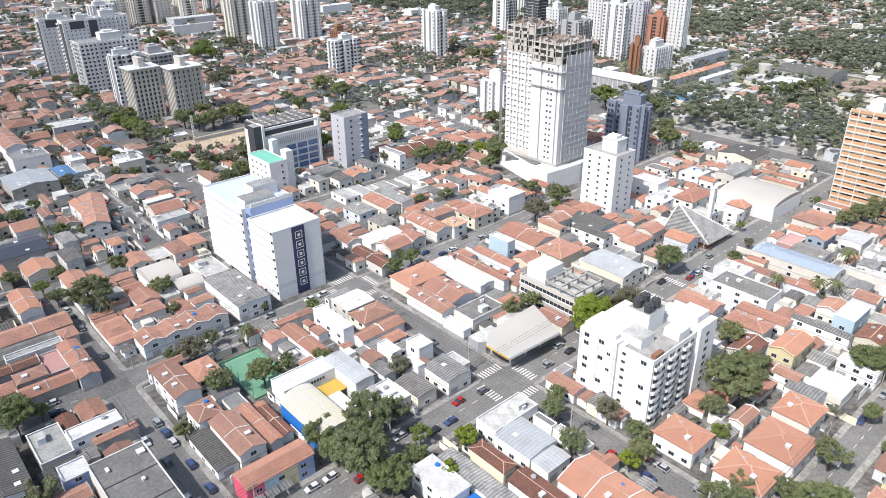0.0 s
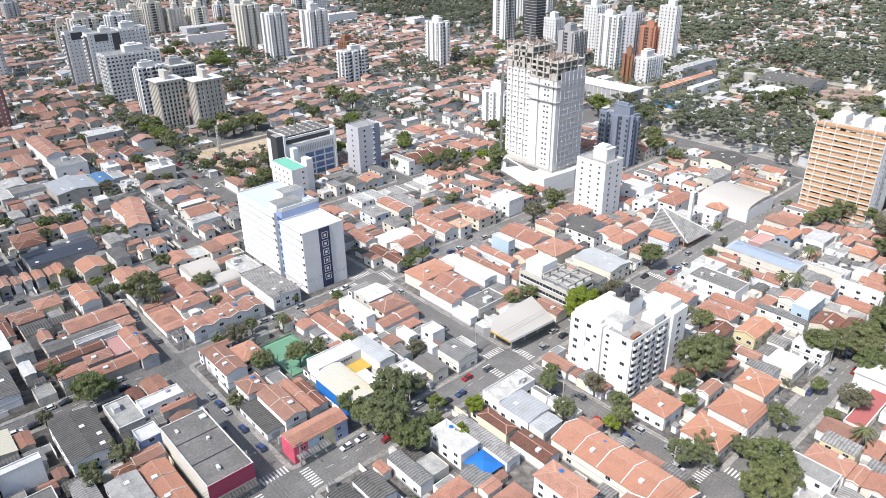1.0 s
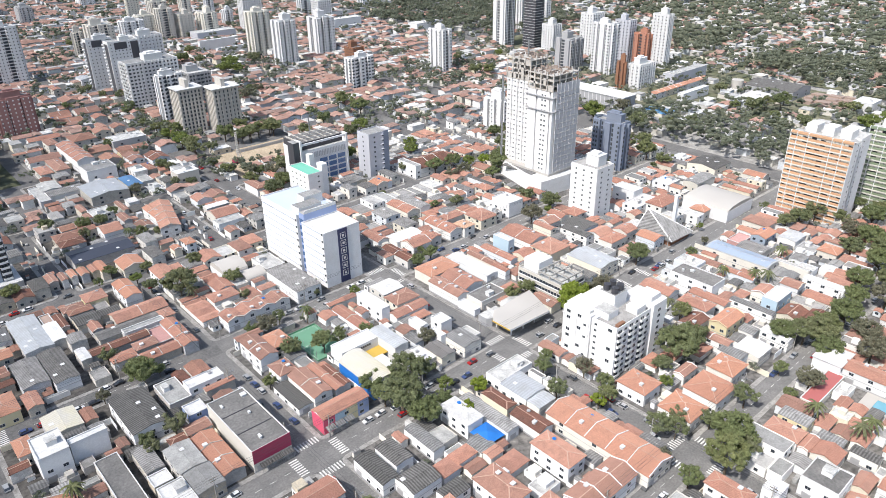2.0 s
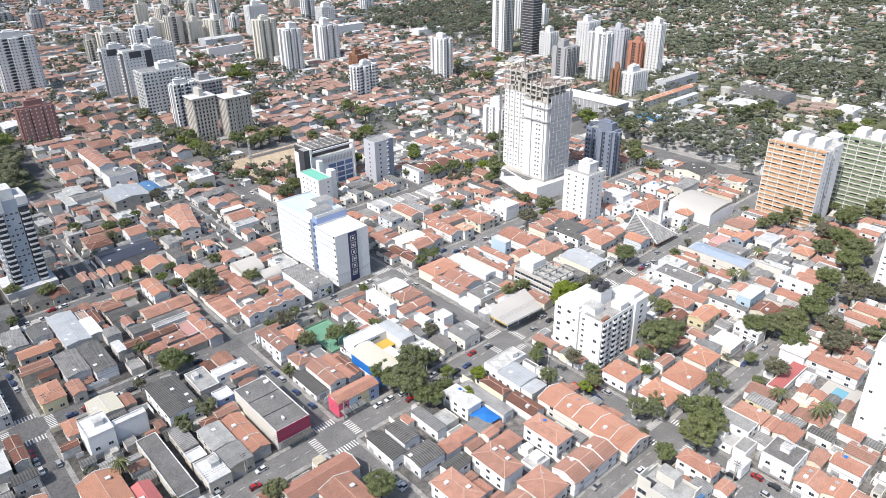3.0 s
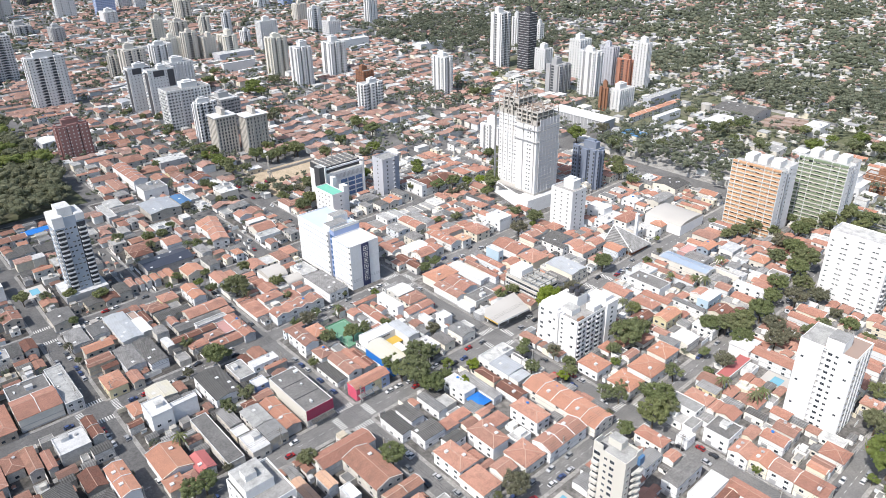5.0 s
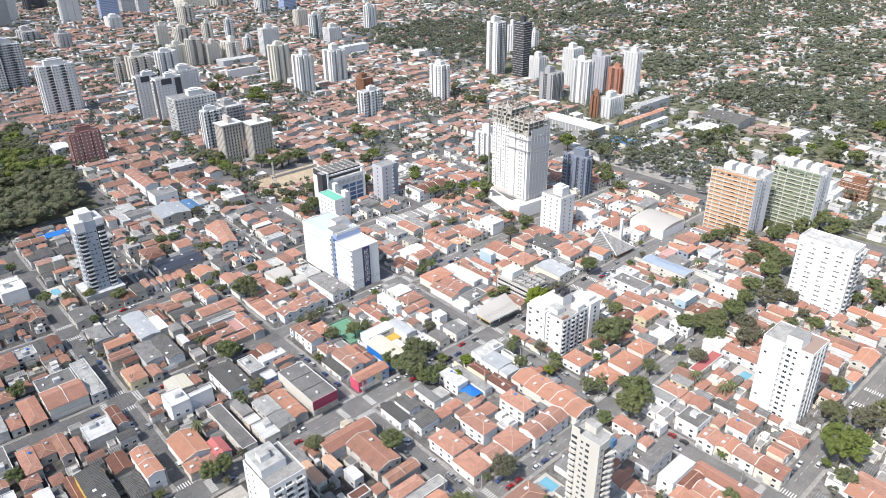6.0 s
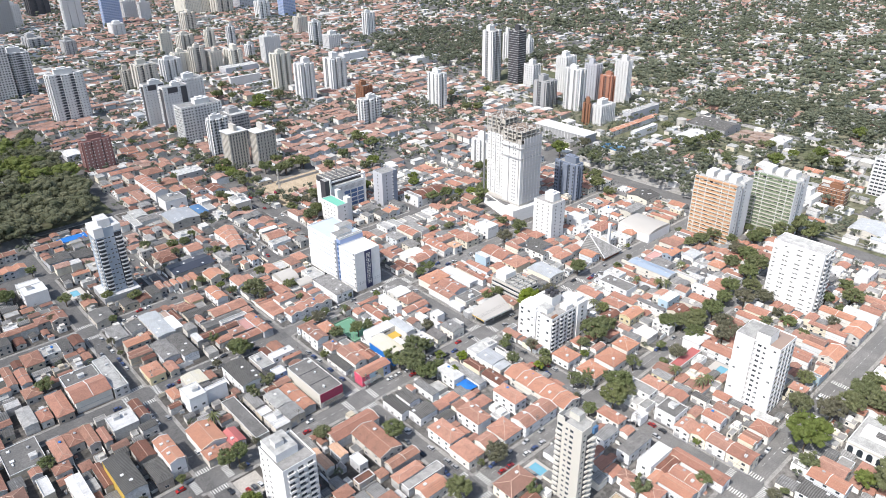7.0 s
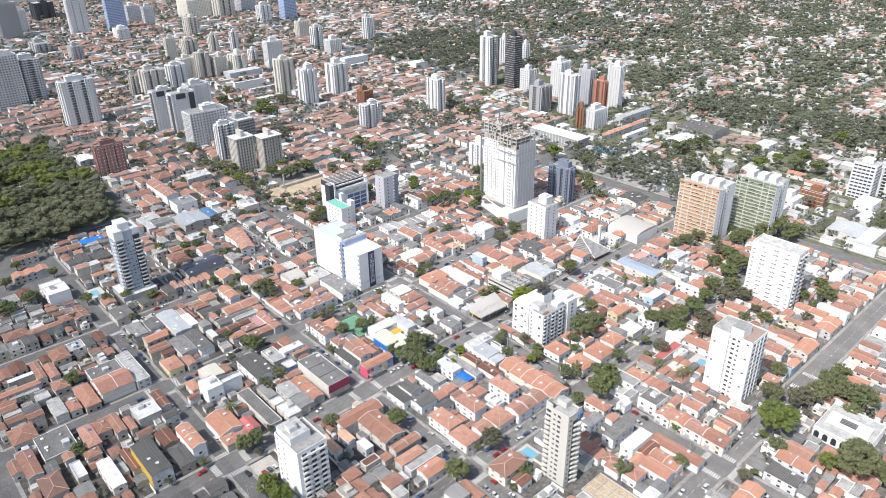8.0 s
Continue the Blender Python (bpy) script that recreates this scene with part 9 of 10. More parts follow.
def fill_block(x0, y0, x1, y1, mix="rrrhhggwf", seed=1, facing="y", tall=0.5, mat="yard", green=0.12):
    """Rows of lots back to back, each with a house in front and lower annexes behind, wherever nothing stands yet."""
    block(x0, y0, x1, y1, mat)
    gen = random.Random(seed)
    X0, Y0, X1, Y1 = x0 + 1.9, y0 + 1.9, x1 - 1.9, y1 - 1.9
    wide, deep = (X1 - X0, Y1 - Y0) if facing == "y" else (Y1 - Y0, X1 - X0)
    for row in (0, 1):
        u = 0.0
        while u < wide - 3:
            lot = min(gen.uniform(5.5, 9.5), wide - u)
            v = gen.uniform(0.2, 2.4)
            first = True
            while v < deep / 2 - 2.0:
                run = min(gen.uniform(8, 14) if first else gen.uniform(3.5, 8), deep / 2 - v)
                kind = gen.choice(mix) if first else gen.choice("rrgfgrwh")
                h = (gen.uniform(4.9, 6.0) if gen.random() < tall else gen.uniform(3.0, 3.9)) if first else gen.uniform(2.6, 4.3)
                a0, a1 = u + 0.1, u + lot - gen.choice((0.1, 0.1, 1.0))
                b0, b1 = (v, v + run) if row == 0 else (deep - v - run, deep - v)
                # shrink towards what is free
                for shrink in (0, 0.25, 0.45):
                    c0, c1 = a0 + (a1 - a0) * shrink / 2, a1 - (a1 - a0) * shrink / 2
                    e0, e1 = b0 + (b1 - b0) * shrink / 2, b1 - (b1 - b0) * shrink / 2
                    r = (X0 + c0, Y0 + e0, X0 + c1, Y0 + e1) if facing == "y" else (X0 + e0, Y0 + c0, X0 + e1, Y0 + c1)
                    if r[2] - r[0] > 2.2 and r[3] - r[1] > 2.2 and is_free(*r, gap=0.1):
                        if not first and gen.random() < green:
                            YARD_TREES.append(((r[0] + r[2]) / 2, (r[1] + r[3]) / 2, gen.uniform(1.4, 3.0)))
                        else:
                            plain_house(kind, (r[0] + r[2]) / 2, (r[1] + r[3]) / 2, r[2] - r[0], r[3] - r[1], h * (1 if shrink == 0 else 0.75), gen, first)
                        break
                v += run + gen.choice((0.05, 0.1, 0.4, 1.4))
                first = False
            u += lot
    # sheds, garages and porches in what is left
    for n in range(int((x1 - x0) * (y1 - y0) / 14)):
        w, d = gen.uniform(2.6, 7.5), gen.uniform(2.6, 7.5)
        x, y = gen.uniform(X0 + w / 2, X1 - w / 2), gen.uniform(Y0 + d / 2, Y1 - d / 2)
        if is_free(x - w / 2, y - d / 2, x + w / 2, y + d / 2, 0.08):
            if gen.random() < green:
                YARD_TREES.append((x, y, gen.uniform(1.3, 2.8)))
            else:
                plain_house(gen.choice("rrrgfwrgfd" if w * d > 26 else "gfgdfwr"), x, y, w, d, gen.uniform(2.3, 3.2), gen, gen.random() < 0.3)


def far_houses(name, x0, y0, x1, y1, seed, density=1.0, lot=11.0, greens=0.2, flat=0.3, streets=79.0, origin=(27.5, 25.0), big=5.0, patch=0.0):
    """A far district: rows of joined houses with tile or flat roofs, and trees that gather in groves between them."""
    gen = random.Random(seed)
    walls, tiles, flats = Shape(), Shape(), Shape()
    spots = []
    v = y0
    while v < y1:
        deep = gen.uniform(0.7, 1.15) * lot
        u = x0 + gen.uniform(0, lot)
        high = gen.choice((3.2, 3.6, 5.4))
        while u < x1:
            wide = gen.choice((0.5, 0.6, 0.7, 0.9, 1.2)) * lot
            x, y = u + wide / 2, v + deep / 2 + gen.uniform(-0.8, 0.8)
            u += wide + gen.choice((0.05, 0.05, 0.05, 0.1, 1.6))
            if not seen_from_above(x, y):
                continue
            if ((x - origin[0] + 5) % streets) < 9 or ((y - origin[1] + 5) % streets) < 9:
                if gen.random() < greens * 0.9:
                    spots.append((x, y, gen.uniform(0.5, 0.9) * big))
                continue
            grove = greens + 0.95 * patch * noise.noise(Vector((x / 85, y / 85, seed))) + 0.5 * patch * noise.noise(Vector((x / 31, y / 31, seed)))
            if gen.random() < grove:
                spots.append((x, y, gen.uniform(0.55, 1.15) * big))
                continue
            if gen.random() > density:
                continue
            w, d, h = wide * gen.uniform(0.95, 1.0), deep * gen.uniform(0.75, 1.0), high if gen.random() < 0.7 else gen.choice((3.0, 4.2, 5.8))
            if not is_free(x - w / 2, y - d / 2, x + w / 2, y + d / 2, 0.3):
                continue
            walls.box(x - w / 2, y - d / 2, 0, x + w / 2, y + d / 2, h, bottom=False)
            r = Shape()
            if gen.random() < flat + 0.45 * noise.noise(Vector((x / 130, y / 130, seed + 7.5))):
                flats.box(x - w / 2 - 0.1, y - d / 2 - 0.1, h, x + w / 2 + 0.1, y + d / 2 + 0.1, h + 0.4)
                continue
            if gen.random() < 0.25:
                hip_roof(r, w, d, h + 0.15, 0.32 * min(w, d) / 2, eave=0.6)
            else:
                along = gen.random() < 0.75
                gable_roof(r, w, d, h + 0.05, 0.3 * (d if along else w) / 2, eave=0.55, along_x=along)
            put(tiles, r, x, y)
            if gen.random() < 0.3 * greens + 0.08:
                spots.append((x + gen.uniform(-0.6, 0.6) * w, y - d * 0.62, gen.uniform(0.3, 0.6) * big))
        v += deep + gen.choice((0.15, 0.3, 1.8))
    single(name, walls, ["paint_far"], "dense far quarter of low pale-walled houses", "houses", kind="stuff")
    single(name + "_roofs", tiles, ["tile_hazed"], "terracotta roofs of a far low quarter", "roofs", kind="stuff")
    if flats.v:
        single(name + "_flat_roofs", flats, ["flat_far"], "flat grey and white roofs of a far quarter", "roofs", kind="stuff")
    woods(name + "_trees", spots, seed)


def seen_from_above(x, y, slack=90.0):
    """Whether a place lies in the wedge of ground that the flight looks over."""
    a, b = 0.669 * (x + 148) + 0.743 * (y + 152), 0.743 * (x + 148) - 0.669 * (y + 152)
    return a > -40 and abs(b) < 0.64 * a + slack


def woods(name, spots, seed, per=12, size=1.0, label="leafy trees between far houses", mat="leaf_hazed"):
    """Many far crowns joined into one object."""
    gen = np.random.default_rng(seed)
    out = []
    for x, y, r in spots:
        if not is_free(x - 1, y - 1, x + 1, y + 1, 0):
            continue
        far = math.hypot(x + 148, y + 152)
        if far < 620:
            clumps, n, leaf, grow = 9, 9, 0.26 + 0.06 * r, 1.0
        elif far < 1000:
            clumps, n, leaf, grow = 6, 5, 0.3 + 0.06 * r, 1.25
        elif far < 1500:
            clumps, n, leaf, grow = 3, 1, 0.3 + 0.08 * r, 1.9
        else:
            clumps, n, leaf, grow = 2, 0, 0.3 + 0.1 * r, 2.3
        inner = 2 if far < 1500 else 1
        cs, rs = crown_clumps(gen, clumps, r * 0.8, r * 0.5)
        rs = [(a * grow, b * grow, c * grow) for a, b, c in rs]
        cs = [(cx + x, cy + y, cz + r * 0.95 + 0.9) for cx, cy, cz in cs]
        out.append(leaf_cards(cs, rs, n, size * leaf, gen, inner))
    if out:
        single(name, quads_mesh(name, np.concatenate(out), [mat]), [], label, "trees", kind="stuff")


def scatter(x0, y0, x1, y1, step, r0, r1, seed, inside=None):
    gen = random.Random(seed)
    out = []
    x = x0
    while x < x1:
        y = y0
        while y < y1:
            p = (x + gen.uniform(-0.5, 0.5) * step, y + gen.uniform(-0.5, 0.5) * step)
            if (inside is None or inside(*p)) and seen_from_above(*p):
                out.append((*p, gen.uniform(r0, r1)))
            y += step
        x += step
    return out


def slab_ground(name, x0, y0, x1, y1, mat, z=0.1, label=""):
    s = Shape()
    s.box(x0, y0, -0.2, x1, y1, z)
    structure(name, s, [mat], label)


KEEP_CLEAR = [(128, 368, 188, 410), (-150, 412, 24, 660), (422, 268, 442, 338)]
for r in KEEP_CLEAR:
    take(*r)


def kx(i):
    return KERB_X.get(STREET_X[i], 3.7)


def ky(j):
    return KERB_Y.get(STREET_Y[j], 3.7)


for i in range(len(STREET_X) - 1):
    for j in range(len(STREET_Y) - 1):
        X0, Y0, X1, Y1 = STREET_X[i] + kx(i), STREET_Y[j] + ky(j), STREET_X[i + 1] - kx(i + 1), STREET_Y[j + 1] - ky(j + 1)
        if seen_from_above((X0 + X1) / 2, (Y0 + Y1) / 2, 110):
            # western blocks are dimmed through darker roofs and yards
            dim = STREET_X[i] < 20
            fill_block(X0, Y0, X1, Y1, seed=i * 20 + j, facing="y" if (i + j) % 2 else "x", mix="rbbrhddgdf" if dim else "rrrhhggwf", mat="yard_dim" if dim else "yard")
for j in range(2, len(STREET_Y) - 1):
    fill_block(118.7, STREET_Y[j] + ky(j), 362.0, STREET_Y[j + 1] - ky(j + 1), seed=300 + j, mix="rrrhgwwf")
# north of the last cross street the side streets are offset
for n, (a, b, c, d) in enumerate(((-47.8, 266.2, -2.8, 344.0), (4.8, 266.2, 70.0, 344.0), (79.5, 266.2, 110.3, 344.0), (-47.8, 353.0, 9.0, 424.0), (19.0, 355.0, 110.3, 424.0), (32.0, 432.0, 110.3, 500.0), (-130.0, 266.2, -56.2, 344.0))):
    # the northern blocks up to x = 115 are dimmed alike
    fill_block(a, b, c, d, seed=500 + n, mix="rbbhddgdgf" if c < 115 else "rrrhdgdwf", mat="yard_dim" if c < 115 else "yard", green=0.3)
fill_block(118.7, 266.2, 196.0, 337.0, seed=601)
fill_block(204.0, 266.2, 280.0, 337.0, seed=602)
fill_block(288.0, 266.2, 362.0, 337.0, seed=603)

# low walls, sheds, tanks and heaps in the yards
CLUTTER = {k: Shape() for k in ("paint_i", "slab_i", "tile_i", "fibre_i")}
dice = random.Random(91)
for n in range(9000):
    x, y = dice.uniform(-200, 362), dice.uniform(-130, 337)
    if not seen_from_above(x, y, 10):
        continue
    nearest = min(min(abs(x - c) for c in STREET_X), min(abs(y - c) for c in STREET_Y))
    if nearest < 6.8:
        continue
    kind = dice.choice(("wall", "wall", "box", "lean", "roof"))
    if kind == "wall":
        run = dice.uniform(3, 9)
        w, d, h = (run, 0.2, dice.uniform(1.6, 2.6)) if dice.random() < 0.5 else (0.2, run, dice.uniform(1.6, 2.6))
    else:
        w, d, h = dice.uniform(0.8, 3.2), dice.uniform(0.8, 3.2), dice.uniform(0.6, 2.8)
    if not is_free(x - w / 2, y - d / 2, x + w / 2, y + d / 2, 0.05):
        continue
    take(x - w / 2, y - d / 2, x + w / 2, y + d / 2)
    s = Shape()
    if kind == "lean":
        s.box(-w / 2, -d / 2, h + 0.3, w / 2, d / 2, h + 0.42)
        put(CLUTTER["fibre_i"], s, x, y)
        s = Shape()
        s.box(-w / 2 + 0.2, -d / 2 + 0.2, 0.1, w / 2 - 0.2, d / 2 - 0.2, h + 0.3)
        put(CLUTTER["paint_i"], s, x, y)
    elif kind == "roof":
        gable_roof(s, w, d, h, 0.3, 0.2, 0.1, w > d)
        put(CLUTTER["tile_i"], s, x, y)
        s = Shape()
        s.box(-w / 2, -d / 2, 0.1, w / 2, d / 2, h, bottom=False)
        put(CLUTTER["paint_i"], s, x, y)
    else:
        s.box(-w / 2, -d / 2, 0.1, w / 2, d / 2, h, bottom=False)
        put(CLUTTER["paint_i" if kind == "wall" else "slab_i"], s, x, y)
for k, nm, text in (("paint_i", "yard_walls", "pale yard walls and huts between the houses"), ("slab_i", "yard_boxes", "grey tanks, slabs and boxes in the yards"), ("tile_i", "porch_roofs", "small tiled porch roofs in the yards"), ("fibre_i", "lean_to_roofs", "grey sheet lean-to roofs in the yards")):
    single(nm, CLUTTER[k], [k], text, "yard clutter", kind="stuff")
NAMES = {"tile_worn_dim_i": ("row_house_worn_roofs", "worn brownish tile roofs of low houses, dimmed in their colour"), "paint_old_dim_i": ("old_row_houses", "weathered low houses packed along the streets, dimmed in their colour"), "paint_i": ("row_houses", "pale rendered low houses packed along the streets"), "tile_old": ("row_house_old_roofs", "dark old tile roofs of low houses"), "fibre_dark": ("row_house_dark_roofs", "dark stained sheet roofs of workshops"), "tile_i": ("row_house_tile_roofs", "terracotta roofs of low houses along the streets"),
         "fibre_i": ("row_house_sheet_roofs", "grey sheet roofs of sheds and annexes"), "slab_i": ("row_house_flat_roofs", "flat grey and white roofs of low houses"), "glass": ("row_house_windows", "dark windows of low houses along the streets")}
for k, s in PLAIN.items():
    single(NAMES[k][0], s, [k], NAMES[k][1], "houses", kind="stuff")
woods("yard_trees", YARD_TREES, 77, label="small garden trees in the yards of the blocks", mat="leaf_hazed")

house("m", -31.0, 549.0, 26.0, 15.0, 4.0, wall="paint_old_dim", roof="fibre", label="grey sheet-roofed park pavilion among trees")
house("m", -54.0, 486.0, 24.0, 15.0, 4.5, wall="paint_old_dim", roof="slab_white", label="pale sheet-roofed park hall among trees")
house("m", -18.0, 394.5, 24.0, 9.0, 3.2, wall="white", roof="blue", label="long shed under a bright blue tarpaulin")
slab_ground("lawn", 445, -900, 3500, 560, "dry_ground", 0.08, "dry grass and soil under the garden suburb")
slab_ground("park_ground", -400, 430, 22, 660, "earth", 0.1, "grass under the park trees")
slab_ground("building_site", 128, 346, 192, 400, "dirt", 0.12, "bare ochre earth of a building site")
slab_ground("car_park", 379, 88, 441, 258, "pavement", 0.1, "pale paved ground round car parks and halls")
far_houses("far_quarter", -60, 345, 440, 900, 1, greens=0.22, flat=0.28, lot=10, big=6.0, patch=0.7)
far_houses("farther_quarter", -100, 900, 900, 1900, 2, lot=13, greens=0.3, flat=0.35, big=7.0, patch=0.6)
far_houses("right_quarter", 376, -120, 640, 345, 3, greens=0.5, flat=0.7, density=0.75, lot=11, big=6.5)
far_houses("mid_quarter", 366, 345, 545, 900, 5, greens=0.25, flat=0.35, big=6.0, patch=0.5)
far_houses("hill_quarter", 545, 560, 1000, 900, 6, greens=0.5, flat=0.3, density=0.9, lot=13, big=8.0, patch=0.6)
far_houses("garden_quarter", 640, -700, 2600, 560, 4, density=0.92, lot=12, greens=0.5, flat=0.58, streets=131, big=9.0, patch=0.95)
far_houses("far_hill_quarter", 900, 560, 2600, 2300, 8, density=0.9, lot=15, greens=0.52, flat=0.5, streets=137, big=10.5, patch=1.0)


# ---- woods, trees, road markings, cars, poles ----
def wood(name, spots, seed, label, mat="leaf_hazed", clumps=12, grow=1.0):
    """A wood of far crowns, where the ground is kept clear of houses."""
    gen = np.random.default_rng(seed)
    out = []
    for x, y, r in spots:
        cs, rs = crown_clumps(gen, clumps, r * 0.78, r * 0.55)
        rs = [(a * grow, b * grow, c * grow * 0.9) for a, b, c in rs]
        lift = r * 0.95 + gen.uniform(0.0, 0.5 if grow == 1.0 else 0.25) * r
        cs = [(cx + x, cy + y, cz + lift + 0.9) for cx, cy, cz in cs]
        out.append(leaf_cards(cs, rs, 9 if grow == 1.0 else 15, 0.24 + 0.05 * r, gen))
    single(name, quads_mesh(name, np.concatenate(out), [mat]), [], label, "trees", kind="stuff")


def in_park(x, y):
    pavilion = any(abs(x - a) < 17 and abs(y - b) < 11 for a, b in ((-31, 549), (-54, 486)))
    return x < 22 - max(0, 470 - y) * 0.45 and not pavilion


# noise picks the groves whose leaf colour is painted sunlit
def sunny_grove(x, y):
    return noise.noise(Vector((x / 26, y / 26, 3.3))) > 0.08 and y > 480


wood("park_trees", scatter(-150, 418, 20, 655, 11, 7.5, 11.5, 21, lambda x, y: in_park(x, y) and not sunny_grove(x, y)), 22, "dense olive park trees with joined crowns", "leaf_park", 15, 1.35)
wood("bright_park_trees", scatter(-150, 434, 20, 655, 13, 8.0, 12.0, 31, lambda x, y: in_park(x, y) and sunny_grove(x, y)), 32, "broad yellow-green park trees, sunlit look put in the leaf colour", "leaf_park_sunlit", 15, 1.35)
wood("forest_belt", scatter(560, 540, 760, 860, 14, 6, 10, 23, lambda x, y: y > 480 + (x - 560) * 0.2 and x + y * 0.3 > 740 and noise.noise(Vector((x / 60, y / 60, 0.0))) > -0.35), 24, "dense wood beyond the towers")
wood("avenue_wood", scatter(380, 96, 442, 250, 13.5, 6, 9.5, 25), 26, "trees round car parks and low halls")
wood("road_belt", scatter(606, -160, 690, 268, 12.5, 6.5, 9.5, 27, lambda x, y: 616 - max(0, 60 - y) * 0.35 < x < 684), 28, "dense grey-green belt of trees along a far road")


def strip(name, points, width, mat, z=0.12, label=""):
    s = Shape()
    for (ax, ay), (bx, by) in zip(points[:-1], points[1:]):
        n = Vector((by - ay, ax - bx)).normalized() * width / 2
        s.prism([(ax - n.x, ay - n.y), (ax + n.x, ay + n.y), (bx + n.x, by + n.y), (bx - n.x, by - n.y)][::-1], -0.1, z)
        z += 0.004
    structure(name, s, [mat], label)


strip("road", [(622, 275), (606, 228), (598, 160), (592, 100), (585, 50), (560, -20), (500, -140)], 11, "pavement", 0.14, "pale far road along a belt of trees")
strip("road", [(422, 628), (453, 740), (510, 997), (540, 1175)], 22, "pavement", 0.14, "broad pale avenue seen far off")
strip("road", [(20, 1000), (133, 1012), (238, 1073), (411, 1178), (620, 1300)], 24, "pavement", 0.16, "raised pale highway seen far off")
strip("road", [(368, -150), (372, 0), (372, 130), (372, 262)], 12, "asphalt", 0.13, "road beside the tall slabs")
strip("road", [(484, 112), (466, 142), (452, 201), (440, 262), (464, 420), (470, 560)], 16, "asphalt", 0.13, "far avenue between car parks")


def crosswalk(x, y, across, width=8.4, depth=3.0):
    """White bars over a street; across: the street's run, so the bars lie along it."""
    s = Shape()
    n = int(width / 1.05)
    for i in range(n):
        u = -width / 2 + (i + 0.25) * width / n
        if across == "x":
            s.box(x - depth / 2, y + u, 0, x + depth / 2, y + u + 0.5, 0.018)
        else:
            s.box(x + u, y - depth / 2, 0, x + u + 0.5, y + depth / 2, 0.018)
    structure("crosswalk", s, ["line"], "worn white crosswalk bars on asphalt")


for cx, cy in ((27.5, 104.5), (114.5, 104.5), (197.0, 104.5), (-52, 104.5), (-52, 182.6), (114.5, 24.7), (27.5, 24.7), (114.5, -53), (114.5, 182.6), (-52, 262), (206.0, -53)):
    crosswalk(cx - 7.4, cy, "x")
    crosswalk(cx + 7.4, cy, "x")
    if cx in STREET_X:
        crosswalk(cx, cy - 7.4, "y")
        crosswalk(cx, cy + 7.4, "y")
dashes = Shape()
for y in (104.5, 24.7, -53, 182.6):
    for i in range(-8, 75):
        x = i * 5.0
        if all(abs(x - c) > 11 for c in STREET_X):
            dashes.box(x, y - 0.07, 0, x + 2.2, y + 0.07, 0.014)
structure("lane_markings", dashes, ["line"], "white dashed lane lines on asphalt")

# parked and passing cars
dice = random.Random(5)
slots = []
for c in STREET_X[3:]:
    for k in range(-20, 58):
        for side in (-1, 1):
            slots.append((c + side * 2.7, k * 5.4 + dice.uniform(-0.3, 0.3), 90 if side > 0 else -90, STREET_Y, 1))
for c in STREET_Y[2:]:
    for k in range(-12, 66):
        for side in (-1, 1):
            slots.append((k * 5.4 + dice.uniform(-0.3, 0.3), c + side * 2.7, 180 if side > 0 else 0, STREET_X, 0))
for x, y, turn, crossing, axis in slots:
    if any(abs((x, y)[axis] - c) < 12 for c in crossing) or (y > 266 and x < 100):
        continue
    a = math.hypot(x + 60, y + 60)
    if seen_from_above(x, y, -5) and a < 340 and dice.random() < 0.37:
        car(x, y, turn + dice.uniform(-2, 2), wheels=a < 105)
for x, y, turn in ((60, 106.3, 0), (84, 102.7, 180), (140, 106.2, 0), (152, 106.4, 0), (160, 102.6, 180), (215, 102.7, 180), (232, 106.2, 0), (113.0, 60, 90), (116.2, 40, -90), (26.0, 140, 90), (29, 70, -90), (90, 102.5, 180), (106, 106, 0), (73.2, 276, 77), (77.0, 290, 77), (74.0, 304, -103), (77.2, 318, 77), (75.0, 331, -103), (113.2, 300, 90), (116.4, 330, -90), (113.4, 352, 90), (116.2, 380, -90)):
    car(x, y, turn, label="car driving along a street", group="passing cars")

# utility poles with crossarms and wires
pole_shaft, pole_arm, pole_lamp = Shape(), Shape(), Shape()
pole_shaft.prism([(0.17 * math.cos(i * math.pi / 4), 0.17 * math.sin(i * math.pi / 4)) for i in range(8)], 0, 9.2)
pole_arm.box(-1.1, -0.07, 8.4, 1.1, 0.07, 8.58)
pole_arm.box(-0.9, -0.06, 7.4, 0.9, 0.06, 7.52)
pole_lamp.box(-0.05, 0, 7.0, 0.05, 2.2, 7.1)
pole_lamp.box(-0.15, 1.9, 6.95, 0.15, 2.6, 7.12)
POLE = (pole_shaft.mesh("shaft", ["concrete"]), pole_arm.mesh("crossarm", ["bark"]), pole_lamp.mesh("lamp_arm", ["steel"]))


def pole(x, y, turn):
    ob = thing("utility_pole", x, y, 0.14, "concrete utility pole with crossarms and a street lamp arm", "utility pole", "utility poles", turn=turn)
    part("shaft", POLE[0], [], ob)
    part("crossarm", POLE[1], [], ob)
    part("lamp_arm", POLE[2], [], ob)
    return ob


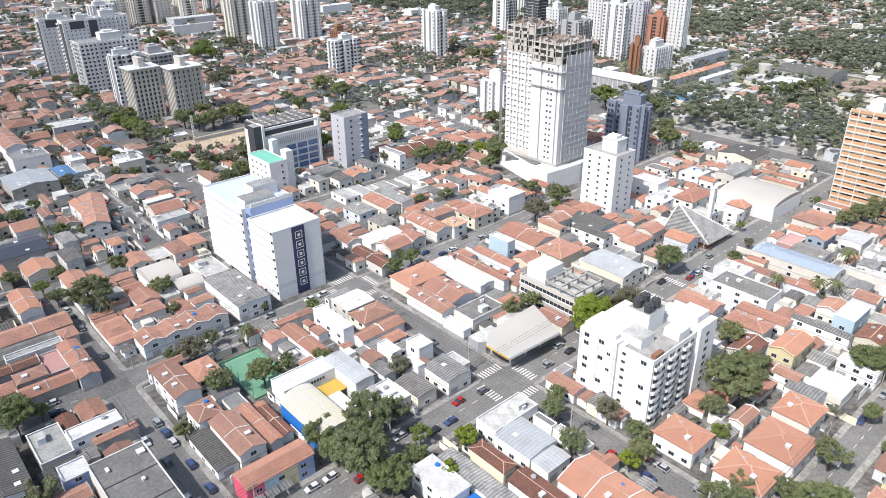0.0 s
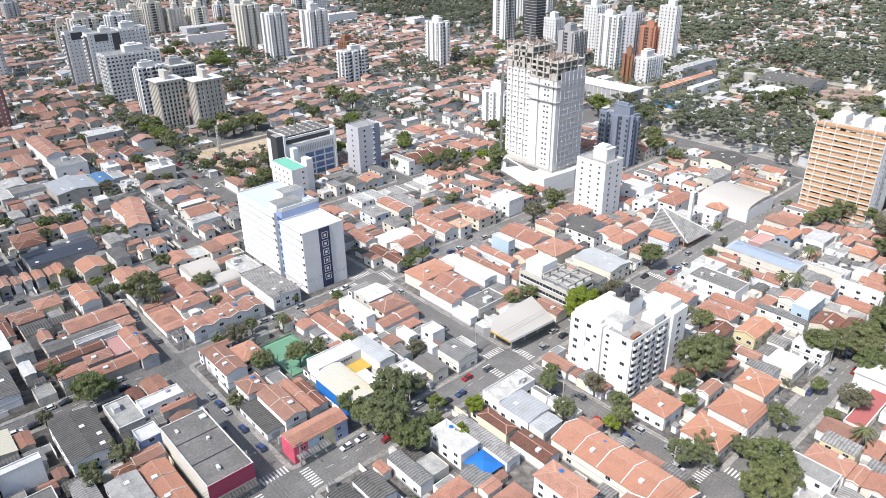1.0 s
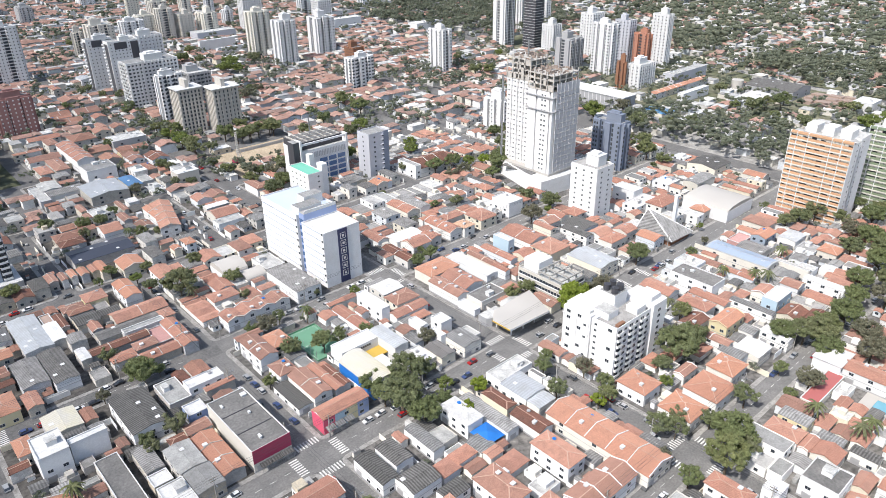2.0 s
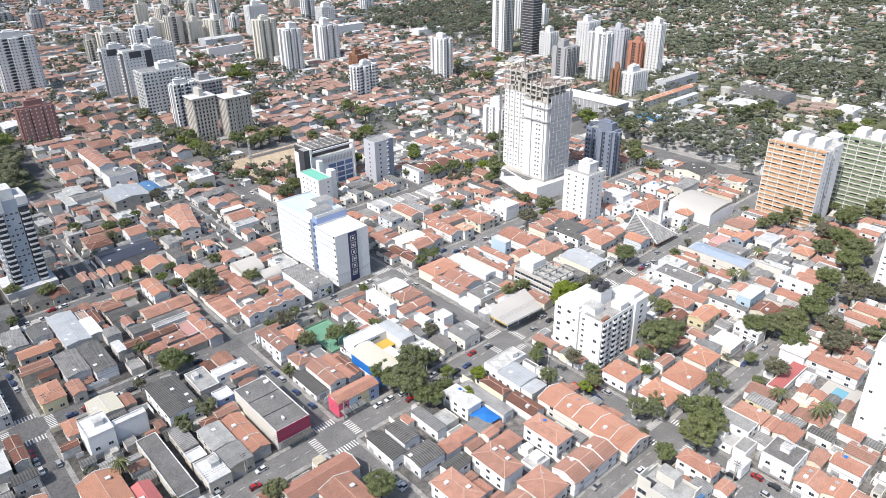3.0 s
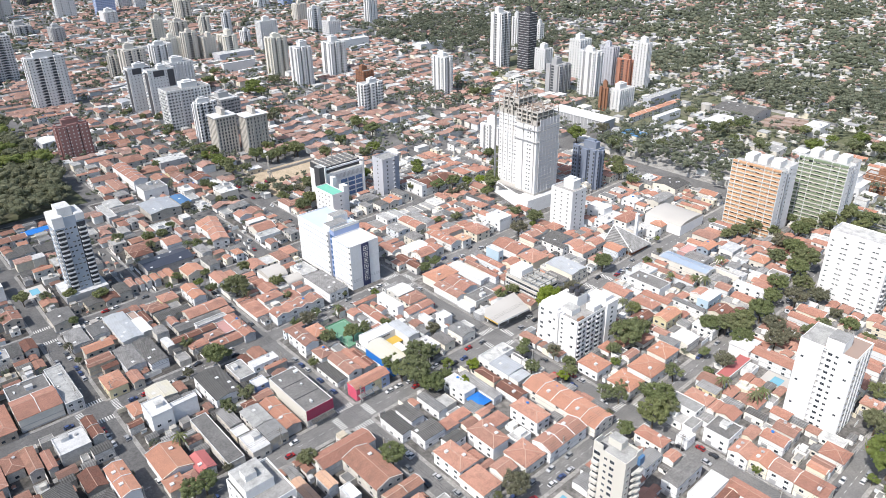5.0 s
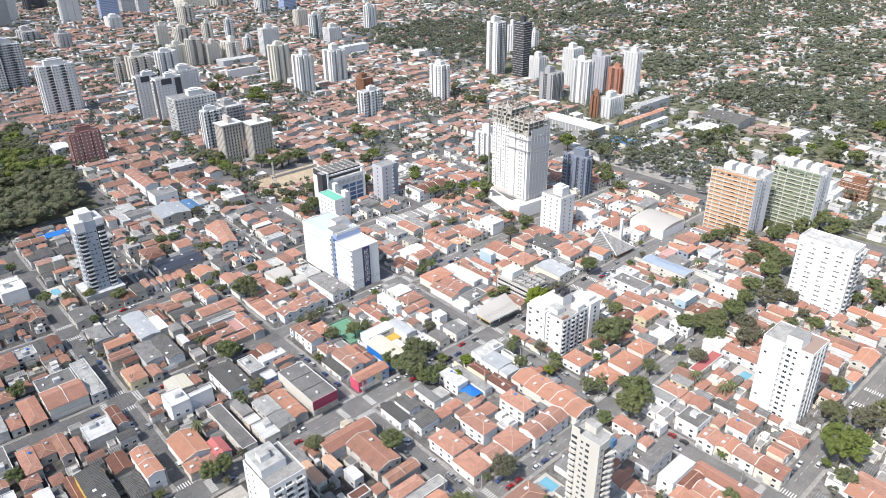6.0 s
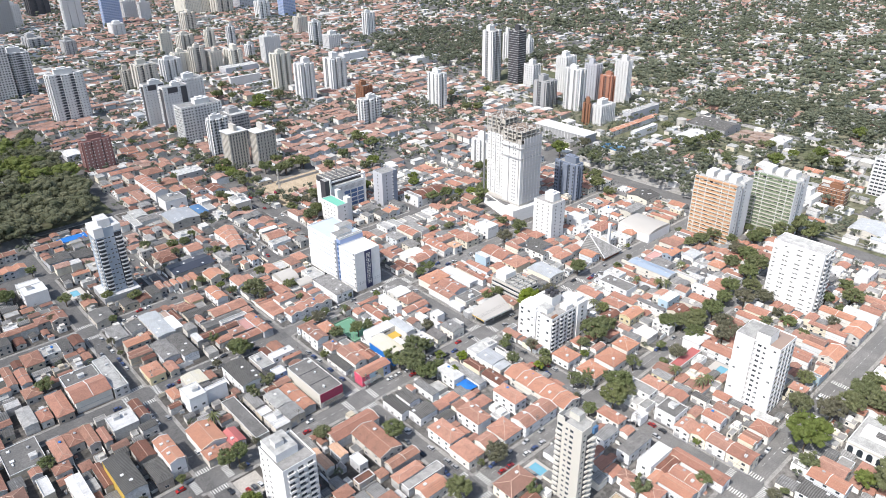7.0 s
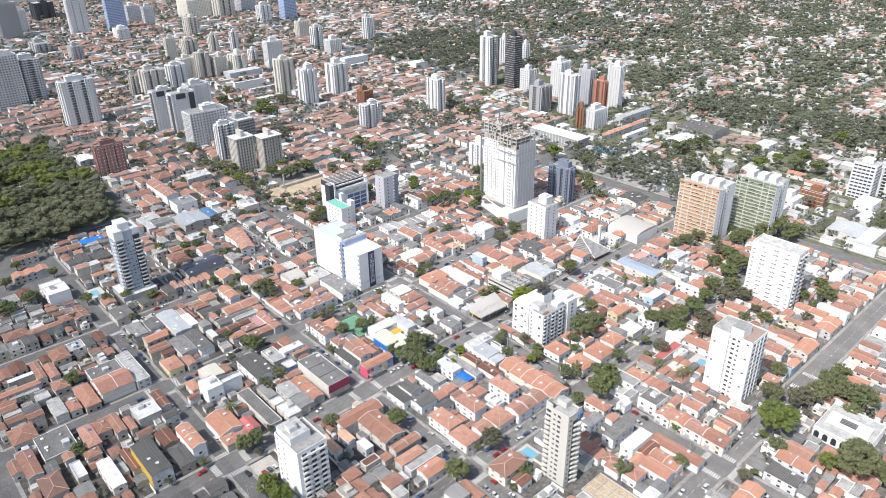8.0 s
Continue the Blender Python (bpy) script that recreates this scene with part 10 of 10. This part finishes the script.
def wires(a, b):
    """Three sagging cables between two poles."""
    ob = thing("overhead_line", (a[0] + b[0]) / 2, (a[1] + b[1]) / 2, 0.0, "black overhead cables sagging between two utility poles", "cable", "overhead cables")
    half = Vector((b[0] - a[0], b[1] - a[1], 0)) / 2
    q = half.normalized()
    side = Vector((-q.y, q.x, 0))
    for off in (-1.0, 0.0, 1.0):
        s = Shape()
        rings = []
        for i in range(7):
            t = i / 6
            p = half * (2 * t - 1)
            p = p + side * off + Vector((0, 0, 8.7 - 2.2 * t * (1 - t)))
            rings.append([tuple(p + Vector((0, 0, 0.05))), tuple(p - side * 0.04), tuple(p + side * 0.04)])
        for r0, r1 in zip(rings[:-1], rings[1:]):
            for i in range(3):
                s.face([r0[i], r1[i], r1[(i + 1) % 3], r0[(i + 1) % 3]])
        part("cable", s, ["dark"], ob)


for c in (104.5, 24.7, 182.6, -53):
    last = None
    for k in range(0, 9):
        x = -44 + k * 39.5
        if seen_from_above(x, c, 0) and x < 270 and all(abs(x - s) > 5.5 for s in STREET_X):
            pole(x, c + 4.9, 180)
            if last:
                wires((last, c + 4.9), (x, c + 4.9))
            last = x
for c in (-52, 27.5, 114.5):
    last = None
    for k in range(0, 8):
        y = -40 + k * 39.0
        if seen_from_above(c, y, 0) and all(abs(y - s) > 5.5 for s in STREET_Y):
            pole(c - 4.9, y, -90)
            if last:
                wires((c - 4.9, last), (c - 4.9, y))
            last = y

# small street trees on the pavements
dice = random.Random(12)
for c in STREET_X[3:]:
    for k in range(-6, 30):
        y = k * 13.0 + dice.uniform(-3, 3)
        if seen_from_above(c, y, -10) and (y < 258 or c > 100) and min(abs(y - s) for s in STREET_Y) > 10 and dice.random() < 0.22:
            tree(c + dice.choice((-1, 1)) * 4.6, y, dice.uniform(1.6, 2.9), mat=dice.choice(("leaf", "leaf", "leaf_dry", "leaf_bright")))
for c in STREET_Y[2:]:
    for k in range(-8, 28):
        x = k * 13.0 + dice.uniform(-3, 3)
        if seen_from_above(x, c, -10) and min(abs(x - s) for s in STREET_X) > 10 and dice.random() < 0.22:
            tree(x, c + dice.choice((-1, 1)) * 5.4, dice.uniform(1.6, 2.9), mat=dice.choice(("leaf", "leaf", "leaf_dry", "leaf_bright")))


# shade sail and shop awnings
def shade_canopy(x, y, w, d, h=3.4):
    """A tent-like cloth on four posts."""
    ob = thing("shade_canopy", x, y, 0.16, "bright blue cloth canopy on thin steel posts", "canopy")
    s = Shape()
    ring = [(-w / 2, -d / 2, h), (w / 2, -d / 2, h), (w / 2, d / 2, h), (-w / 2, d / 2, h)]
    mid = (0, 0, h + 1.0)
    for i in range(4):
        a, b = ring[i], ring[(i + 1) % 4]
        half = ((a[0] + b[0]) / 2 * 0.985, (a[1] + b[1]) / 2 * 0.985, h + 0.1)
        for tri in ((a, half, mid), (half, b, mid)):
            s.face(list(tri))
            s.face([(p[0], p[1], p[2] - 0.05) for p in reversed(tri)])
    part("cloth", s, ["blue"], ob)
    for px in (-w / 2, w / 2):
        for py in (-d / 2, d / 2):
            box_part("post", px - 0.06, py - 0.06, 0, px + 0.06, py + 0.06, h, "steel", ob)
    return ob


def awning(x, y, w, reach=2.2, mat="fibre"):
    ob = thing("awning", x, y, 0.14, "grey ribbed sheet awning over a shop front", "awning")
    s = Shape()
    s.face([(-w / 2, -reach, 2.5), (w / 2, -reach, 2.5), (w / 2, 0, 3.1), (-w / 2, 0, 3.1)], 0, [(0, 0), (w, 0), (w, reach), (0, reach)])
    s.face([(-w / 2, 0, 3.02), (w / 2, 0, 3.02), (w / 2, -reach, 2.42), (-w / 2, -reach, 2.42)])
    s.face([(-w / 2, -reach, 2.42), (w / 2, -reach, 2.42), (w / 2, -reach, 2.5), (-w / 2, -reach, 2.5)])
    part("sheet", s, [mat], ob)
    for px in (-w / 2 + 0.2, w / 2 - 0.2):
        box_part("post", px - 0.05, -reach + 0.1, 0, px + 0.05, -reach + 0.2, 2.45, "steel", ob)
    return ob


shade_canopy(71.0, 73.2, 7.5, 8.5)
for x in (36.2, 39.8, 43.4):
    awning(x, 111.3, 3.2)
for x in (12.4, 16.2, 20.0):
    awning(x, 111.1, 3.6, 1.8, "fibre_dark")

slab_ground("verge", 379.5, -160, 441, 86, "dry_ground", 0.09, "dry verge with rails beside the tall slabs")
for x in (386.0, 390.5):
    track = Shape()
    for off in (-0.72, 0.72):
        track.box(x + off - 0.06, -150, 0.1, x + off + 0.06, 80, 0.28)
    track.box(x - 1.2, -150, 0.05, x + 1.2, 80, 0.14, 1)
    structure("railway_track", track, ["steel", "pavement"], "steel rails on a pale ballast bed")

slab_ground("forecourt", -46.5, 83, -35.5, 96.5, "pale_paving", 0.2, "pale bare forecourt beside a tower")
for x, y in ((-43.5, 87.0), (-40.8, 87.2), (-38.0, 86.8)):
    car(x, y, 90, z=0.21, label="car parked on a pale forecourt", wheels=False)
